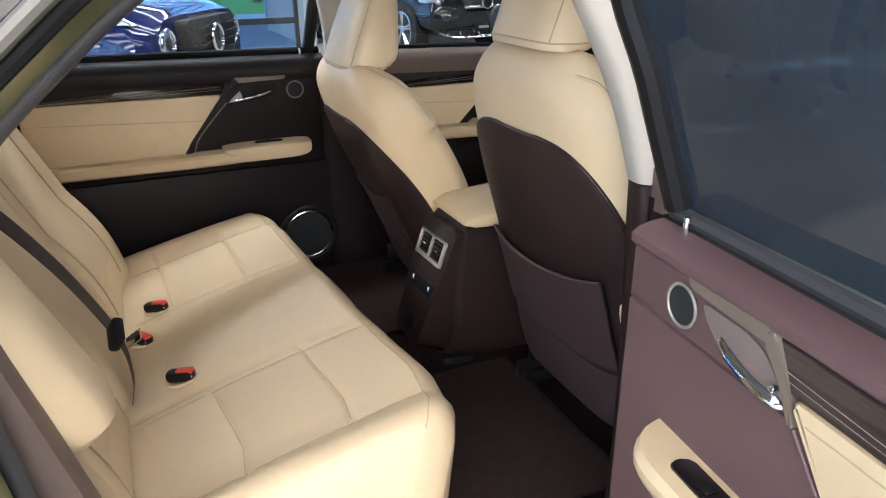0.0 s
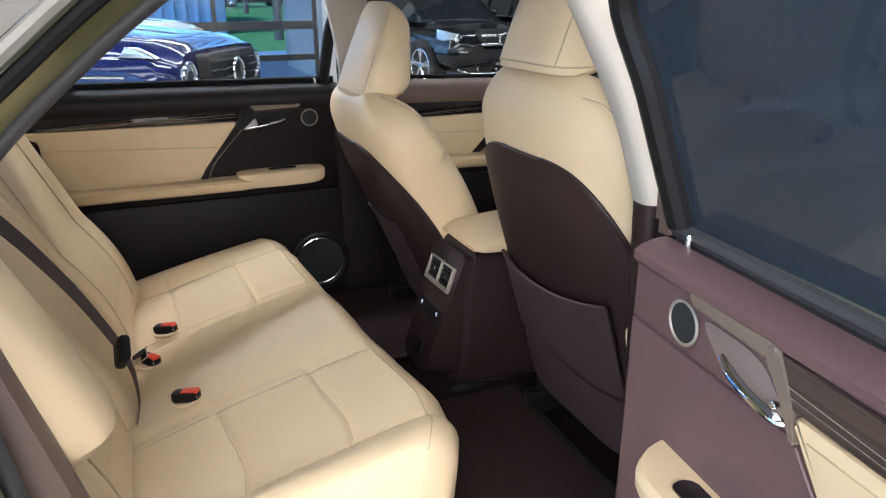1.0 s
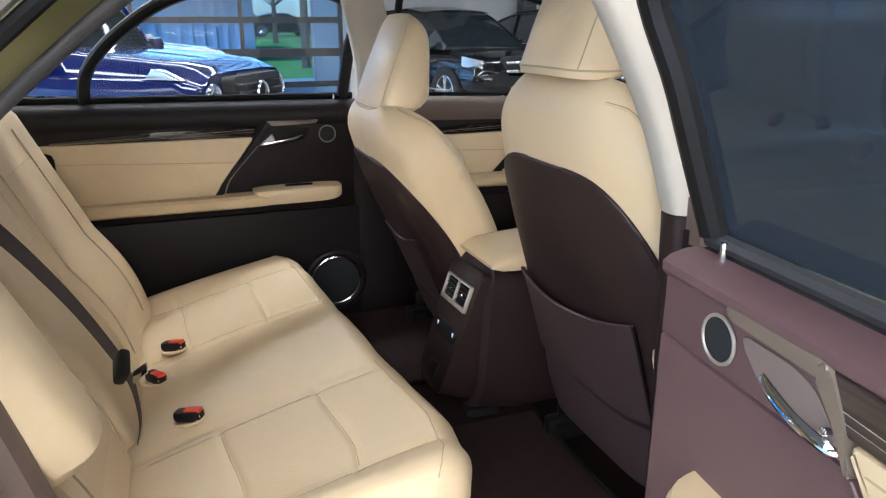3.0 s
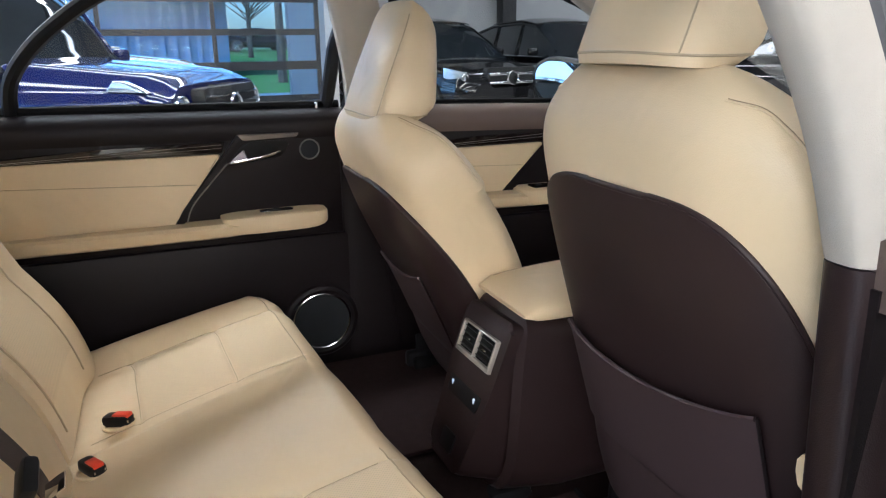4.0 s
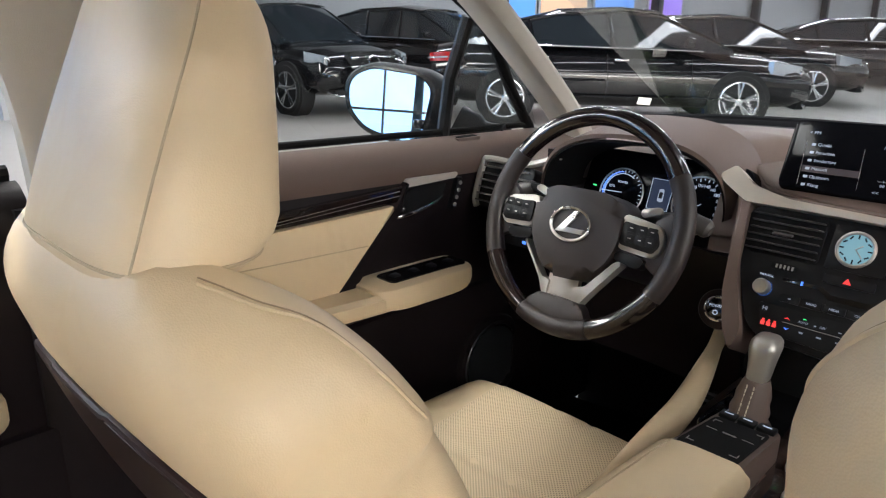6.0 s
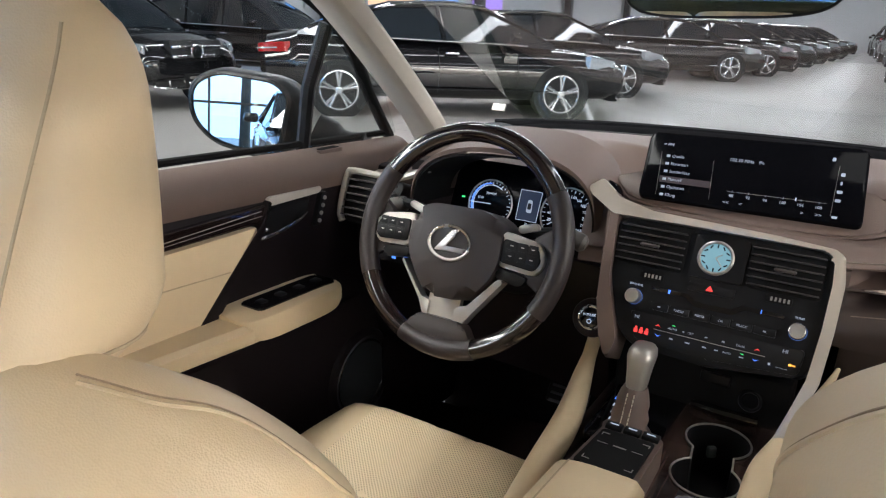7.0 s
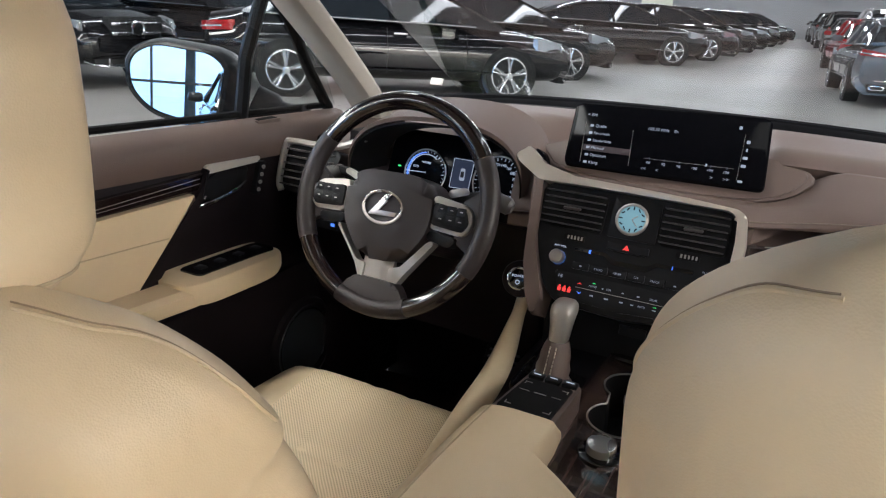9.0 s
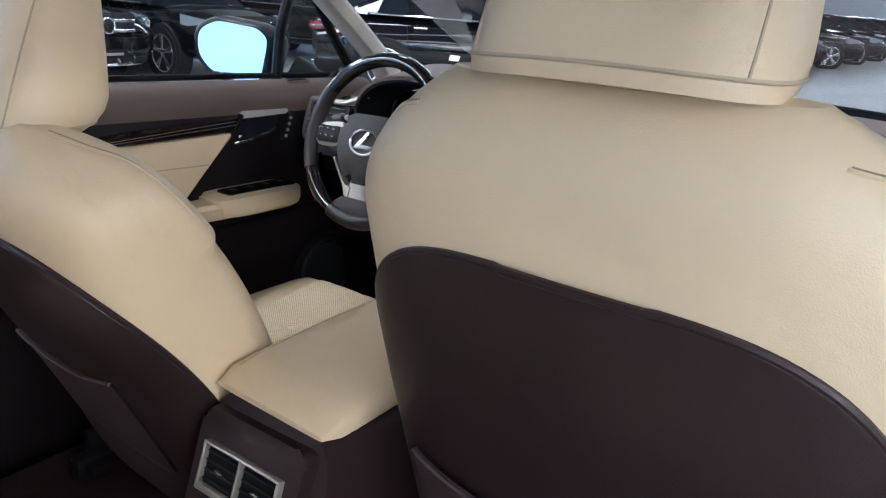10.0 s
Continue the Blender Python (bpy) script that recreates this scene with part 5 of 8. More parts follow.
marks = [(0.012 + sx * 0.028, -0.004 + sy * 0.042, 0.010, 0.001) for sx in (-1, 1) for sy in (-1, 1)]
marks += [(0.012 + sx * 0.0325, -0.004 + sy * 0.0385, 0.001, 0.008) for sx in (-1, 1) for sy in (-1, 1)] + [(0.012, 0.008, 0.018, 0.002), (-0.012, 0.008, 0.015, 0.0008), (0.036, 0.008, 0.015, 0.0008)]
for u, v, a, b in marks:
    bm = bmesh.new()
    box(bm, TPF(u, v, 0.0035), (a, b, 0.0006))
    part("pad_mark", bm, SILVER, tp)
# selector
bm = bmesh.new()
slab(bm, rounded([(-0.118, 1.27), (-0.012, 1.28), (-0.005, 1.48), (-0.12, 1.50)], 0.015), lambda u, v, w: Vector((u, v, 0.80 + w)), -0.01, 0.006, 0.002)
gate = part("selector_gate", bm, GLASSBLACK, console, "black selector surround")
for k in range(5):
    bm = bmesh.new()
    box(bm, (-0.105 + 0.004 * k, 1.40 - 0.022 * k, 0.807), (0.007, 0.008, 0.001))
    part("gear_mark", bm, LIT_BLUE if k == 0 else LIT_WHITE, gate)
for k in range(4):
    bm = bmesh.new()
    box(bm, (-0.105 + 0.028 * k, 1.462, 0.807), (0.010, 0.006, 0.001))
    part("key_mark", bm, LIT_WHITE, gate)
bm = bmesh.new()
rr = []
for t, a, b in ((0, 0.040, 0.046), (0.10, 0.028, 0.033), (0.2, 0.025, 0.030), (0.35, 0.0265, 0.031), (0.5, 0.023, 0.027), (0.65, 0.0235, 0.027), (0.85, 0.020, 0.0235), (1, 0.016, 0.019)):
    c = Vector((-0.063, 1.318 + 0.022 * t, 0.803 + 0.068 * t))
    rr.append([c + Vector((a * math.cos(q) * (1 + 0.08 * math.cos(4 * q)), b * math.sin(q), 0)) for q in [2 * math.pi * j / 24 for j in range(24)]])
rings(bm, rr)
lever = part("selector_boot", bm, DASHV, console, "brown leather selector boot with pale stitching")
bm = bmesh.new()
for sx in (-0.005, 0.005):
    for k in range(9):
        t = 0.15 + 0.8 * k / 9
        p = Vector((-0.063 + sx, 1.318 + 0.022 * t - (0.034 - 0.014 * t), 0.803 + 0.068 * t))
        tube(bm, [p, p + Vector((0, 0.002, 0.005))], 0.0011, 5)
tagged(part("stitching", bm, THREAD, lever), kind="stuff")
bm = bmesh.new()
rr = []
for t, a, b in ((0, 0.014, 0.016), (0.12, 0.0155, 0.018), (0.45, 0.0175, 0.021), (0.75, 0.0205, 0.0255), (0.88, 0.0195, 0.0245), (0.96, 0.016, 0.020), (1.0, 0.009, 0.012)):
    c = Vector((-0.063, 1.340 + 0.016 * t, 0.868 + 0.065 * t))
    rr.append([c + Vector((a * math.copysign(abs(math.cos(q)) ** 0.7, math.cos(q)), b * math.copysign(abs(math.sin(q)) ** 0.7, math.sin(q)), 0)) for q in [2 * math.pi * j / 24 for j in range(24)]])
rings(bm, rr)
part("selector_knob", bm, SILVER, console, "satin silver gear selector knob", sharp=50)
# side rails rising to the dash
for sx in (-1, 1):
    bm = bmesh.new()
    if sx < 0:
        pts = smooth_line([(-0.128, 1.02, 0.79), (-0.135, 1.15, 0.80), (-0.150, 1.30, 0.805), (-0.172, 1.42, 0.83), (-0.178, 1.48, 0.88), (-0.178, 1.50, 0.95)], 6)
        tube(bm, pts, [0.012 + 0.010 * math.sin(math.pi * min(1, i / 20)) for i in range(len(pts))], 12)
    else:
        mid = smooth_line([(0.122, 1.02, 0.795), (0.123, 1.12, 0.799), (0.125, 1.21, 0.802), (0.133, 1.31, 0.812), (0.146, 1.36, 0.834), (0.165, 1.42, 0.866), (0.180, 1.45, 0.893), (0.190, 1.475, 0.918)], 5)
        wid = smooth_line([(0.014, 0, 0), (0.015, 0, 0), (0.0165, 0, 0), (0.0235, 0, 0), (0.0185, 0, 0), (0.010, 0, 0), (0.007, 0, 0), (0.003, 0, 0)], 5)
        rings(bm, [[p + Vector((w.x * math.copysign(abs(math.cos(q)) ** 0.8, math.cos(q)), 0.5 * min(0.014, w.x) * max(0.0, -math.sin(q)), min(0.014, w.x) * math.copysign(abs(math.sin(q)) ** 0.8, math.sin(q)))) for q in [2 * math.pi * j / 20 for j in range(20)]] for p, w in zip(mid, wid)])
    part("knee_pad", bm, CREAM, console, "cream leather knee pad")
    bm = bmesh.new()
    box(bm, (sx * 0.135, 1.28, 0.62), (0.03, 0.5, 0.33), 0.012)
    part("side_panel", bm, BROWN, console)

# ---- dashboard ----
dash = thing("dashboard", "brown vinyl dashboard with silver and black centre stack", "dashboard", (0, 1.7, 0.75))


def ramp(x, a, b):
    k = max(0.0, min(1.0, (x - a) / (b - a)))
    return k * k * (3 - 2 * k)


def dash_top(u, v):
    x = -0.74 + 1.48 * u
    yb = 2.20 - 0.26 * x * x
    side = ramp(x, 0.04, 0.19)
    yf = 1.60 + 0.055 * side - 0.04 * (abs(x) / 0.7) ** 2 * (1 - side)
    hood = 0.045 * math.exp(-((x + 0.37) / 0.17) ** 4) * math.exp(-((v - 0.9) / 0.28) ** 2)
    z = 1.115 + 0.035 * math.sin(math.pi * min(1, v * 1.1)) + hood - 0.035 * v ** 4 - 0.06 * math.exp(-((x - 0.01) / 0.29) ** 6) * max(0, min(1, (v - 0.62) / 0.2))
    flat = 1.115 + 0.046 * math.sin(math.pi / 2 * min(1, v / 0.6)) - 0.020 * max(0.0, (v - 0.88) / 0.12) ** 2
    return (x, yb + (yf - yb) * v, z + (flat - z) * side - 0.02 * (abs(x) / 0.74) ** 4)


bm = bmesh.new()
sheet(bm, dash_top, 148, 60, (0, 0.02, -0.03))
part("top_pad", bm, DASHV, dash, "stitched brown vinyl dash top")
bm = bmesh.new()
tube(bm, [(x, 2.225 - 0.26 * x * x, 1.136 - 0.02 * (abs(x) / 0.74) ** 4) for x in [-0.72 + 0.06 * i for i in range(25)]], 0.013, 8)
part("windscreen_edge", bm, BAND, dash, "black lower edge of the windscreen")
for x0, x1 in ((-0.52, -0.28), (0.05, 0.30)):
    bm = bmesh.new()
    rr = []
    for i in range(9):
        x = x0 + (x1 - x0) * i / 8
        y = 2.075 - 0.26 * x * x
        z = dash_top((x + 0.74) / 1.48, (2.20 - 0.26 * x * x - y) / 0.60)[2]
        rr.append([(x, y - 0.010, z), (x, y + 0.010, z), (x, y + 0.010, z + 0.003), (x, y - 0.010, z + 0.003)])
    rings(bm, rr)
    part("demister_slot", bm, MATT, dash, "dark demister slot")


def fascia(x):
    """Section of the dash front at x, from under the top pad down to the glove box: (y, z)."""
    c, r = ramp(x, 0.17, 0.30), ramp(x, 0.175, 0.225)
    tilt = 0.11 * (min(x, 0.42) - 0.30)
    side = [(1.72, 1.128), (1.655, 1.142), (1.635, 1.140), (1.60, 1.129), (1.56, 1.115), (1.532, 1.102), (1.519, 1.088 + tilt), (1.515, 1.079 + tilt)]
    mid = [(1.72, 1.080), (1.655, 1.082), (1.635, 1.083), (1.60, 1.085), (1.56, 1.087), (1.532, 1.090), (1.505, 1.086 + tilt), (1.497, 1.079 + tilt)]
    top = [(a + (p - a) * c, b + (q - b) * c) for (a, b), (p, q) in zip(mid, side)]
    t = tilt
    low = [(1.512 + 0.012 * r, 1.074 + t), (1.508 + 0.075 * r, 1.071 + t), (1.506 + 0.110 * r, 1.062 + t), (1.504 + 0.090 * r, 1.050 + t), (1.502 + 0.002 * r, 1.049 + t),
           (1.500 + 0.004 * r, 1.044 + t), (1.500 + 0.085 * r, 1.042 + t), (1.498 + 0.085 * r, 1.028 + 1.2 * t), (1.494 + 0.012 * r, 1.022 + 1.3 * t), (1.486, 1.016 + 1.4 * t), (1.480, 1.006 + 1.4 * t), (1.476, 0.985 + t), (1.480, 0.95)]
    return top + low


FACE_X = [-0.235 + 0.97 * i / 96 for i in range(97)]
FACE = [[(x, q.x, q.y) for q in smooth_line([(y, z, 0) for y, z in fascia(x)], 4)] for x in FACE_X]
bm = bmesh.new()
sheet(bm, lambda u, v: FACE[round(u * 96)][round(v * 48)], 96, 48, (0, 0.02, -0.006))
part("fascia", bm, DASHV, dash, "brown vinyl dash front with a shelf recess")
# lower half of the same front, in the shade-darkened vinyl
bm = bmesh.new()
sheet(bm, lambda u, v: FACE[40 + round(u * 56)][48 + round(v * (len(FACE[0]) - 49))], 56, len(FACE[0]) - 49, (0, 0.02, -0.006))
part("lower_fascia", bm, DASHV_SHADE, dash, "brown vinyl pad under the dash shelf, colour darkened as in shade")


def face_line(x0, x1, k, out):
    """A line along the fascia at its k-th knot, raised by out."""
    return [Vector((x, fascia(x)[k][0] - out, fascia(x)[k][1] + out * 0.6)) for x in [x0 + (x1 - x0) * i / 24 for i in range(25)]]


for k, x0 in ((6, 0.17), (17, 0.19)):
    bm = bmesh.new()
    tube(bm, face_line(x0, 0.73, k, 0.0008), 0.0008, 5)
    part("stitching", bm, STITCH, dash, "pale stitched line")
bm = bmesh.new()
tube(bm, [p + Vector((0, -0.004, -0.001)) for p in face_line(0.200, 0.73, 12, 0.0)], [0.0012] + [0.0032] * 24, 8)
part("silver_line", bm, SILVER, dash, "satin silver edge of the dash shelf")
bm = bmesh.new()
sheet(bm, lambda u, v: (0.185 + 0.54 * u, 1.4975 - 0.05 * u - 0.012 * math.sin(math.pi * min(1, 2 * v)) + 0.07 * v, 0.985 - 0.27 * v), 12, 16, (0, 0.05, 0))
part("glove_box", bm, DASHV_SHADE, dash, "brown vinyl glove box lid")
bm = bmesh.new()
sheet(bm, lambda u, v: (-0.735 + 0.56 * u, 1.50 + 0.09 * v + 0.03 * math.sin(math.pi * u), 0.985 - 0.3 * v), 16, 10, (0, 0.05, 0))
part("knee_panel", bm, DARK, dash, "brown vinyl panel under the wheel")
bm = bmesh.new()
sheet(bm, lambda u, v: (-0.66 + 0.47 * u, 1.605 + 0.0 * v, 1.10 - 0.15 * v), 12, 10, (0, 0.05, 0))
part("driver_panel", bm, DARK, dash, "dark panel behind the wheel")

# centre stack: an inclined plane
ST = plane_frame((0.0, 1.449, 1.010), (1, 0, 0.0), (0, 0.47, 1))
SF = lambda u, v, w: ST @ Vector((u, v, w))
stack = thing("centre_stack", "black centre stack with vents, clock and radio controls", "car control panel", (0, 1.45, 0.86))
bm = bmesh.new()
slab(bm, rounded([(-0.160, 0.086), (0.150, 0.086), (0.164, 0.05), (0.160, -0.06), (0.152, -0.100), (0.013, -0.119), (-0.100, -0.114), (-0.126, -0.085), (-0.150, -0.02), (-0.165, 0.05)], 0.015), SF, -0.08, 0.0, 0.006)
part("panel", bm, BLACK, stack, "black panel")
bm = bmesh.new()
slab(bm, rounded([(-0.185, 0.125), (-0.165, 0.12), (-0.152, -0.02), (-0.118, -0.112), (-0.126, -0.15), (-0.146, -0.115), (-0.163, -0.06)], 0.012), SF, -0.08, 0.012, 0.006)
part("left_cheek", bm, DASHV, stack, "brown vinyl cheek")
bm = bmesh.new()
band = [(-0.223, 0.124), (-0.200, 0.142), (-0.166, 0.1145), (-0.1075, 0.1003), (-0.01, 0.0975), (0.08, 0.0944), (0.155, 0.0890), (0.1690, 0.0800), (0.1755, 0.0416), (0.1750, -0.026), (0.171, -0.10), (0.158, -0.15), (0.140, -0.21),
        (0.124, -0.21), (0.141, -0.15), (0.154, -0.10), (0.1590, -0.0296), (0.1598, 0.0383), (0.1560, 0.0747), (0.1440, 0.0848), (0.08, 0.0858), (-0.0728, 0.0872), (-0.1706, 0.0860), (-0.214, 0.1120)]
slab(bm, rounded(band, 0.004), SF, -0.03, 0.013, 0.004, 3)
part("silver_frame", bm, BANDM, stack, "broad satin silver band framing the stack", sharp=50)
for x0, x1 in ((-0.155, -0.045), (0.045, 0.15)):
    bm = bmesh.new()
    slab(bm, rounded([(x0, 0.079), (x1, 0.079), (x1, 0.012), (x0 + 0.004, 0.012)], 0.008), SF, -0.02, 0.003, 0.001)
    v = part("vent", bm, MATT, stack, "black centre air vent")
    for k in range(6):
        bm = bmesh.new()
        box(bm, SF((x0 + x1) / 2, 0.018 + 0.0110 * k, 0.006), (x1 - x0 - 0.006, 0.014, 0.002), 0.001, Euler((radians(-20), 0, 0)).to_matrix())
        part("slat", bm, VENTG, v)
    bm = bmesh.new()
    box(bm, SF((x0 + x1) / 2, 0.045, 0.014), (0.030, 0.010, 0.004), 0.002)
    part("vent_tab", bm, VENTG, v)
ck = thing("dash_clock", "round analogue clock with a pale blue lit face", "clock", SF(0, 0.045, 0))
bm = bmesh.new()
torus(bm, SF(0, 0.045, 0.010), ST.to_3x3() @ Vector((0, 0, 1)), 0.0245, 0.0026, 40, 8)
part("ring", bm, SILVER, ck, "chrome clock ring")
bm = bmesh.new()
disc(bm, SF(0, 0.045, 0.006), ST.to_3x3() @ Vector((0, 0, 1)), 0.0235, 0.008, 40)
part("face", bm, LIT_CLOCK, ck, "pale blue lit clock face")
for k in range(12):
    q = 2 * math.pi * k / 12
    bm = bmesh.new()
    box(bm, SF(0.0185 * math.sin(q), 0.045 + 0.0185 * math.cos(q), 0.0105), (0.0020, 0.001, 0.006), 0, ST.to_3x3() @ Euler((radians(90), 0, 0)).to_matrix() @ Euler((0, q, 0)).to_matrix())
    part("hour_mark", bm, MATT, ck)
for q, ln in ((0.9, 0.011), (2.4, 0.016)):
    bm = bmesh.new()
    tube(bm, [SF(0, 0.045, 0.0112), SF(ln * math.sin(q), 0.045 + ln * math.cos(q), 0.0112)], 0.0009, 5)
    part("pointer", bm, SILVER, ck)
# hazard, disc slot, keys
FLAT = ST.to_3x3() @ Euler((radians(90), 0, 0)).to_matrix()


def stack_mark(u, v, w, h, mat, parent, d=0.0044):
    m = bmesh.new()
    box(m, SF(u, v, d), (w, 0.0008, h), 0, FLAT)
    return part("key_mark", m, mat, parent)


def stack_text(t, u, v, size, mat, parent, d=0.0045):
    return letters(t, size, ST @ Matrix.Translation((u, v, d)), mat, parent, depth=0.0002)


bm = bmesh.new()
slab(bm, rounded([(-0.036, 0.012), (0.043, 0.012), (0.043, 0.079), (-0.036, 0.079)], 0.004), SF, -0.01, 0.003, 0.001)
part("clock_plate", bm, BLACK, stack, "black plate behind the clock")
bm = bmesh.new()
slab(bm, rounded([(-0.031, 0.004), (0.037, 0.004), (0.037, -0.010), (-0.031, -0.010)], 0.003), SF, 0, 0.005, 0.0015)
hz = part("hazard_key", bm, BLACK, stack)
bm = bmesh.new()
slab(bm, [(-0.0045, -0.006), (0.0065, -0.006), (0.001, 0.0025)], SF, 0.005, 0.0056)
part("hazard_mark", bm, LIT_RED, hz)
bm = bmesh.new()
slab(bm, rounded([(-0.084, -0.0165), (-0.030, -0.0165), (-0.014, -0.026), (0.036, -0.026), (0.052, -0.0165), (0.110, -0.0165), (0.110, -0.0225), (0.054, -0.0225), (0.039, -0.034), (-0.016, -0.034), (-0.032, -0.0225), (-0.084, -0.0225)], 0.002), SF, 0, 0.003, 0.001)
part("disc_slot", bm, GLASSBLACK, stack, "glossy disc slot")
stack_mark(-0.056, -0.020, 0.003, 0.006, LIT_BLUE, stack)
stack_mark(0.078, -0.0195, 0.0015, 0.006, LIT_BLUE, stack)
for u0, u1, t in ((-0.080, -0.052, ""), (-0.050, -0.0205, "RADIO"), (-0.0185, 0.0105, "MEDIA"), (0.0125, 0.040, "CH"), (0.042, 0.071, "TRACK"), (0.073, 0.103, "")):
    bm = bmesh.new()
    slab(bm, rounded([(u0, -0.0405), (u1, -0.0405), (u1, -0.0525), (u0, -0.0525)], 0.002), SF, 0, 0.004, 0.001)
    k = part("radio_key", bm, BLACK, stack)
    if t:
        stack_text(t, (u0 + u1) / 2, -0.0465, 0.0048, LIT_DIM, k)
    else:
        stack_mark((u0 + u1) / 2, -0.0465, 0.004, 0.002, LIT_DIM, k)
stack_text("PWR-VOL", -0.1086, -0.0191, 0.0048, LIT_WHITE, stack, 0.0006)
stack_text("TUNE", 0.1287, -0.0165, 0.0048, LIT_WHITE, stack, 0.0006)
AXIS = ST.to_3x3() @ Vector((0, 0, 1))
for u, v, nm in ((-0.1075, -0.039, "volume_knob"), (0.130, -0.036, "tune_knob")):
    bm = bmesh.new()
    disc(bm, SF(u, v, 0.010), AXIS, 0.0120, 0.018, 32, 0.003)
    k = part(nm, bm, ALUM, stack, "satin silver knob")
    bm = bmesh.new()
    torus(bm, SF(u, v, 0.0006), AXIS, 0.0122, 0.0003, 32, 6)
    part("knob_glow", bm, LIT_DIMBLUE, k)
    bm = bmesh.new()
    disc(bm, SF(u, v, 0.0202), AXIS, 0.010, 0.001, 28)
    part("knob_face", bm, SILVER, k)
# climate strip
bm = bmesh.new()
slab(bm, rounded([(-0.108, -0.060), (0.146, -0.060), (0.142, -0.098), (0.013, -0.108), (-0.092, -0.104)], 0.008), SF, 0, 0.004, 0.0015)
cl = part("climate_strip", bm, BLACK, stack, "black climate control strip")
bm = bmesh.new()
box(bm, SF(0.015, -0.0820, 0.0044), (0.162, 0.0008, 0.0008), 0, FLAT)
part("divider", bm, SILVER, cl)
for t, u, v in (("AUTO", -0.038, -0.0755), ("OFF", -0.0110, -0.0755), ("DUAL", 0.0615, -0.0755), ("AUTO", 0.045, -0.0905)):
    stack_text(t, u, v, 0.0048 if v > -0.08 else 0.0042, LIT_DIM, cl)
for t, u, v in (("HI", -0.0952, -0.069), ("HI", 0.1206, -0.068)):
    stack_text(t, u, v, 0.0080, LIT_DIM, cl)
for u in (-0.0925, -0.0840, -0.0755):
    stack_mark(u, -0.0905, 0.0055, 0.006, LIT_RED, cl)
    bm = bmesh.new()
    disc(bm, SF(u, -0.0855, 0.0044), AXIS, 0.0017, 0.0008, 12)
    part("key_mark", bm, LIT_RED, cl)
for u, v, up_, mt in ((-0.0605, -0.0753, 1, LIT_RED), (0.0848, -0.0750, 1, LIT_RED), (-0.0580, -0.0905, -1, LIT_BLUE), (0.0845, -0.0905, -1, LIT_BLUE)):
    bm = bmesh.new()
    slab(bm, [(u - 0.0042, v - 0.0016 * up_), (u, v + 0.0016 * up_), (u + 0.0042, v - 0.0016 * up_), (u, v - 0.0002 * up_)], SF, 0.004, 0.0048)
    part("arrow_mark", bm, mt, cl)
for u, v, w, h, mt in ((-0.037, -0.0700, 0.006, 0.002, LIT_GREEN), (-0.0215, -0.0755, 0.0035, 0.0035, LIT_WHITE), (0.012, -0.0755, 0.005, 0.003, LIT_WHITE), (0.037, -0.0755, 0.005, 0.004, LIT_WHITE), (-0.037, -0.0905, 0.007, 0.004, LIT_WHITE), (-0.0125, -0.0905, 0.009, 0.004, LIT_WHITE), (0.0125, -0.0905, 0.007, 0.004, LIT_WHITE), (0.030, -0.0905, 0.007, 0.003, LIT_WHITE), (0.0655, -0.0865, 0.006, 0.002, LIT_GREEN), (0.0655, -0.0915, 0.008, 0.003, LIT_WHITE), (0.1035, -0.0905, 0.004, 0.006, LIT_WHITE), (0.120, -0.0925, 0.022, 0.0008, LIT_WHITE), (0.1335, -0.0850, 0.009, 0.003, LIT_AMBER), (0.1295, -0.0850, 0.004, 0.0055, LIT_AMBER)):
    stack_mark(u, v, w * 0.75, h * 0.55, LIT_DIM if mt is LIT_WHITE else mt, cl)
for u, v in ((-0.088, -0.0018), (0.097, 0.003)):
    bm = bmesh.new()
    slab(bm, rounded([(u - 0.018, v + 0.0055), (u + 0.018, v + 0.0055), (u + 0.018, v - 0.0055), (u - 0.018, v - 0.0055)], 0.002), SF, 0, 0.0035, 0.001)
    w = part("vent_wheel", bm, MATT, stack)
    for k in range(5):
        stack_mark(u - 0.010 + 0.0058 * k, v, 0.0028, 0.006, SILVER, w, 0.0038)
# lower bay
bm = bmesh.new()
box(bm, (0.005, 1.50, 0.84), (0.27, 0.10, 0.09), 0.01)
part("storage_bay", bm, MATT, stack, "dark storage bay")
bm = bmesh.new()
torus(bm, (0.085, 1.445, 0.845), (0, -1, 0.2), 0.015, 0.003, 24, 6)
part("power_socket", bm, BLACK, stack)
bm = bmesh.new()
box(bm, (0.03, 1.447, 0.865), (0.045, 0.006, 0.018), 0.002)
part("usb_port", bm, BLACK, stack)
# start button
bt = thing("start_button", "round black start button with a chrome ring", "button", (-0.182, 1.452, 0.912))
bm = bmesh.new()
torus(bm, (-0.182, 1.452, 0.912), (0.25, -1, 0.35), 0.0195, 0.0028, 36, 8)
part("ring", bm, CHROME, bt)
bm = bmesh.new()
disc(bm, (-0.182, 1.455, 0.911), (0.25, -1, 0.35), 0.018, 0.010, 32, 0.002)
part("cap", bm, GLASSBLACK, bt)
bm = bmesh.new()
disc(bm, (-0.182, 1.462, 0.908), (0.25, -1, 0.35), 0.034, 0.012, 32, 0.004)
part("bezel", bm, BROWN, bt)
BT = plane_frame((-0.1832, 1.4485, 0.9135), (0.96, 0.27, 0), (0, 0.32, 0.94))
letters("POWER", 0.0062, BT @ Matrix.Translation((0, 0.004, 0.002)), LIT_WHITE, bt)
bm = bmesh.new()
torus(bm, BT @ Vector((0, -0.007, 0.002)), BT.to_3x3() @ Vector((0, 0, 1)), 0.0035, 0.0006, 20, 5)
part("symbol", bm, LIT_WHITE, bt)

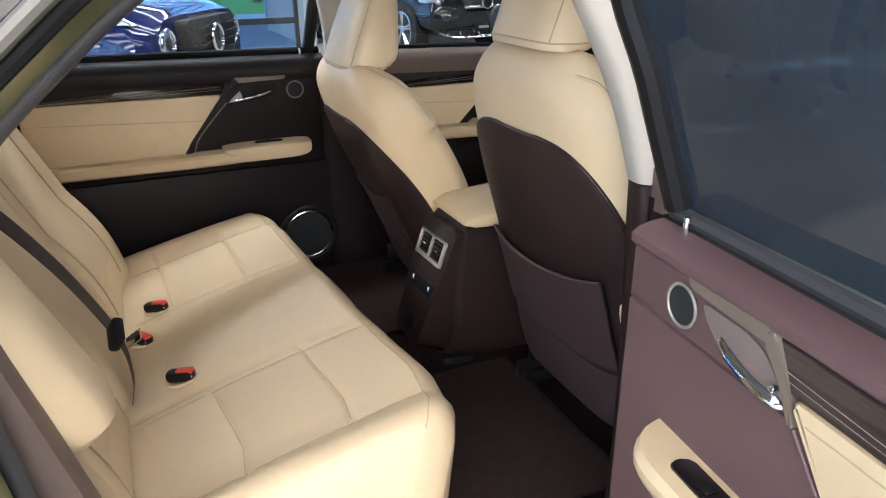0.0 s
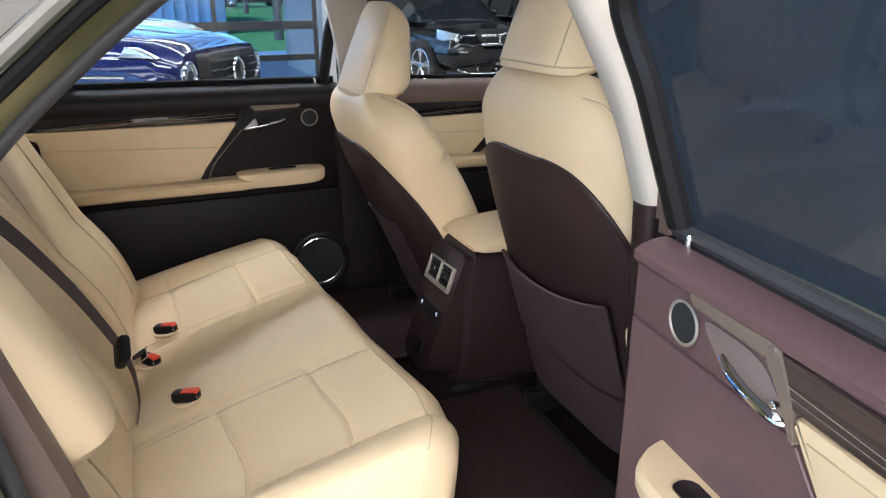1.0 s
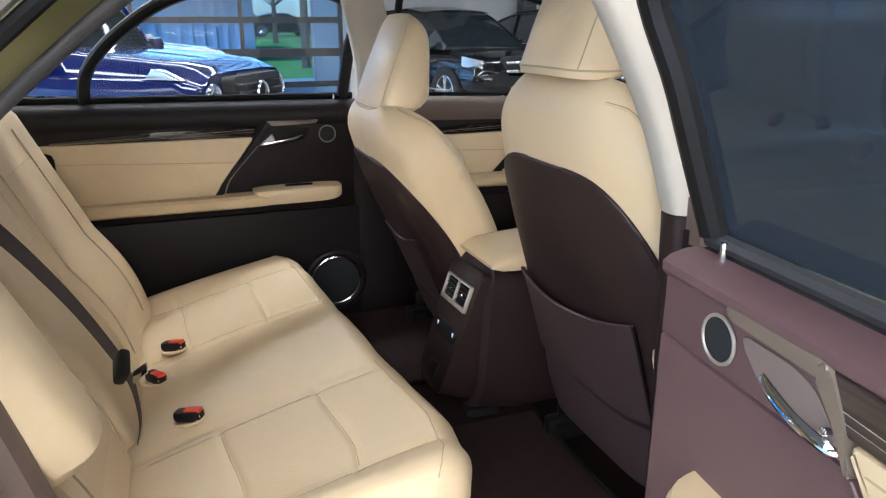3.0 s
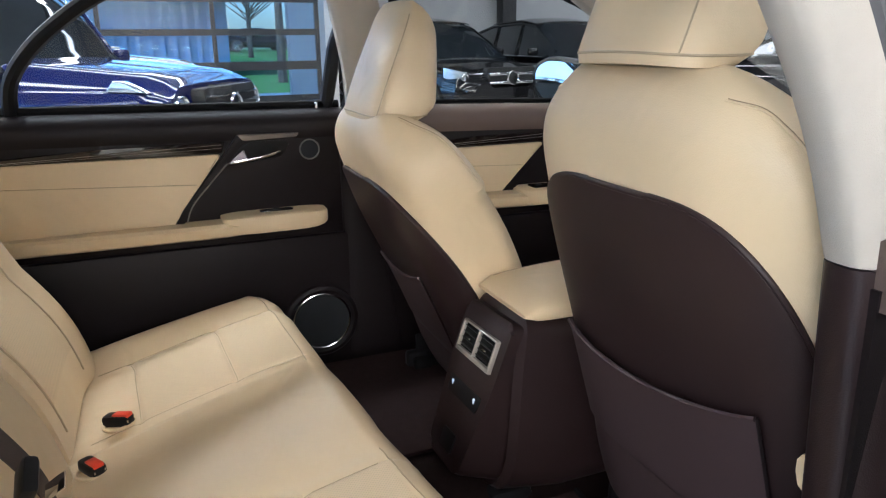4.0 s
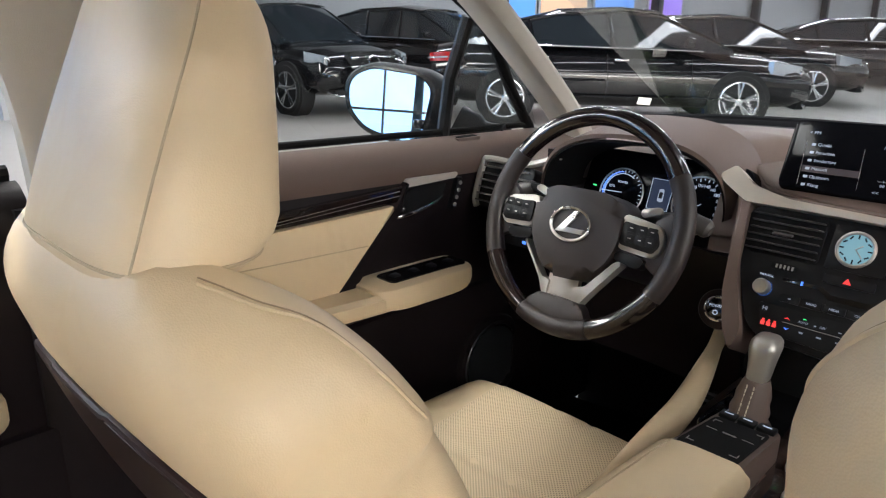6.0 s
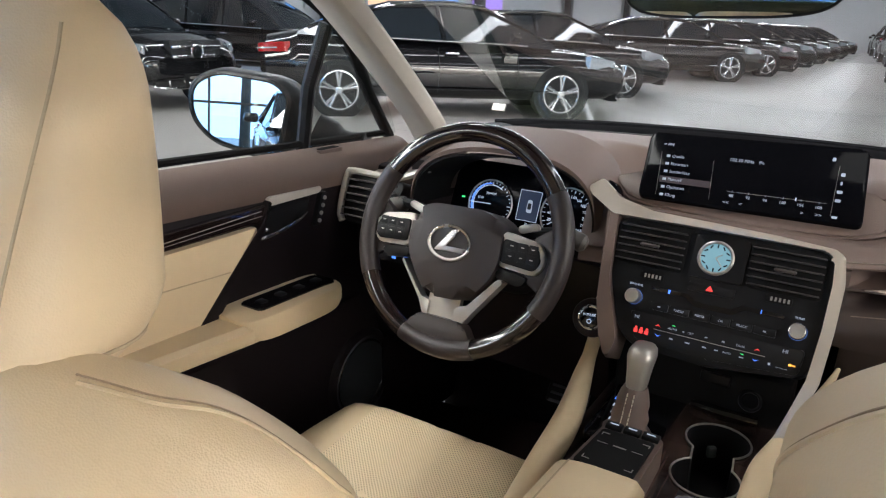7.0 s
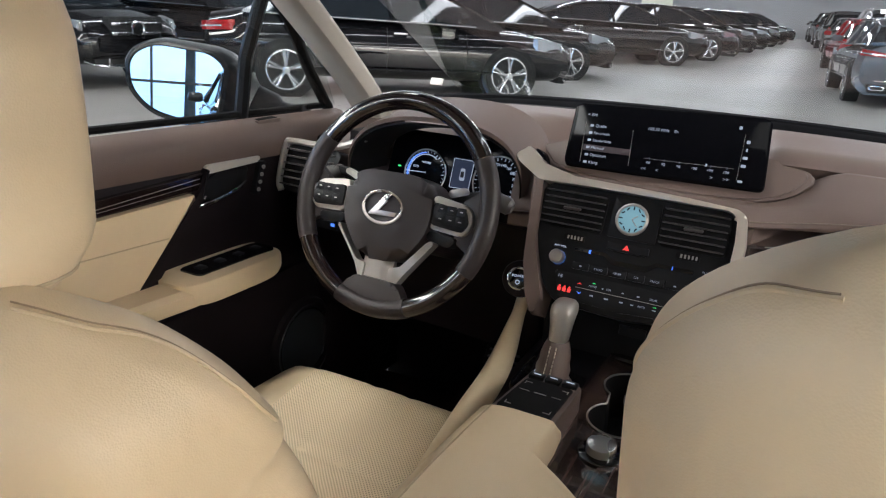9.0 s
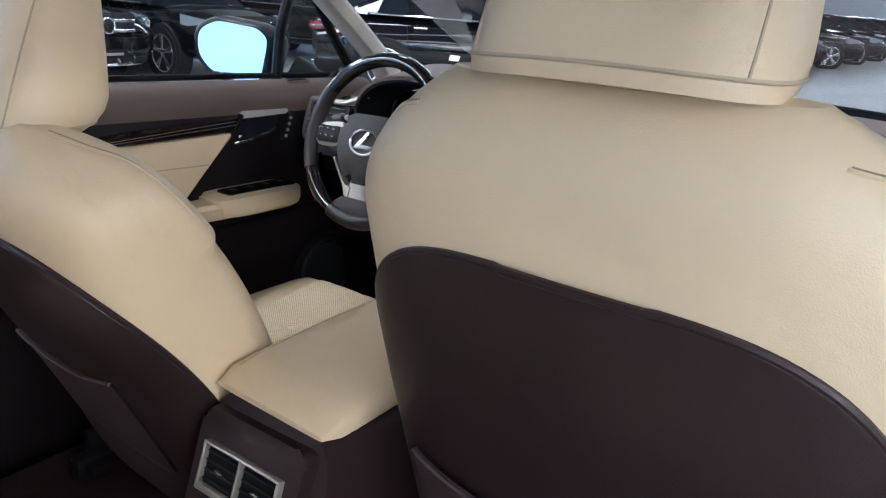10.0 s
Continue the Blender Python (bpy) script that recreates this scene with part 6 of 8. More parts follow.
# ---- screen ----
SC = plane_frame((0.006, 1.617, 1.153), (1, 0, 0.012), (0, 0.75, 1))
CF = lambda u, v, w: SC @ Vector((u, v, w))
scr = thing("display", "wide black navigation display showing a radio menu", "screen", CF(0, -0.06, 0))
bm = bmesh.new()
slab(bm, rounded([(-0.180, 0.068), (0.163, 0.074), (0.173, -0.060), (-0.1715, -0.060)], 0.012), CF, -0.02, 0.0, 0.004)
part("glass", bm, SCREENB, scr, "glossy black display glass")
bm = bmesh.new()
shelf = [(-0.232, -0.027), (-0.184, -0.007), (-0.12, 0.02), (0.10, 0.03), (0.179, 0.0), (0.226, -0.009), (0.243, -0.019), (0.234, -0.038), (0.208, -0.060), (0.153, -0.0765), (0.065, -0.0805), (-0.029, -0.079), (-0.135, -0.0715), (-0.214, -0.054)]
curve = [(q.x, q.y) for q in smooth_line([(a, b, 0) for a, b in shelf[-1:] + shelf + shelf[:1]], 5)]
slab(bm, curve[5:-6], CF, -0.09, -0.012, 0.006, 4)
slab(bm, [(0.955 * a, 0.95 * b - 0.0005) for a, b in curve[5:-6]], CF, -0.02, -0.0095, 0.0022, 2)
part("surround", bm, DASHV, scr, "brown vinyl shelf round the display")
for u0, v0, u1, v1 in ((-0.0624, 0.024, -0.054, -0.048), (-0.030, -0.0290, 0.119, -0.0272), (0.1255, 0.040, 0.1277, -0.048), (-0.152, 0.030, -0.142, -0.052)):
    bm = bmesh.new()
    tube(bm, [CF(u0, v0, 0.0004), CF(u1, v1, 0.0004)], 0.0003, 4)
    part("screen_line", bm, SILVER, scr)


def screen_text(t, u, v, size, left=True):
    o = letters(t, size, SC @ Matrix.Translation((u, v, 0.0006)), LIT_DIM, scr, depth=0.0001)
    if left:
        o.matrix_world = SC @ Matrix.Translation((u + o.dimensions.x / 2, v, 0.0006))


FLAT = SC.to_3x3() @ Euler((radians(90), 0, 0)).to_matrix()
for i, t in enumerate(("Quelle", "Favoriten", "Senderliste", "Manuell", "Optionen", "Klang")):
    screen_text(t, -0.1325 + 0.0013 * i, 0.0238 - 0.0149 * i, 0.0078)
    bm = bmesh.new()
    box(bm, CF(-0.139 + 0.0013 * i, 0.0238 - 0.0149 * i, 0.0005), (0.006, 0.0005, 0.0045), 0, FLAT)
    part("menu_icon", bm, LIT_DIM, scr)
bm = bmesh.new()
slab(bm, [(-0.143, -0.0275), (-0.056, -0.0275), (-0.057, -0.0155), (-0.145, -0.0155)], CF, 0.0, 0.0003)
part("menu_highlight", bm, material("dim_highlight", (0.035, 0.025, 0.03), 0.4), scr)
screen_text("< FM", -0.152, 0.0457, 0.0085)
screen_text("102.30 MHz", -0.0186, 0.0297, 0.0078, False)
screen_text("ffn", 0.0125, 0.0297, 0.0078, False)
for i, t in enumerate(("88", "92", "96", "100", "104", "108")):
    screen_text(t, -0.0211 + 0.026 * i, -0.0362, 0.0068, False)
    bm = bmesh.new()
    box(bm, CF(-0.0211 + 0.026 * i, -0.0282, 0.0005), (0.0006, 0.0005, 0.004), 0, FLAT)
    part("scale_mark", bm, LIT_DIM, scr)
bm = bmesh.new()
box(bm, CF(0.075, -0.0268, 0.0006), (0.002, 0.0005, 0.005), 0, FLAT)
part("scale_pointer", bm, LIT_WHITE, scr)
for t, u in (("<<", -0.0268), ("<", -0.0035), (">", 0.0879), (">>", 0.111)):
    screen_text(t, u, -0.0492, 0.0085, False)
for u, v, w, h in ((0.1327, 0.0253, 0.006, 0.006), (0.133, 0.0101, 0.003, 0.006), (0.133, -0.005, 0.008, 0.005), (0.133, -0.0201, 0.008, 0.005), (0.1333, -0.0488, 0.008, 0.004), (0.1157, 0.0507, 0.005, 0.006)):
    bm = bmesh.new()
    slab(bm, rounded([(u - w / 2, v - h / 2), (u + w / 2, v - h / 2), (u + w / 2, v + h / 2), (u - w / 2, v + h / 2)], 0.0016), CF, 0.0, 0.0005)
    part("screen_icon", bm, LIT_DIM, scr)

# ---- instruments ----
inst = thing("instrument_cluster", "dark instrument cluster with two blue-lit dials", "instrument cluster", (-0.35, 1.56, 0.98))
IN = plane_frame((-0.345, 1.555, 1.085), (1, 0, 0.0), (0, 0.30, 1))
IF = lambda u, v, w: IN @ Vector((u, v, w))
bm = bmesh.new()
slab(bm, rounded([(-0.17, 0.045), (0.15, 0.045), (0.17, -0.105), (-0.18, -0.105)], 0.03), IF, -0.03, 0.0, 0.004)
part("face_plate", bm, SCREENB, inst, "black instrument face")
bm = bmesh.new()
rr = []
for k in range(33):
    q = math.pi * k / 32
    rr.append([(-0.36 - (0.20 if q < 1.5708 else 0.155) * math.copysign(abs(math.cos(q)) ** 0.8, math.cos(q)), 1.455 + (0.03 if q > 1.5708 else 0.0) * abs(math.cos(q)) + 0.11 * a, 1.05 + 0.118 * math.sin(q) ** 0.8 + b) for a, b in ((0, 0), (0, 0.008), (1.3, 0.03), (1.3, 0.0))])
rings(bm, rr)
part("hood", bm, DASHV, inst, "brown vinyl instrument hood")
bm = bmesh.new()
rr = []
for k in range(33):
    q = math.pi * k / 32
    rr.append([(-0.36 - ((0.196 if q < 1.5708 else 0.151) - 0.02 * a) * math.copysign(abs(math.cos(q)) ** 0.8, math.cos(q)), 1.458 + (0.03 if q > 1.5708 else 0.0) * abs(math.cos(q)) + 0.11 * a, 1.05 + (0.114 - 0.02 * a) * math.sin(q) ** 0.8 + b) for a, b in ((0, -0.003), (0, 0.001), (0.95, 0.001), (0.95, -0.003))])
rings(bm, rr)
part("hood_lining", bm, MATT, inst, "black lining under the hood")
NORM = IN.to_3x3() @ Vector((0, 0, 1))


def dial_line(u, v, r0, r1, a, t, mat, parent, name, d=0.004):
    q = radians(a)
    m = bmesh.new()
    tube(m, [IF(u + r0 * math.sin(q), v + r0 * math.cos(q), d), IF(u + r1 * math.sin(q), v + r1 * math.cos(q), d)], t, 4)
    return part(name, m, mat, parent)


# power meter
PU, PV, PR = -0.0893, -0.036, 0.046
bm = bmesh.new()
torus(bm, IF(PU, PV, 0.003), NORM, PR, 0.0015, 56, 6)
d = part("dial_ring", bm, ALUM, inst, "silver dial ring")
for k in range(31):
    a = -150 + 10 * k
    dial_line(PU, PV, PR - 0.003, PR - (0.009 if k % 3 == 0 else 0.006), a, 0.0006, LIT_WHITE, d, "dial_mark")
bm = bmesh.new()
tube(bm, [IF(PU + 0.036 * math.sin(radians(a)), PV + 0.036 * math.cos(radians(a)), 0.0035) for a in range(-125, 41, 8)], 0.0007, 5)
part("dial_arc", bm, LIT_WHITE, d)
bm = bmesh.new()
tube(bm, [IF(PU + 0.0395 * math.sin(radians(a)), PV + 0.0395 * math.cos(radians(a)), 0.0035) for a in range(-125, 1, 8)], [0.0008 + 0.0012 * (1 - i / 16) for i in range(16)], 5)
part("blue_arc", bm, LIT_BLUE, d, "blue lit arc")
dial_line(PU, PV, -0.002, 0.043, -92, 0.0008, LIT_WHITE, d, "needle", 0.005)
for t, u, v in (("POWER", -0.0897, -0.0165), ("ECO", -0.1114, -0.0265), ("CHARGE", -0.1120, -0.0575)):
    letters(t, 0.0062, IN @ Matrix.Translation((u, v, 0.004)), LIT_WHITE, d, depth=0.0002)
# speedometer
SU, SV_, SR = 0.0681, -0.033, 0.051
bm = bmesh.new()
torus(bm, IF(SU, SV_, 0.003), NORM, SR, 0.0015, 56, 6)
d = part("dial_ring", bm, ALUM, inst, "silver dial ring")
for k in range(27):
    a = -130 + 10 * k
    dial_line(SU, SV_, SR - 0.003, SR - (0.009 if k % 2 == 0 else 0.006), a, 0.0006, LIT_WHITE, d, "dial_mark")
for k in range(14):
    a = radians(-130 + 20 * k)
    t = str(20 * k)
    if k:
        letters(t, 0.0078 if k % 2 == 1 else 0.0066, IN @ Matrix.Translation((SU + 0.035 * math.sin(a), SV_ + 0.035 * math.cos(a), 0.004)), LIT_WHITE, d, depth=0.0002)
dial_line(SU, SV_, -0.004, 0.040, -122, 0.0008, LIT_WHITE, d, "needle", 0.005)
# information window
for a, b in (((-0.0295, 0.001), (0.0135, 0.001)), ((0.0135, 0.001), (0.011, -0.0555)), ((0.011, -0.0555), (-0.0303, -0.0555)), ((-0.0303, -0.0555), (-0.0295, 0.001))):
    bm = bmesh.new()
    tube(bm, [IF(*a, 0.004), IF(*b, 0.004)], 0.0005, 4)
    part("info_frame", bm, LIT_WHITE, inst)
bm = bmesh.new()
slab(bm, [(-0.029, 0.0005), (0.013, 0.0005), (0.0105, -0.055), (-0.030, -0.055)], IF, 0.0, 0.001)
part("info_window", bm, LIT_NAVY, inst, "dark blue lit information window")
bm = bmesh.new()
slab(bm, rounded([(-0.0125, -0.016), (-0.0035, -0.016), (-0.0025, -0.040), (-0.0135, -0.040)], 0.004), IF, 0.001, 0.0025)
sy_ = part("info_symbol", bm, LIT_DIM, inst)
bm = bmesh.new()
slab(bm, rounded([(-0.0115, -0.022), (-0.0045, -0.022), (-0.0045, -0.034), (-0.0115, -0.034)], 0.002), IF, 0.0025, 0.003)
part("symbol_glass", bm, BLACK, sy_)
letters("P", 0.009, IN @ Matrix.Translation((-0.0084, -0.0625, 0.004)), LIT_WHITE, inst, depth=0.0002)
bm = bmesh.new()
box(bm, IF(-0.149, -0.031, 0.004), (0.007, 0.001, 0.0025))
part("warning_lamp", bm, LIT_GREEN, inst)

# side vent by the door
sv = thing("side_vent", "black side air vent in a silver frame", "air vent", (-0.66, 1.47, 0.97))
SV = plane_frame((-0.655, 1.462, 1.035), (1, -0.1, 0.0), (0, 0.35, 1))
VF = lambda u, v, w: SV @ Vector((u, v, w))
bm = bmesh.new()
slab(bm, rounded([(-0.075, 0.048), (0.07, 0.05), (0.05, -0.05), (-0.07, -0.05)], 0.014), VF, -0.08, 0.0, 0.005)
part("housing", bm, BLACK, sv)
bm = bmesh.new()
tube(bm, smooth_line([VF(0.12, 0.085, 0.0), VF(0.05, 0.056, 0.006), VF(-0.06, 0.052, 0.006), VF(-0.078, 0.04, 0.006), VF(-0.076, -0.03, 0.006), VF(-0.066, -0.052, 0.004)], 6), 0.007, 8)
part("frame", bm, SILVER, sv, "satin silver vent frame")
for k in range(6):
    bm = bmesh.new()
    box(bm, VF(-0.005, -0.036 + 0.0145 * k, 0.004), (0.12, 0.014, 0.003), 0.001, Euler((radians(-20), 0, 0)).to_matrix())
    part("slat", bm, VENTG, sv)
bm = bmesh.new()
box(bm, (-0.60, 1.51, 0.935), (0.20, 0.06, 0.06), 0.015)
lp = part("switch_panel", bm, BLACK, sv, "black switch panel with small lit keys")
for u, v in ((-0.63, 0.945), (-0.60, 0.945), (-0.615, 0.922), (-0.585, 0.925)):
    bm = bmesh.new()
    box(bm, (u, 1.4795, v), (0.009, 0.001, 0.006))
    part("key_mark", bm, LIT_BLUE, lp)

# ---- steering wheel ----
WC = Vector((-0.366, 1.300, 1.048))
WL = plane_frame(WC, (1, 0, 0), (0, 0.36, 1))
WF = lambda u, v, w: WL @ Vector((u, v, w))
wheel = thing("steering_wheel", "brown leather and dark wood steering wheel with silver spokes", "steering wheel", WC)


def rim(a0, a1, r, t, n):
    return [WF(0.006 + r * math.sin(radians(a0 + (a1 - a0) * i / n)), 0.005 + r * math.cos(radians(a0 + (a1 - a0) * i / n)), 0) for i in range(n + 1)]


for a0, a1, mt, nm, lb in ((-57, 57, WOOD, "wood_rim", "glossy dark wood rim section"), (57, 119, BROWN, "leather_rim", "brown leather rim section"), (119, 158, WOOD, "wood_rim", "glossy dark wood rim section"), (158, 202, BROWN, "leather_rim", "brown leather rim section"), (202, 241, WOOD, "wood_rim", "glossy dark wood rim section"), (241, 303, BROWN, "leather_rim", "brown leather rim section")):
    bm = bmesh.new()
    tube(bm, rim(a0, a1, 0.1745, 0, 22), 0.0165 if mt is BROWN else 0.0158, 14)
    part(nm, bm, WHEELV if mt is BROWN else mt, wheel, lb)
bm = bmesh.new()
hub = rounded([(-0.080, 0.036), (-0.05, 0.056), (0.05, 0.058), (0.083, 0.040), (0.087, -0.015), (0.078, -0.045), (0.045, -0.088), (-0.025, -0.092), (-0.048, -0.070), (-0.080, -0.025)], 0.025)
slab(bm, hub, WF, -0.06, 0.012, 0.02, 4)
part("hub", bm, WHEELV, wheel, "brown vinyl airbag cover", sharp=60)
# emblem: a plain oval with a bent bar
bm = bmesh.new()
tube(bm, [WF(-0.003 + 0.037 * math.cos(q), -0.003 + 0.0265 * math.sin(q), 0.0145) for q in [2 * math.pi * j / 40 for j in range(40)]], 0.0026, 8, closed=True)
part("emblem_ring", bm, ALUM, wheel, "satin silver oval emblem")
bm = bmesh.new()
slab(bm, [(0.000, 0.019), (0.014, 0.021), (-0.010, -0.010), (0.027, -0.008), (0.023, -0.016), (-0.028, -0.018)], WF, 0.010, 0.0165, 0.001)
part("emblem_bar", bm, ALUM, wheel)
for sx in (-1, 1):
    bm = bmesh.new()
    slab(bm, rounded([(sx * 0.080, 0.034), (sx * 0.148, 0.024), (sx * 0.159, -0.002), (sx * 0.147, -0.026), (sx * 0.080, -0.022)], 0.012), WF, -0.02, 0.004, 0.004)
    sp = part("spoke", bm, SILVER, wheel, "satin silver switch spoke")
    bm = bmesh.new()
    slab(bm, rounded([(sx * 0.086, 0.022), (sx * 0.144, 0.016), (sx * 0.152, -0.004), (sx * 0.143, -0.019), (sx * 0.086, -0.015)], 0.006), WF, 0.002, 0.008, 0.002)
    part("switch_pad", bm, BLACK, sp, "black switch pad")
    for du in (0.102, 0.120, 0.137):
        for dv in (0.013, -0.003):
            bm = bmesh.new()
            box(bm, WF(sx * du, dv + 0.000, 0.0075), (0.015, 0.002, 0.013), 0.0008, WL.to_3x3() @ Euler((radians(90), 0, 0)).to_matrix())
            part("switch_key", bm, BLACK, sp)
            bm = bmesh.new()
            box(bm, WF(sx * du, dv, 0.0087), (0.005, 0.0005, 0.0015), 0, WL.to_3x3() @ Euler((radians(90), 0, 0)).to_matrix())
            part("key_mark", bm, SILVER, sp)
    bm = bmesh.new()
    slab(bm, rounded([(sx * 0.083, -0.024), (sx * 0.135, -0.030), (sx * 0.125, -0.047), (sx * 0.08, -0.04)], 0.006), WF, -0.02, 0.002, 0.003)
    part("lower_pad", bm, BLACK, sp)
    bm = bmesh.new()
    if sx > 0:
        arm = [(0.090, -0.041), (0.082, -0.047), (0.044, -0.094), (0.024, -0.100), (0.024, -0.130), (0.038, -0.130), (0.054, -0.105), (0.096, -0.046)]
    else:
        arm = [(-0.0895, -0.042), (-0.086, -0.0475), (-0.041, -0.0975), (-0.024, -0.100), (-0.024, -0.130), (-0.029, -0.130), (-0.045, -0.101), (-0.0925, -0.046)]
    slab(bm, rounded(arm, 0.003), WF, -0.02, 0.000, 0.002)
    part("lower_spoke", bm, SILVER, wheel, "satin silver lower spoke")
bm = bmesh.new()
sheet(bm, lambda u, v: WF((-0.028 + 0.058 * u), -0.088 - 0.044 * v, -0.004 - 0.005 * math.sin(math.pi * u)), 10, 8, WL.to_3x3() @ Vector((0, 0, -0.01)))
part("lower_spoke_plate", bm, SILVER, wheel, "hollowed satin silver plate")
bm = bmesh.new()
slab(bm, rounded([(-0.040, -0.122), (0.048, -0.122), (0.070, -0.154), (0.054, -0.176), (-0.044, -0.176), (-0.060, -0.154)], 0.012), WF, -0.016, 0.008, 0.007)
part("lower_pad_leather", bm, WHEELV, wheel, "brown leather at the foot of the wheel")
for sx in (-1, 1):
    bm = bmesh.new()
    slab(bm, rounded([(sx * 0.125, 0.026), (sx * 0.172, 0.062), (sx * 0.180, 0.0), (sx * 0.168, -0.058), (sx * 0.125, -0.034)], 0.010), WF, -0.018, -0.004, 0.005)
    part("rim_web", bm, WHEELV, wheel)
    for k in range(7):
        bm = bmesh.new()
        q = radians(105 + 3.4 * k)
        tube(bm, [WF(sx * 0.1625 * math.sin(q), 0.1625 * math.cos(q), 0.010), WF(sx * 0.1600 * math.sin(q + 0.03), 0.1600 * math.cos(q + 0.03), 0.008)], 0.0008, 4)
        part("stitch", bm, POCKETV, wheel)
col = thing("steering_column", "dark plastic steering column with stalks", "steering column", (-0.366, 1.4, 0.98))
bm = bmesh.new()
tube(bm, [WF(0, -0.01, -0.05), WF(0, -0.02, -0.28)], 0.055, 16)
part("shroud", bm, DARK, col)
for sx in (-1, 1):
    bm = bmesh.new()
    tube(bm, smooth_line([WF(sx * 0.04, 0.02, -0.075), WF(sx * 0.12, 0.045, -0.07), WF(sx * 0.165, 0.05, -0.065)], 5), 0.0095, 10)
    stalk = part("stalk", bm, BLACK, col, "black control stalk")
    bm = bmesh.new()
    tube(bm, [WF(sx * 0.150, 0.05, -0.066), WF(sx * 0.156, 0.047, -0.068), WF(sx * 0.182, 0.040, -0.072), WF(sx * 0.188, 0.038, -0.073)], [0.010, 0.0145, 0.0145, 0.009], 14)
    part("stalk_end", bm, VENTG, stalk, "dark grey stalk end")
    bm = bmesh.new()
    slab(bm, rounded([(sx * 0.085, 0.046), (sx * 0.118, 0.056), (sx * 0.124, 0.046), (sx * 0.09, 0.034)], 0.006), WF, -0.04, -0.034, 0.002)
    part("paddle", bm, SILVER, col, "silver shift paddle")

for sx in (-1, 1):
    bm = bmesh.new()
    box(bm, (sx * 0.735, 1.80, 0.72), (0.03, 0.42, 0.72), 0.01)
    part("kick_panel", bm, DARK, dash, "dark side kick panel")

# ---- mirrors, pedals, tag ----
rm = thing("inside_mirror", "frameless rear view mirror reflecting the cream seats", "mirror", (-0.01, 1.34, 1.47))
RMF = plane_frame((-0.008, 1.30, 1.438), (0.9967, 0.0815, 0.03), (0, -0.074, 1))
bm = bmesh.new()
oval = [(0.124 * math.copysign(abs(math.cos(q)) ** 0.55, math.cos(q)), 0.040 * math.copysign(abs(math.sin(q)) ** 0.6, math.sin(q))) for q in [2 * math.pi * j / 40 for j in range(40)]]
slab(bm, oval, lambda u, v, w: RMF @ Vector((u, v, w)), -0.03, 0.0, 0.004)
part("housing", bm, BLACK, rm)
bm = bmesh.new()
slab(bm, [(u * 0.965, v * 0.92) for u, v in oval], lambda u, v, w: RMF @ Vector((u, v, w)), 0.0, 0.0015)
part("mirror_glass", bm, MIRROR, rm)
bm = bmesh.new()
tube(bm, [(-0.008, 1.33, 1.44), (-0.008, 1.38, 1.52)], 0.012, 10)
part("stem", bm, BLACK, rm)

om = thing("door_mirror", "dark door mirror with bright reflecting glass", "mirror", (-0.86, 1.55, 1.1))
OMF = plane_frame((-0.985, 1.44, 1.176), (0.95, 0.31, -0.08), (0.02, 0.08, 1))
pear = rounded([(-0.115, 0.045), (-0.06, 0.078), (0.07, 0.075), (0.105, 0.05), (0.09, -0.06), (0.05, -0.078), (-0.06, -0.062), (-0.11, -0.02)], 0.05, 6)
bm = bmesh.new()
rr = []
for w, k in ((0.010, 0.98), (0.014, 1.03), (0.012, 1.10), (0.0, 1.17), (-0.03, 1.21), (-0.07, 1.13), (-0.11, 0.88), (-0.135, 0.45)):
    rr.append([OMF @ Vector((u * k, v * k, w)) for u, v in pear])
rings(bm, rr)
part("housing", bm, MIRRORB, om, "black mirror housing")
bm = bmesh.new()
slab(bm, [(u * 0.985 + 0.001, v * 0.97 + 0.002) for u, v in pear], lambda u, v, w: OMF @ Vector((u, v, w)), 0.010, 0.0145)
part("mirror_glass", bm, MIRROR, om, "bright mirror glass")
bm = bmesh.new()
tube(bm, smooth_line([(-0.90, 1.56, 1.13), (-0.84, 1.60, 1.10), (-0.79, 1.62, 1.10)], 5), [0.05] * 4 + [0.04] * 7, 12)
part("arm", bm, BLACK, om)
bm = bmesh.new()
tube(bm, [(-0.80, 1.42, 1.125), (-0.785, 1.425, 1.25), (-0.745, 1.435, 1.37)], 0.014, 8)
setting("window_divider", bm, BLACK, "black divider bar of the driver window", "window bar")
glass("quarter_glass", [(-0.80, 1.43, 1.125), (-0.79, 1.72, 1.13), (-0.75, 1.60, 1.28), (-0.745, 1.44, 1.37)], CLEAR, "small fixed quarter window")

for x, w in ((-0.33, 0.10), (-0.22, 0.05)):
    p = thing("pedal", "black rubber covered pedal", "pedal", (x, 1.83, 0.5))
    bm = bmesh.new()
    box(bm, (x, 1.80, 0.56), (w, 0.02, 0.07), 0.006, Euler((radians(-35), 0, 0)).to_matrix())
    part("pad", bm, BLACK, p)
    for k in range(4):
        bm = bmesh.new()
        box(bm, (x, 1.787 + 0.011 * (k - 1.5) * 0.9, 0.563 + 0.015 * (k - 1.5)), (w * 0.8, 0.006, 0.005), 0.001)
        part("rib", bm, RUBBER, p)
st = thing("windscreen_sticker", "small white paper sticker on the dash edge", "sticker", (-0.60, 1.95, 1.17))
bm = bmesh.new()
box(bm, (-0.665, 2.0, 1.175), (0.035, 0.004, 0.018), 0.0, Euler((radians(-30), 0, 0)).to_matrix())
part("paper", bm, material("white_paper", (0.8, 0.78, 0.7), 0.7), st)
sp = thing("dash_speaker", "round dark speaker grille at the end of the dash", "speaker", (-0.60, 1.86, 1.13))
bm = bmesh.new()
disc(bm, (-0.60, 1.86, 1.145), (0, -0.1, 1), 0.045, 0.006, 32, 0.002)
part("grille", bm, MESH, sp)

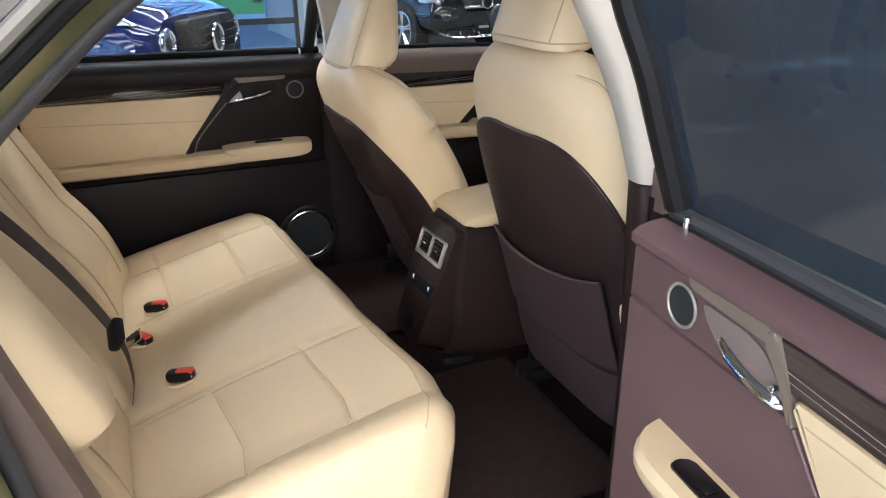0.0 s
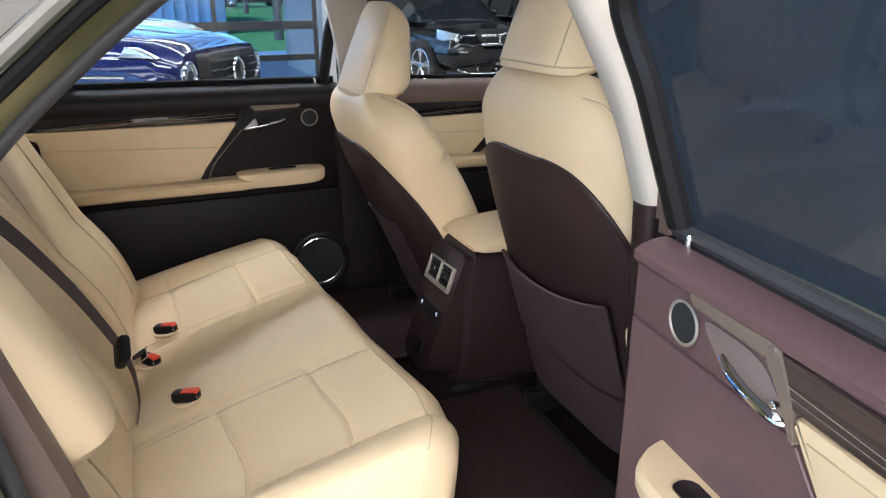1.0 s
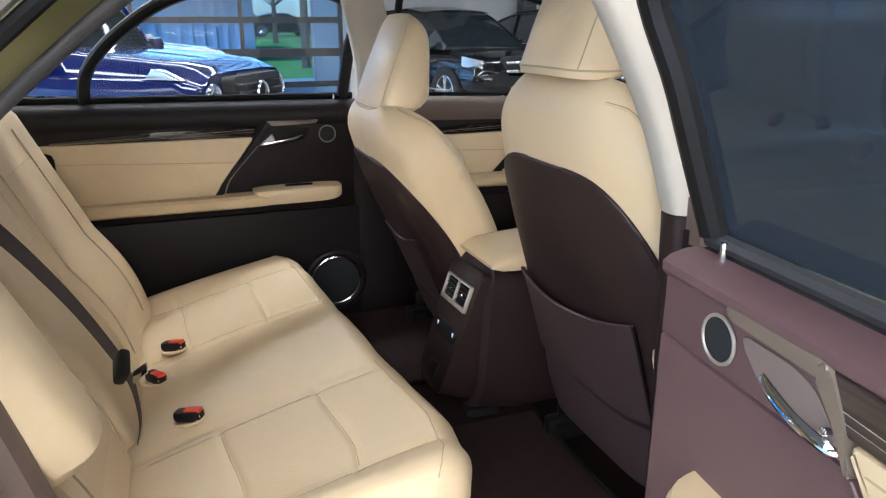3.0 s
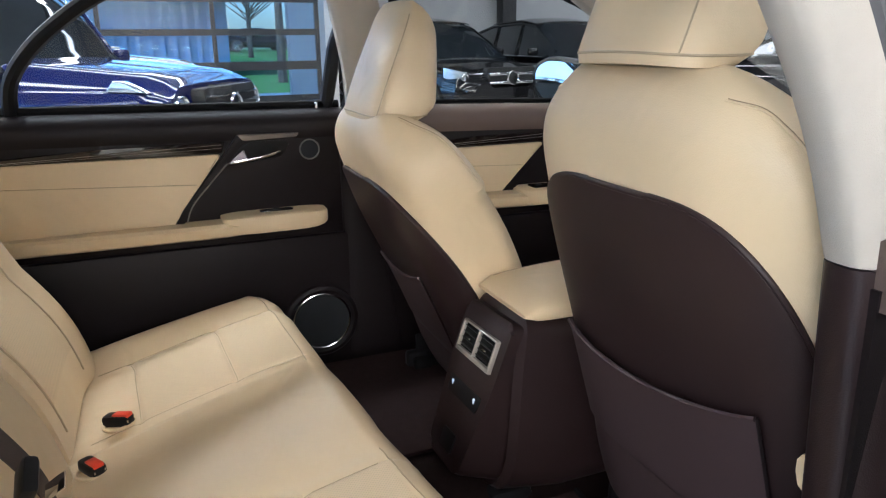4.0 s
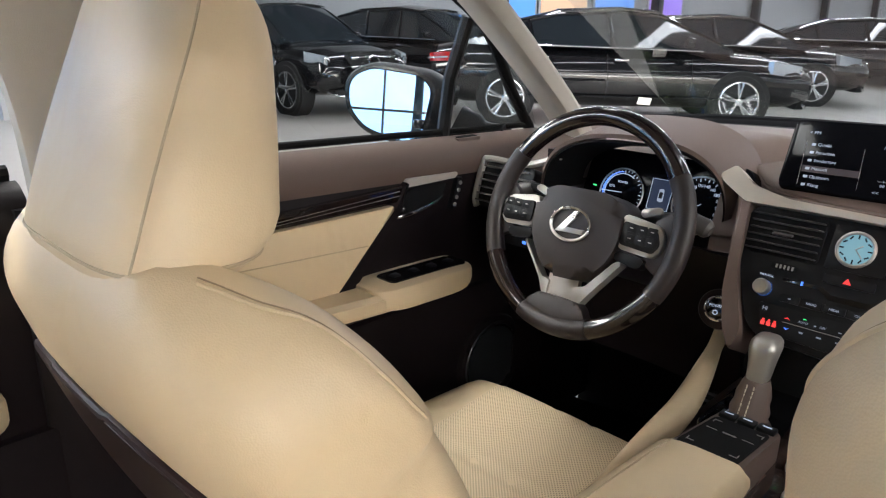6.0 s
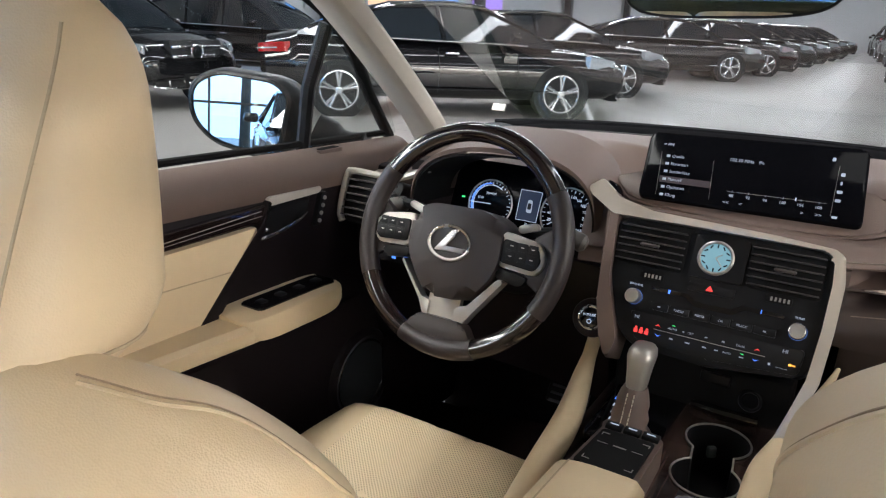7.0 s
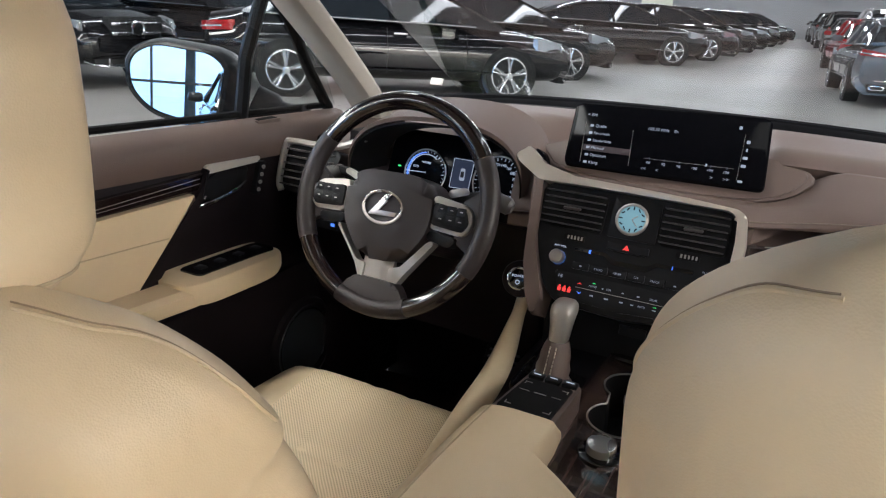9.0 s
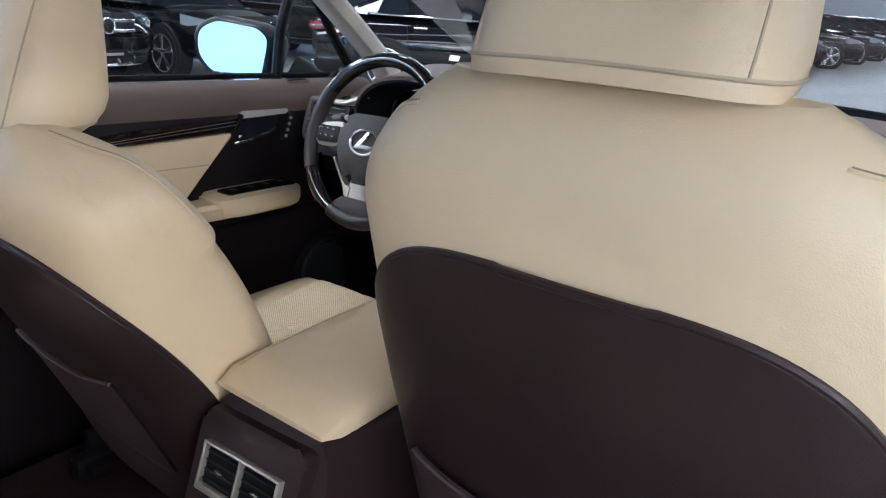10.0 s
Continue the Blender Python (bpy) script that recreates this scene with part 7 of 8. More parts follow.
# ---- belt and buckles on the bench ----
belt([(0.66, -0.36, 1.40), (0.40, -0.235, 1.13), (0.29, -0.165, 0.97), (0.215, -0.115, 0.83), (0.165, -0.085, 0.72), (0.135, -0.08, 0.62), (0.125, -0.09, 0.56)], 0.023, "seat_belt", "dark brown seat belt lying over the rear backrest")
tg = thing("belt_tongue", "black seat belt tongue with a metal latch", "belt tongue", (0.24, -0.09, 0.78))
bm = bmesh.new()
box(bm, (0.243, -0.088, 0.782), (0.055, 0.022, 0.045), 0.008, Euler((radians(-25), radians(30), 0)).to_matrix())
part("grip", bm, BLACK, tg)
bm = bmesh.new()
box(bm, (0.226, -0.06, 0.757), (0.026, 0.004, 0.040), 0.002, Euler((radians(-45), radians(30), 0)).to_matrix())
part("latch", bm, CHROME, tg)
buckle((0.152, 0.013, 0.612), -30, 8, "black belt buckle with a red button set in the cushion")
buckle((-0.10, -0.057, 0.588), -60, 5, "black belt buckle with a red button beside the middle seat")
buckle((-0.246, -0.016, 0.598), -35, 8, "black belt buckle with a red button under the far belt")


# ---- showroom ----
TILE = material("grey_floor_tile", (0.315, 0.30, 0.276), 0.36, vary=0.05, scale=1.5, bump=0.05, bump_scale=80)
JOINT = material("floor_grout", (0.29, 0.285, 0.275), 0.6, vary=0.1)
WALLM = material("pale_grey_wall", (0.42, 0.43, 0.44), 0.7, vary=0.05, scale=2)
STEEL = material("black_steel", (0.012, 0.013, 0.015), 0.4, vary=0.1)
CEIL = material("dark_ceiling", (0.16, 0.16, 0.17), 0.8, vary=0.1, scale=1)
bm = bmesh.new()
box(bm, (0, 20, -0.06), (170, 190, 0.1))
setting("ground", bm, JOINT, "grey showroom floor", "floor")
bm = bmesh.new()
box(bm, (7.5, 25, 4.9), (45, 74, 0.1))
setting("showroom_ceiling", bm, CEIL, "dark showroom ceiling", "ceiling")
bm = bmesh.new()
box(bm, (-14.6, 32.5, 2.4), (0.2, 59, 5.0))
box(bm, (-12.9, 3.12, 2.4), (3.4, 0.2, 5.0))
setting("wall_west", bm, WALLM, "pale grey showroom wall", "wall")
bm = bmesh.new()
box(bm, (9, 62, 2.4), (42, 0.2, 5.0))
setting("wall_north", bm, WALLM, "pale grey far showroom wall", "wall")
# guessed wall, kept pale and warm to bounce lamp light into the car
bm = bmesh.new()
box(bm, (14, 25, 2.4), (0.2, 74, 5.0))
setting("wall_east", bm, material("warm_white_wall", (0.70, 0.66, 0.60), 0.6, vary=0.1, scale=2), "warm white showroom wall", "wall")
bm = bmesh.new()
box(bm, (9.5, -11.6, 0.06), (10, 0.2, 0.12))
setting("wall_south", bm, WALLM, "pale grey showroom wall", "wall")
bm = bmesh.new()
for k in range(6):
    box(bm, (-14.2, 8 + 9 * k, 2.4), (0.35, 0.35, 5.0), 0.02)
setting("column", bm, STEEL, "dark steel column at the wall", "column")


def glazing(name, at, nu, nv, du, dv, label, bar=1.0):
    """A sectional glass wall: at(u, v, w), nu by nv panes of du by dv."""
    for i in range(nu + 1):
        m = bmesh.new()
        slab(m, [(i * du - 0.035 * bar, 0), (i * du + 0.035 * bar, 0), (i * du + 0.035 * bar, nv * dv), (i * du - 0.035 * bar, nv * dv)], at, -0.04, 0.04)
        setting("window_frame", m, STEEL, "black upright of the glass wall", "window frame")
    for j in range(nv + 1):
        m = bmesh.new()
        h = (0.05 if j % 2 else 0.07) * bar
        slab(m, [(0, j * dv - h), (nu * du, j * dv - h), (nu * du, j * dv + h), (0, j * dv + h)], at, -0.035, 0.035)
        setting("window_frame", m, STEEL, "black rail of the glass wall", "window frame")
        for i in range(nu):
            m = bmesh.new()
            slab(m, [(i * du + du / 2 - 0.03, j * dv - h * 0.8), (i * du + du / 2 + 0.03, j * dv - h * 0.8), (i * du + du / 2 + 0.03, j * dv + h * 0.8), (i * du + du / 2 - 0.03, j * dv + h * 0.8)], at, 0.035, 0.05)
            setting("bracket", m, WALLM, "small pale bracket on the glass wall", "bracket")
    m = bmesh.new()
    slab(m, [(0, 0), (nu * du, 0), (nu * du, nv * dv), (0, nv * dv)], at, -0.004, 0.004)
    o = setting(name, m, BLUEPANE, label, "window")
    o.visible_shadow = False


glazing("window_1", lambda u, v, w: Vector((-11.2 - w, -10.52 + u, v - 0.09)), 8, 9, 1.675, 0.535, "sectional glass doors of the showroom")
glazing("window_2", lambda u, v, w: Vector((-11.2 + u, -11.5 + w, v + 0.05)), 14, 4, 1.8, 1.18, "tall glass front of the showroom", 0.5)

# ceiling lamps
LAMP = emitter("lamp_tube", (1.0, 0.96, 0.9), 9.0)
n = 0
# outermost row, x = 12.6, is added only to brighten the east wall
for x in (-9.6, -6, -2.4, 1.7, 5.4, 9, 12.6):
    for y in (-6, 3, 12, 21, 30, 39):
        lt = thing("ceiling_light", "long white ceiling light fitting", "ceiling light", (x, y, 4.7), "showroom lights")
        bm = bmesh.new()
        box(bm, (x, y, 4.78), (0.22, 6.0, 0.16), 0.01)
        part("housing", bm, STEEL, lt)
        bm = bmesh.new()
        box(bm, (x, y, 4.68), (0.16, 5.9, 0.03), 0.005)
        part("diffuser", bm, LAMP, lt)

# aisle tiles
bm = bmesh.new()
box(bm, (0, 0, -0.008), (1.195, 1.195, 0.02), 0.002, seg=1)
finish(bm)
tile_mesh = bpy.data.meshes.new("tile")
bm.to_mesh(tile_mesh)
bm.free()
tile_mesh.materials.append(TILE)
near = thing("tiled_floor", "grey square showroom floor tiles with thin joints", "floor tiles", (0, 0, 0), kind="structure")
rest = []
for i in range(-11, 9):
    for j in range(-8, 34):
        x, y = 1.2 * i, 1.2 * j
        if -5 <= i <= 3 and 3 <= j <= 32:
            o = new("tile", tile_mesh)
            o.location = (x, y, 0)
            o.parent = near
        else:
            rest.append((x, y))
bm = bmesh.new()
for x, y in rest:
    v = [bm.verts.new((x + a * 0.5975, y + b * 0.5975, 0.002)) for a, b in ((-1, -1), (1, -1), (1, 1), (-1, 1))]
    bm.faces.new(v)
tagged(part("tile_field", bm, TILE, near), kind="stuff")

# posters
for k, (y, c) in enumerate(((17.6, (0.16, 0.42, 0.95)), (20.4, (0.95, 0.58, 0.34)), (23.4, (0.20, 0.42, 0.95)), (27.0, (0.45, 0.28, 0.90)))):
    p = thing("lit_poster", "brightly coloured backlit advertising panel on the wall", "poster", (-14.4, y, 2.0), "wall posters")
    bm = bmesh.new()
    box(bm, (-14.4, y, 2.7), (0.06, 2.5, 2.2), 0.01)
    part("panel", bm, emitter("poster_light", c, 0.85), p)
    bm = bmesh.new()
    box(bm, (-14.35, y, 3.35), (0.05, 2.46, 0.86), 0.01)
    part("dark_picture", bm, DARK, p, "dark upper half of the panel")
    bm = bmesh.new()
    box(bm, (-14.42, y, 2.7), (0.05, 2.7, 2.4), 0.01)
    part("frame", bm, WALLM, p)

# outside
bm = bmesh.new()
sheet(bm, lambda u, v: (-19 - 62 * u, -60 + 140 * v, -0.01 + 0.95 * min(1, u / 0.5)), 12, 12, (0, 0, -0.3))
setting("lawn", bm, material("lawn", (0.11, 0.29, 0.06), 0.9, vary=0.3, scale=3, bump=1.0, bump_scale=60), "green lawn outside", "lawn")
bm = bmesh.new()
box(bm, (-15.5, 5, -0.015), (8, 120, 0.04))
setting("pavement", bm, material("asphalt", (0.28, 0.34, 0.43), 0.85, vary=0.2, scale=5, bump=0.5, bump_scale=50), "grey asphalt yard outside", "road")
hall = thing("workshop_building", "low blue-grey corrugated workshop building outside", "building", (-30, -9, 0))
CORR = material("blue_cladding", (0.18, 0.30, 0.50), 0.5, vary=0.08, scale=2)
bm = bmesh.new()
box(bm, (-30, -6, 1.5), (8, 18, 2.6), 0.03)
wl = part("wall", bm, CORR, hall, "blue-grey corrugated wall")
bm = bmesh.new()
for k in range(44):
    box(bm, (-25.97, -14.8 + 0.4 * k, 1.5), (0.06, 0.14, 2.5))
tagged(part("corrugation", bm, CORR, wl), kind="stuff")
bm = bmesh.new()
sheet(bm, lambda u, v: (-35 + 9.8 * u, -15.5 + 19.2 * v, 3.55 - 0.62 * u), 4, 4, (0, 0, -0.22))
part("roof", bm, STEEL, hall)
bm = bmesh.new()
sheet(bm, lambda u, v: (-78 - 2 * math.sin(9 * u), -60 + 140 * u, 0.4 + (2.3 + 0.7 * math.sin(31 * u) + 0.5 * math.sin(83 * u + 1) + 0.25 * math.sin(211 * u)) * v), 160, 6, (-2, 0, 0))
setting("backdrop", bm, material("far_hedge", (0.16, 0.19, 0.20), 0.9, vary=0.35, scale=0.6, bump=1, bump_scale=6), "grey-green far trees and hedges", "distance")


def tree(x, y, h, seed):
    rnd = random.Random(seed)
    t = thing("tree", "bare winter tree with fine branches", "tree", (x, y, 0), "trees outside")
    BARK = bpy.data.materials.get("bark") or material("bark", (0.09, 0.075, 0.06), 0.9, vary=0.3, scale=8, bump=1, bump_scale=40)
    m = bmesh.new()
    tube(m, [(x, y, 0), (x + 0.05, y, h * 0.4), (x - 0.05, y + 0.05, h)], [0.16, 0.11, 0.03], 8)
    tr = part("trunk", m, BARK, t)
    m = bmesh.new()
    for k in range(70):
        z = h * rnd.uniform(0.3, 0.98)
        q = rnd.uniform(0, 2 * math.pi)
        ln = (h - z) * 0.55 + 0.5
        a = Vector((x, y, z))
        b = a + Vector((math.cos(q) * ln * 0.6, math.sin(q) * ln * 0.6, ln * 0.45))
        c = b + Vector((math.cos(q + rnd.uniform(-0.8, 0.8)) * ln * 0.5, math.sin(q + rnd.uniform(-0.8, 0.8)) * ln * 0.5, ln * 0.4))
        tube(m, [a, b, c], [0.035, 0.02, 0.006], 5)
    tagged(part("crown", m, BARK, t), kind="stuff")


for i, (x, y, h) in enumerate(((-23, 4.3, 8), (-32, 8.2, 9), (-40, 5.6, 8), (-38, 11, 9), (-46, 14, 9), (-44, 3.0, 8))):
    tree(x, y, h, i)

# ---- cars ----
TYRE = material("tyre_rubber", (0.012, 0.012, 0.012), 0.75, vary=0.1, bump=0.3, bump_scale=60)
ALLOY = material("alloy", (0.6, 0.61, 0.63), 0.25, metal=0.9, vary=0.03)
CARGLASS = material("dark_car_glass", (0.012, 0.016, 0.02), 0.04, vary=0.0, coat=0.5)
LENS = material("lamp_lens", (0.55, 0.6, 0.65), 0.08, metal=0.6, vary=0.1, scale=20, coat=1.0)
TAIL = material("tail_lens", (0.30, 0.010, 0.012), 0.1, vary=0.1, scale=20, coat=1.0)
PAINTS = {}


def paint(name, c, metal=0.3):
    if name not in PAINTS:
        PAINTS[name] = material(name, c, 0.45, metal=metal * 0.5, vary=0.03, coat=1.0, spec=0.05)
    return PAINTS[name]


def interp(table, x):
    for a, b in zip(table, table[1:]):
        if x <= b[0]:
            t = (x - a[0]) / (b[0] - a[0])
            t = max(0, min(1, t))
            return [p + (q - p) * t for p, q in zip(a[1:], b[1:])]
    return list(table[-1][1:])


SHAPES = {
    "saloon": dict(body=[(-2.46, 0.45, 0.80, 0.66), (-2.38, 0.30, 0.98, 0.82), (-2.0, 0.24, 1.05, 0.90), (-1.2, 0.22, 1.02, 0.925), (0.2, 0.21, 0.98, 0.925), (1.1, 0.21, 0.95, 0.92), (1.7, 0.22, 0.90, 0.90), (2.15, 0.24, 0.82, 0.86), (2.38, 0.30, 0.72, 0.76), (2.46, 0.40, 0.62, 0.62)],
                   top=[(-1.98, 1.03, 1.04, 0.76, 0.72), (-1.45, 1.01, 1.28, 0.82, 0.64), (-0.8, 1.0, 1.43, 0.84, 0.60), (0.0, 0.98, 1.46, 0.84, 0.60), (0.45, 0.97, 1.42, 0.83, 0.60), (1.0, 0.95, 1.16, 0.81, 0.66), (1.38, 0.93, 0.95, 0.78, 0.72)], axle=(-1.47, 1.47), wheel=0.335, nose=0.62),
    "suv": dict(body=[(-2.5, 0.5, 1.0, 0.75), (-2.42, 0.36, 1.15, 0.90), (-2.0, 0.30, 1.18, 0.96), (-1.0, 0.28, 1.14, 0.975), (0.5, 0.28, 1.12, 0.975), (1.3, 0.28, 1.11, 0.97), (1.9, 0.30, 1.06, 0.95), (2.3, 0.33, 0.98, 0.90), (2.46, 0.42, 0.86, 0.80), (2.52, 0.5, 0.78, 0.68)],
                top=[(-2.42, 1.15, 1.20, 0.84, 0.78), (-2.2, 1.15, 1.60, 0.86, 0.68), (-1.5, 1.14, 1.74, 0.88, 0.66), (-0.3, 1.12, 1.78, 0.88, 0.66), (0.35, 1.11, 1.70, 0.87, 0.66), (0.9, 1.10, 1.40, 0.86, 0.70), (1.30, 1.10, 1.12, 0.84, 0.76)], axle=(-1.55, 1.55), wheel=0.39, nose=0.86),
    "estate": dict(body=[(-2.42, 0.45, 0.90, 0.70), (-2.34, 0.30, 1.05, 0.84), (-1.9, 0.24, 1.06, 0.90), (-1.0, 0.22, 1.02, 0.92), (0.3, 0.21, 0.98, 0.92), (1.1, 0.21, 0.95, 0.92), (1.7, 0.22, 0.90, 0.90), (2.15, 0.24, 0.82, 0.86), (2.36, 0.30, 0.72, 0.76), (2.44, 0.40, 0.62, 0.62)],
                   top=[(-2.30, 1.05, 1.08, 0.78, 0.72), (-2.05, 1.04, 1.36, 0.80, 0.62), (-1.4, 1.02, 1.46, 0.82, 0.60), (0.0, 0.98, 1.48, 0.83, 0.60), (0.45, 0.97, 1.43, 0.83, 0.60), (1.0, 0.95, 1.16, 0.81, 0.66), (1.38, 0.93, 0.95, 0.78, 0.72)], axle=(-1.43, 1.43), wheel=0.33, nose=0.62),
    "box": dict(body=[(-2.2, 0.5, 1.15, 0.86), (-2.15, 0.45, 1.22, 0.90), (-1.0, 0.42, 1.24, 0.91), (0.5, 0.42, 1.22, 0.91), (0.95, 0.42, 1.20, 0.90), (1.8, 0.42, 1.15, 0.885), (2.02, 0.42, 1.10, 0.87), (2.10, 0.45, 1.02, 0.84), (2.13, 0.5, 0.95, 0.80)],
                top=[(-2.14, 1.22, 1.28, 0.86, 0.82), (-2.05, 1.22, 1.92, 0.87, 0.76), (-1.0, 1.22, 1.95, 0.88, 0.76), (0.2, 1.22, 1.94, 0.88, 0.76), (0.55, 1.21, 1.84, 0.87, 0.76), (0.85, 1.20, 1.30, 0.86, 0.80), (0.95, 1.20, 1.22, 0.86, 0.82)], axle=(-1.42, 1.42), wheel=0.40, nose=0.95),
}


def parked_car(kind, coat_mat, m, label, grille=True, detail=True):
    S = SHAPES[kind]
    r = thing("parked_car", label, "car", (0, 0, 0), "parked cars")
    sq = 0.45 if kind == "box" else 0.62
    b = bmesh.new()
    rr = []
    xs = sorted({row[0] for row in S["body"]} | {S["body"][0][0] + (S["body"][-1][0] - S["body"][0][0]) * i / 40 for i in range(41)})
    for x in xs:
        zb, zt, hw = interp(S["body"], x)
        if kind == "box":
            # flat sides, squared wings and a raised bonnet
            nose = max(0.0, min(1.0, (x - 1.95) / 0.15))
            hood = x > 0.92
            zh = 1.285 - 0.095 * (x - 0.92) - 0.06 * nose if hood else 1.24
            wing = 1.115 - 0.02 * (x - 0.92) - 0.05 * nose if hood else 1.22
            half = [(hw - 0.05, zb), (hw - 0.01, zb + 0.12), (hw, 0.62), (hw, wing - 0.10), (hw - 0.035, wing - 0.015), (hw - 0.09, wing), (0.70, wing + 0.004), (0.655, zh - 0.022), (0.60, zh), (0.30, zh + 0.012)]
            rr.append([(x, y, z) for y, z in half] + [(x, -y, z) for y, z in reversed(half)])
            continue
        ring = []
        for k in range(28):
            q = 2 * math.pi * k / 28
            cx, sz = math.cos(q), math.sin(q)
            yy = math.copysign(abs(cx) ** (0.42 if sz < 0 else sq), cx)
            zz = math.copysign(abs(sz) ** 0.5, sz)
            ring.append((x, hw * yy * (1 - 0.05 * max(0, zz)), (zb + zt) / 2 + (zt - zb) / 2 * zz))
        rr.append(ring)
    rings(b, rr)
    part("body", b, coat_mat, r, "glossy painted body", sharp=50)
    # greenhouse: glass with painted roof
    b = bmesh.new()
    rr = []
    xs = [S["top"][0][0] + (S["top"][-1][0] - S["top"][0][0]) * i / 26 for i in range(27)]
    for x in xs:
        z0, z1, w0, w1 = interp(S["top"], x)
        rr.append([(x, -w0, z0 - 0.03), (x, -w1 - 0.02, z0 + (z1 - z0) * 0.86), (x, -w1 + 0.10, z1 - 0.005), (x, 0, z1 + 0.015), (x, w1 - 0.10, z1 - 0.005), (x, w1 + 0.02, z0 + (z1 - z0) * 0.86), (x, w0, z0 - 0.03)])
    rings(b, rr)
    gl = part("greenhouse", b, CARGLASS, r, "dark glass of the cabin", sharp=25)
    b = bmesh.new()
    lo, hi = [row for row in S["top"] if row[2] > max(q[2] for q in S["top"]) - 0.16][0][0], [row for row in S["top"] if row[2] > max(q[2] for q in S["top"]) - 0.09][-1][0]
    sheet(b, lambda u, v: (lo + (hi - lo) * u, interp(S["top"], lo + (hi - lo) * u)[3] * (2 * v - 1) * 1.02, interp(S["top"], lo + (hi - lo) * u)[1] + 0.022 - 0.04 * abs(2 * v - 1) ** 3), 14, 10, (0, 0, -0.02))
    part("roof", b, coat_mat, r)
    for sy in (-1, 1):
        b = bmesh.new()
        pts = [(x, sy * (interp(S["top"], x)[3] + 0.028), interp(S["top"], x)[0] + (interp(S["top"], x)[1] - interp(S["top"], x)[0]) * 0.88) for x in xs[1:-1]]
        tube(b, pts, 0.02, 6)
        part("roof_rail", b, coat_mat, gl)
        b = bmesh.new()
        tube(b, [(x, sy * (interp(S["top"], x)[2] + 0.012), interp(S["top"], x)[0] - 0.01) for x in xs[2:-3]], 0.011, 6)
        part("belt_chrome", b, CHROME, gl, "chrome window line")
        for x in (-0.15, -1.15):
            z0, z1, w0, w1 = interp(S["top"], x)
            b = bmesh.new()
            tube(b, [(x + 0.03, sy * (w0 + 0.005), z0), (x - 0.05, sy * (w1 + 0.03), z0 + (z1 - z0) * 0.86)], 0.028, 6)
            part("pillar", b, coat_mat, gl)
        b = bmesh.new()
        z0, z1, w0, w1 = interp(S["top"], 0.82)
        box(b, (0.78, sy * (w0 + 0.16), z0 + 0.09), (0.11, 0.20, 0.13), 0.04)
        part("mirror", b, coat_mat, r)
        # seams and handles
        for x in (0.85, -0.2, -1.2):
            b = bmesh.new()
            zb, zt, hw = interp(S["body"], x)
            tube(b, [(x, sy * (hw * 0.99 + 0.002), zb + 0.12), (x + 0.02, sy * (hw + 0.002), (zb + zt) / 2), (x, sy * hw * 0.975, zt - 0.1)], 0.004, 4)
            part("door_gap", b, TYRE, r)
        for x in (-0.02, -1.02):
            zb, zt, hw = interp(S["body"], x)
            b = bmesh.new()
            box(b, (x, sy * (hw * 0.985), zt - 0.16), (0.18, 0.03, 0.03), 0.01)
            part("door_handle", b, CHROME, r)
        b = bmesh.new()
        xx = [S["body"][3][0] + (S["body"][-4][0] - S["body"][3][0]) * i / 10 for i in range(11)]
        tube(b, [(x, sy * (interp(S["body"], x)[2] + 0.004), 0.965 if kind == "box" else interp(S["body"], x)[0] + 0.16) for x in xx], 0.014, 6)
        part("side_strip", b, CHROME if kind != "saloon" else coat_mat, r)
        # lamps
        x0 = S["body"][-3][0]
        zb, zt, hw = interp(S["body"], x0)
        if kind == "box":
            b = bmesh.new()
            disc(b, (2.115, sy * 0.63, 0.945), (1, 0, 0), 0.100, 0.07, 32, 0.01)
            hl = part("headlight", b, LENS, r, "round clear headlight")
            b = bmesh.new()
            torus(b, (2.152, sy * 0.63, 0.945), (1, 0, 0), 0.100, 0.011, 32, 6)
            part("lamp_ring", b, CHROME, hl)
            b = bmesh.new()
            disc(b, (2.154, sy * 0.63, 0.945), (1, 0, 0), 0.045, 0.012, 24, 0.003)
            part("projector", b, TYRE, hl)
            b = bmesh.new()
            slab(b, [(1.74, 1.09), (2.0, 1.085), (1.90, 1.135), (1.85, 1.16), (1.80, 1.16)], lambda u, v, w: Vector((u, sy * (0.80 + w), v)), -0.055, 0.045, 0.012)
            part("indicator", b, LENS, r, "clear wing-top indicator")
        else:
            b = bmesh.new()
            sheet(b, lambda u, v: (x0 + 0.10 - 0.40 * u, sy * (hw - 0.12 + 0.145 * u ** 0.7), zt - 0.20 + 0.15 * v + 0.06 * u), 10, 6, (-0.05, -sy * 0.05, 0))
            hl = part("headlight", b, LENS, r, "clear headlight")
            b = bmesh.new()
            torus(b, (x0 + 0.08, sy * (hw - 0.13), zt - 0.13), (1, 0, 0), 0.05, 0.012, 20, 6)
            part("projector", b, CHROME, hl)
        x1 = S["body"][1][0]
        zb, zt, hw = interp(S["body"], x1)
        b = bmesh.new()
        xe = S["body"][0][0]
        sheet(b, lambda u, v: (xe - 0.02 + 0.36 * max(0.0, (u - 0.5) / 0.5) ** 1.8, sy * (0.44 + (hw + 0.045 - 0.44) * min(1.0, u / 0.72) ** 0.9), zt - 0.220 + (0.05 + 0.07 * u ** 0.6) * v + 0.03 * u), 14, 5, (0.05, -sy * 0.03, 0))
        tl = part("tail_light", b, TAIL, r, "red tail light")
        b = bmesh.new()
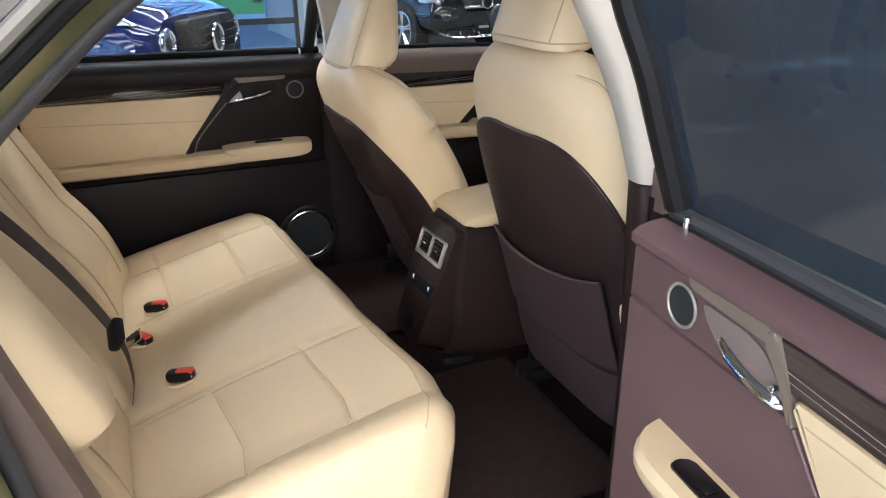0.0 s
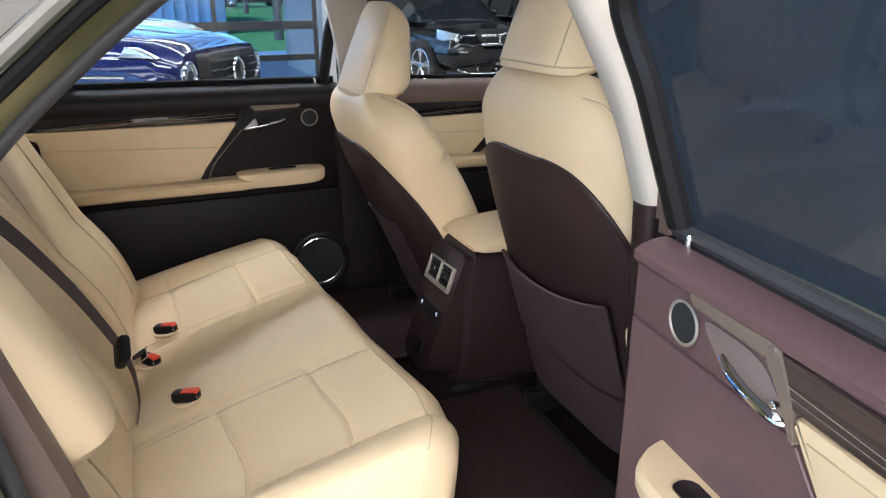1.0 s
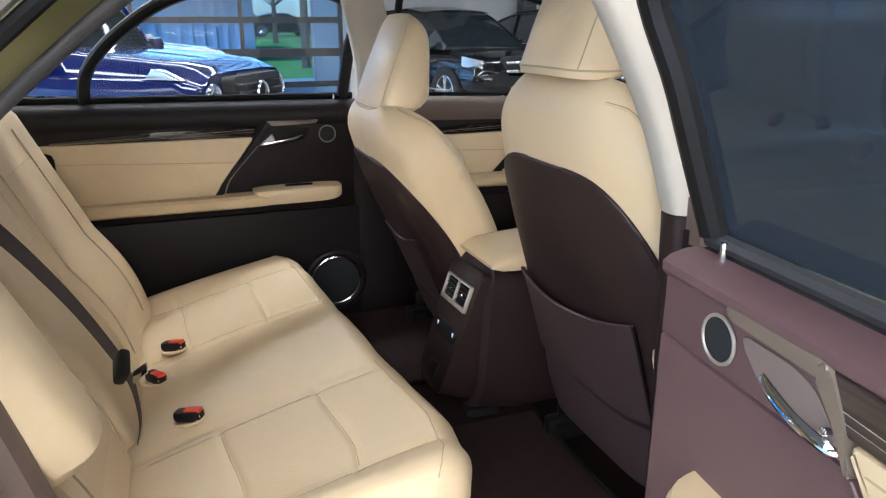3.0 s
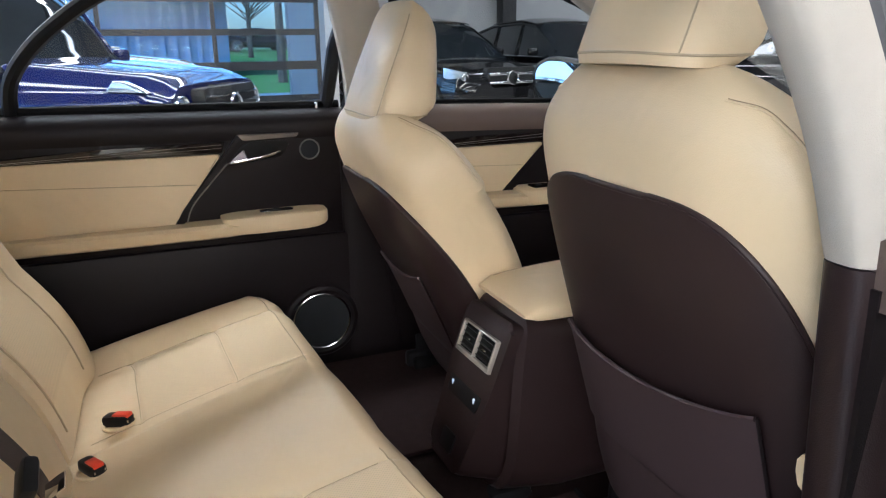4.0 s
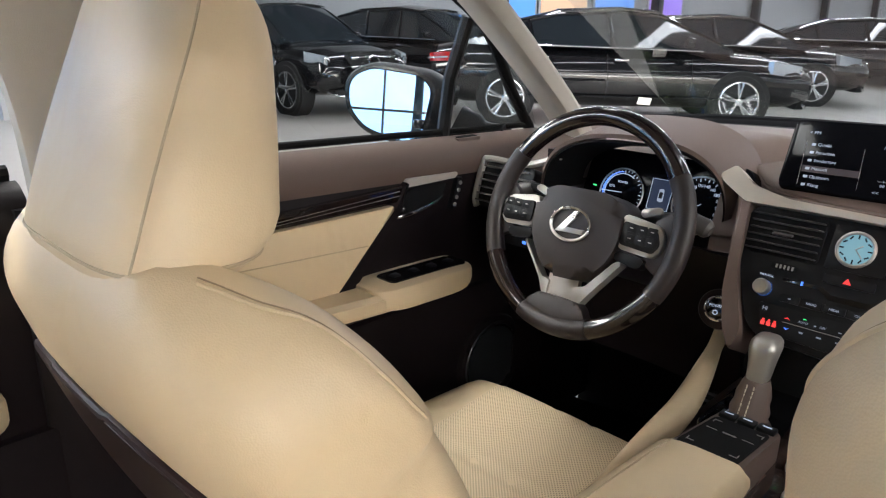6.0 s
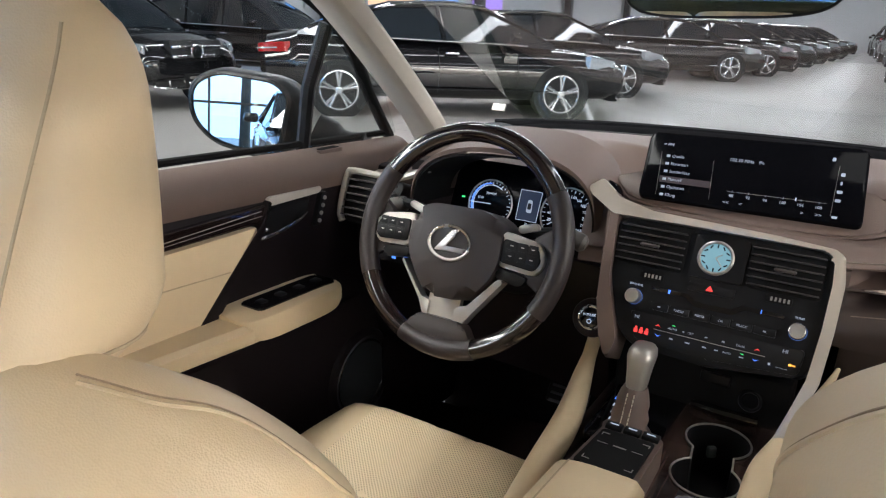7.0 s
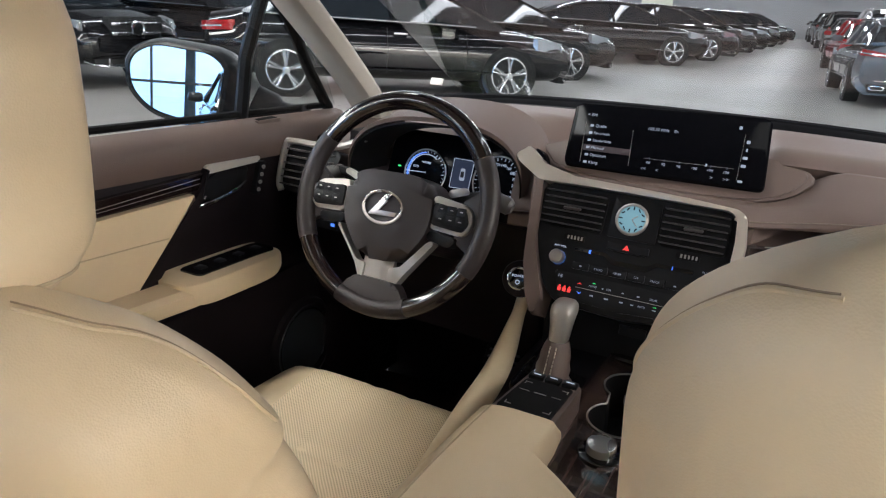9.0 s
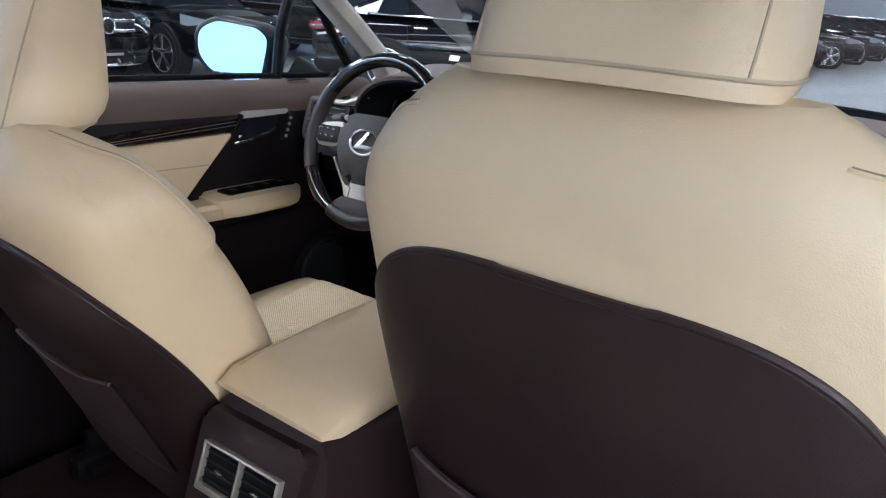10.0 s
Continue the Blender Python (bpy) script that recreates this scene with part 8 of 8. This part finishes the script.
        tube(b, [(xe - 0.024 + 0.36 * max(0.0, (u - 0.5) / 0.5) ** 1.8, sy * (0.447 + (hw + 0.045 - 0.44) * min(1.0, u / 0.72) ** 0.9), zt - 0.19 + 0.05 * u) for u in [i / 12 for i in range(12)]], 0.010, 6)
        part("lens_strip", b, LENS, tl, "clear strip in the tail light")
        b = bmesh.new()
        slab(b, rounded([(sy * 0.42, 0.36), (sy * 0.66, 0.37), (sy * 0.68, 0.32), (sy * 0.64, 0.29), (sy * 0.44, 0.29)], 0.015), lambda u, v, w: Vector((xe + 0.02 - w, u, v)), -0.05, 0.04, 0.006)
        pipe = part("tail_pipe", b, CHROME, r)
        b = bmesh.new()
        slab(b, rounded([(sy * 0.445, 0.350), (sy * 0.645, 0.357), (sy * 0.655, 0.322), (sy * 0.63, 0.303), (sy * 0.455, 0.303)], 0.012), lambda u, v, w: Vector((xe + 0.02 - w, u, v)), 0.03, 0.043)
        part("pipe_mouth", b, TYRE, pipe)
        # wheels
        for x in S["axle"]:
            R = S["wheel"]
            hwx = interp(S["body"], x)[2]
            b = bmesh.new()
            disc(b, (x, sy * (hwx - 0.11), R), (0, 1, 0), R * 1.13, 0.24, 36)
            part("wheel_arch", b, TYRE, r, "black wheel arch")
            y = sy * (hwx - 0.095)
            b = bmesh.new()
            prof = [(0.72, -0.10), (0.72, 0.10), (0.80, 0.118), (0.95, 0.115), (1.0, 0.08), (1.0, -0.08), (0.95, -0.115)]
            vv = [[(x + R * p * math.cos(2 * math.pi * k / 36), y + sy * w, R + R * p * math.sin(2 * math.pi * k / 36)) for p, w in prof] for k in range(37)]
            rings(b, vv, caps=False)
            wh = part("wheel", b, TYRE, r, "black tyre")
            b = bmesh.new()
            torus(b, (x, y + sy * 0.10, R), (0, 1, 0), R * 0.715, 0.016, 36, 6)
            disc(b, (x, y + sy * 0.085, R), (0, 1, 0), R * 0.16, 0.05, 16, 0.01)
            for k in range(5):
                for da in (-0.13, 0.13):
                    q = 2 * math.pi * k / 5 + 0.3
                    tube(b, [(x + R * 0.12 * math.cos(q), y + sy * 0.095, R + R * 0.12 * math.sin(q)), (x + R * 0.71 * math.cos(q + da), y + sy * 0.10, R + R * 0.71 * math.sin(q + da))], 0.021, 6)
            part("rim", b, ALLOY, wh, "silver double-spoke alloy rim")
    # front face
    xn = S["body"][-1][0]
    zb, zt, hw = interp(S["body"], xn - 0.04)
    b = bmesh.new()
    gz, gh, gw = S["nose"] - 0.02, 0.30 if kind in ("suv", "box") else 0.24, 0.47
    if kind == "box":
        xn, gz = xn + 0.10, 0.94
    slab(b, rounded([(-gw, gz + gh / 2), (gw, gz + gh / 2), (gw * 0.86, gz - gh / 2), (-gw * 0.86, gz - gh / 2)], 0.06), lambda u, v, w: Vector((xn - 0.03 + w, u, v)), -0.30 if kind == "box" else -0.10, 0.03, 0.012)
    gr = part("grille", b, TYRE, r, "dark radiator grille")
    bars = (-0.075, 0.055) if kind == "suv" else (-0.09, -0.03, 0.03, 0.09)
    for dz in bars:
        for sy in (-1, 1):
            b = bmesh.new()
            box(b, (xn + 0.012, sy * (gw * 0.47 + 0.03), gz + dz), (0.03, gw * 0.78, 0.042 if kind == "suv" else 0.018), 0.008)
            br = part("grille_bar", b, CHROME if kind != "box" else GLOSSB, gr)
            if kind == "suv":
                for k in range(3):
                    b = bmesh.new()
                    box(b, (xn + 0.029, sy * (0.13 + 0.10 * k), gz + dz), (0.004, 0.07, 0.012), 0.001)
                    part("bar_slot", b, TYRE, br)
    b = bmesh.new()
    torus(b, (xn + 0.03, 0, gz - 0.01), (1, 0, 0), 0.10, 0.013, 32, 6)
    bd = part("badge_ring", b, CHROME, gr, "chrome round badge")
    b = bmesh.new()
    disc(b, (xn + 0.022, 0, gz - 0.01), (1, 0, 0), 0.095, 0.02, 28, 0.004)
    part("badge_disc", b, GLOSSB, bd)
    if kind == "suv":
        for sy in (-1, 0, 1):
            b = bmesh.new()
            tube(b, [(xn - 0.02 - 0.05 * abs(sy), sy * 0.32 + a * 0.14, zb - 0.06 + c * 0.05) for a, c in ((-0.8, -1), (-1, 0), (-0.8, 1), (0.8, 1), (1, 0), (0.8, -1))], 0.014, 6, closed=True)
            part("skid_trim", b, CHROME, r, "chrome bumper opening")
    b = bmesh.new()
    box(b, (xn + 0.035, 0, zb + 0.02), (0.02, 0.52, 0.11), 0.005)
    pl = part("plate", b, BLACK, r, "black dealer plate")
    b = bmesh.new()
    box(b, (xn + 0.046, 0, zb + 0.02), (0.002, 0.36, 0.035))
    part("plate_text_bar", b, SILVER, pl)
    b = bmesh.new()
    slab(b, rounded([(-0.7, zb - 0.02), (0.7, zb - 0.02), (0.62, zb - 0.13), (-0.62, zb - 0.13)], 0.04), lambda u, v, w: Vector((xn - 0.12 + w, u, v)), -0.06, 0.05, 0.01)
    part("lower_intake", b, TYRE, r)
    b = bmesh.new()
    tube(b, smooth_line([(xn - 0.16, -0.78, zb - 0.05), (xn - 0.03, -0.5, zb - 0.12), (xn - 0.03, 0.5, zb - 0.12), (xn - 0.16, 0.78, zb - 0.05)], 5), 0.018, 6)
    part("bumper_chrome", b, CHROME, r)
    # tail face
    xt = S["body"][0][0]
    b = bmesh.new()
    box(b, (xt - 0.005, 0, 0.75), (0.03, 0.52, 0.11), 0.005)
    part("plate", b, BLACK, r, "black dealer plate")
    b = bmesh.new()
    box(b, (xt - 0.021, 0, 0.735), (0.002, 0.30, 0.02))
    part("plate_text_bar", b, SILVER, r)
    b = bmesh.new()
    slab(b, rounded([(-0.88, 0.50), (0.88, 0.50), (0.90, 0.36), (0.74, 0.20), (-0.74, 0.20), (-0.90, 0.36)], 0.06), lambda u, v, w: Vector((xt + 0.10 - 0.10 * (1 - (u / 0.9) ** 4) - w, u, v)), -0.30, 0.0, 0.02)
    part("rear_bumper", b, coat_mat, r)
    b = bmesh.new()
    slab(b, rounded([(-0.72, 0.385), (0.72, 0.385), (0.66, 0.24), (-0.66, 0.24)], 0.03), lambda u, v, w: Vector((xt + 0.10 - 0.10 * (1 - (u / 0.9) ** 4) - w, u, v)), -0.05, 0.006, 0.004)
    part("diffuser", b, TYRE, r, "black rear diffuser")
    b = bmesh.new()
    tube(b, [(xt + 0.03, -0.6, 0.45), (xt - 0.01, 0, 0.43), (xt + 0.03, 0.6, 0.45)], 0.02, 6)
    part("tail_chrome", b, CHROME, r)
    r.matrix_world = m
    r.matrix_basis = m
    return r


def place(x, y, heading, s=1.0):
    return Matrix.Translation((x, y, 0)) @ Matrix.Rotation(radians(heading), 4, "Z") @ Matrix.Scale(s, 4)


def along(front_wheel, heading, s, axle):
    h = Vector((math.cos(radians(heading)), math.sin(radians(heading)), 0))
    side = Vector((h.y, -h.x, 0))
    c = Vector((*front_wheel, 0)) - h * axle * s - side * 0.83 * s
    return place(c.x, c.y, heading, s)


BLK = paint("black_paint", (0.006, 0.006, 0.007), 0.2)
sal = parked_car("saloon", BLK, along((-4.01, 10.37), 40.5, 1.1, 1.47), "glossy black saloon parked in the showroom")
copies = [((-4.38, 14.3), 39, 1.08), ((-3.68, 21.0), 34, 1.1), ((-3.3, 24.6), 33, 1.1), ((-3.15, 28.4), 33, 1.1), ((-3.0, 32.4), 33, 1.1), ((-2.9, 36.6), 33, 1.1), ((-2.8, 41), 33, 1.1), ((-2.7, 45.5), 33, 1.1)]
for p, h, s in copies:
    c = copy_thing(sal, Matrix.Identity(4))
    c.matrix_basis = along(p, h, s, 1.47)
gls = parked_car("suv", BLK, place(-10.9, 4.76, 10, 0.97), "glossy black large off-road car facing out of its bay")
for x, y, h in ((-11.75, 7.35, 0), (-12.6, 11.6, 8)):
    c = copy_thing(gls, Matrix.Identity(4))
    c.matrix_basis = place(x + 1.0, y, h, 0.97)
BLUEP = paint("blue_paint", (0.0012, 0.006, 0.062), 0.2)
BLUEP.node_tree.nodes["Principled BSDF"].inputs["Coat Roughness"].default_value = 0.05
blue = parked_car("box", BLUEP, place(-5.22, -1.2, 61, 0.96), "glossy dark blue boxy off-road car")
parked_car("box", paint("beige_paint", (0.5, 0.42, 0.26), 0.0), place(-8.35, -1.35, 61, 0.97), "pale beige boxy off-road car")
parked_car("estate", paint("silver_paint", (0.10, 0.115, 0.135), 0.7), place(1.26, 17.2, 96, 1.0), "metallic grey-blue estate car seen from behind")
parked_car("suv", paint("white_paint", (0.75, 0.76, 0.78), 0.0), place(1.55, 30.6, 96, 1.05), "white car seen from behind")
red = parked_car("estate", paint("red_paint", (0.36, 0.012, 0.016), 0.2), place(0.98, 24.4, 96, 1.0), "red hatchback seen from behind")
for k in range(5):
    c = copy_thing(gls if k % 2 else sal, Matrix.Identity(4))
    c.matrix_basis = place(0.75 - 0.38 * k, 36.6 + 5.6 * k, 96, 1.05)
    c["label"] = "dark car in the far row seen from behind"
for x, y, h in ((-49, 7.2, 95), (-51, 13.5, 95), (-53, 18.5, 92)):
    c = copy_thing(sal, Matrix.Identity(4))
    c.matrix_basis = Matrix.Translation((0, 0, 0.92)) @ place(x, y, h, 1.0)
    c["label"] = "dark car parked on the yard outside"

c = copy_thing(gls, Matrix.Identity(4))
c.matrix_basis = place(-4.6, -6.3, 75, 0.95)
c = copy_thing(sal, Matrix.Identity(4))
c.matrix_basis = place(-1.6, -8.0, 80, 1.0)
for i, (x, y, h) in enumerate(((-7.5, -16, 7), (-4.4, -17.5, 8), (-2.2, -15.5, 7), (1.5, -18, 8), (5, -16.5, 7))):
    tree(x, y, h, 20 + i)

# daylight through the glass walls, lamps over the aisle
area_lamp("window_light", look((1.5, -24, 6.0), (1.5, 0, 5.8)), 60, 12, 6000, (0.74, 0.88, 1.0))
area_lamp("window_light", look((-11.36, -4, 2.4), (0, -4, 2.0)), 13, 4.4, 340, (0.5, 0.75, 1.0))
# the 2500 W lamp at x = 12.6 is an added fill washing the east wall
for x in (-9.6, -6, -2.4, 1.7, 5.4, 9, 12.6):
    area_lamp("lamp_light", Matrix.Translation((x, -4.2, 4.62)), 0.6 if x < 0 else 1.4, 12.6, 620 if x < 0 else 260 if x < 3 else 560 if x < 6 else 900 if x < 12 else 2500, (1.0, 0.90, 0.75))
    area_lamp("lamp_light", Matrix.Translation((x, 33.5, 4.62)), 0.3, 55, 1000 if x < -5 else 680 if x < 3 else 800, (1.0, 0.95, 0.88))
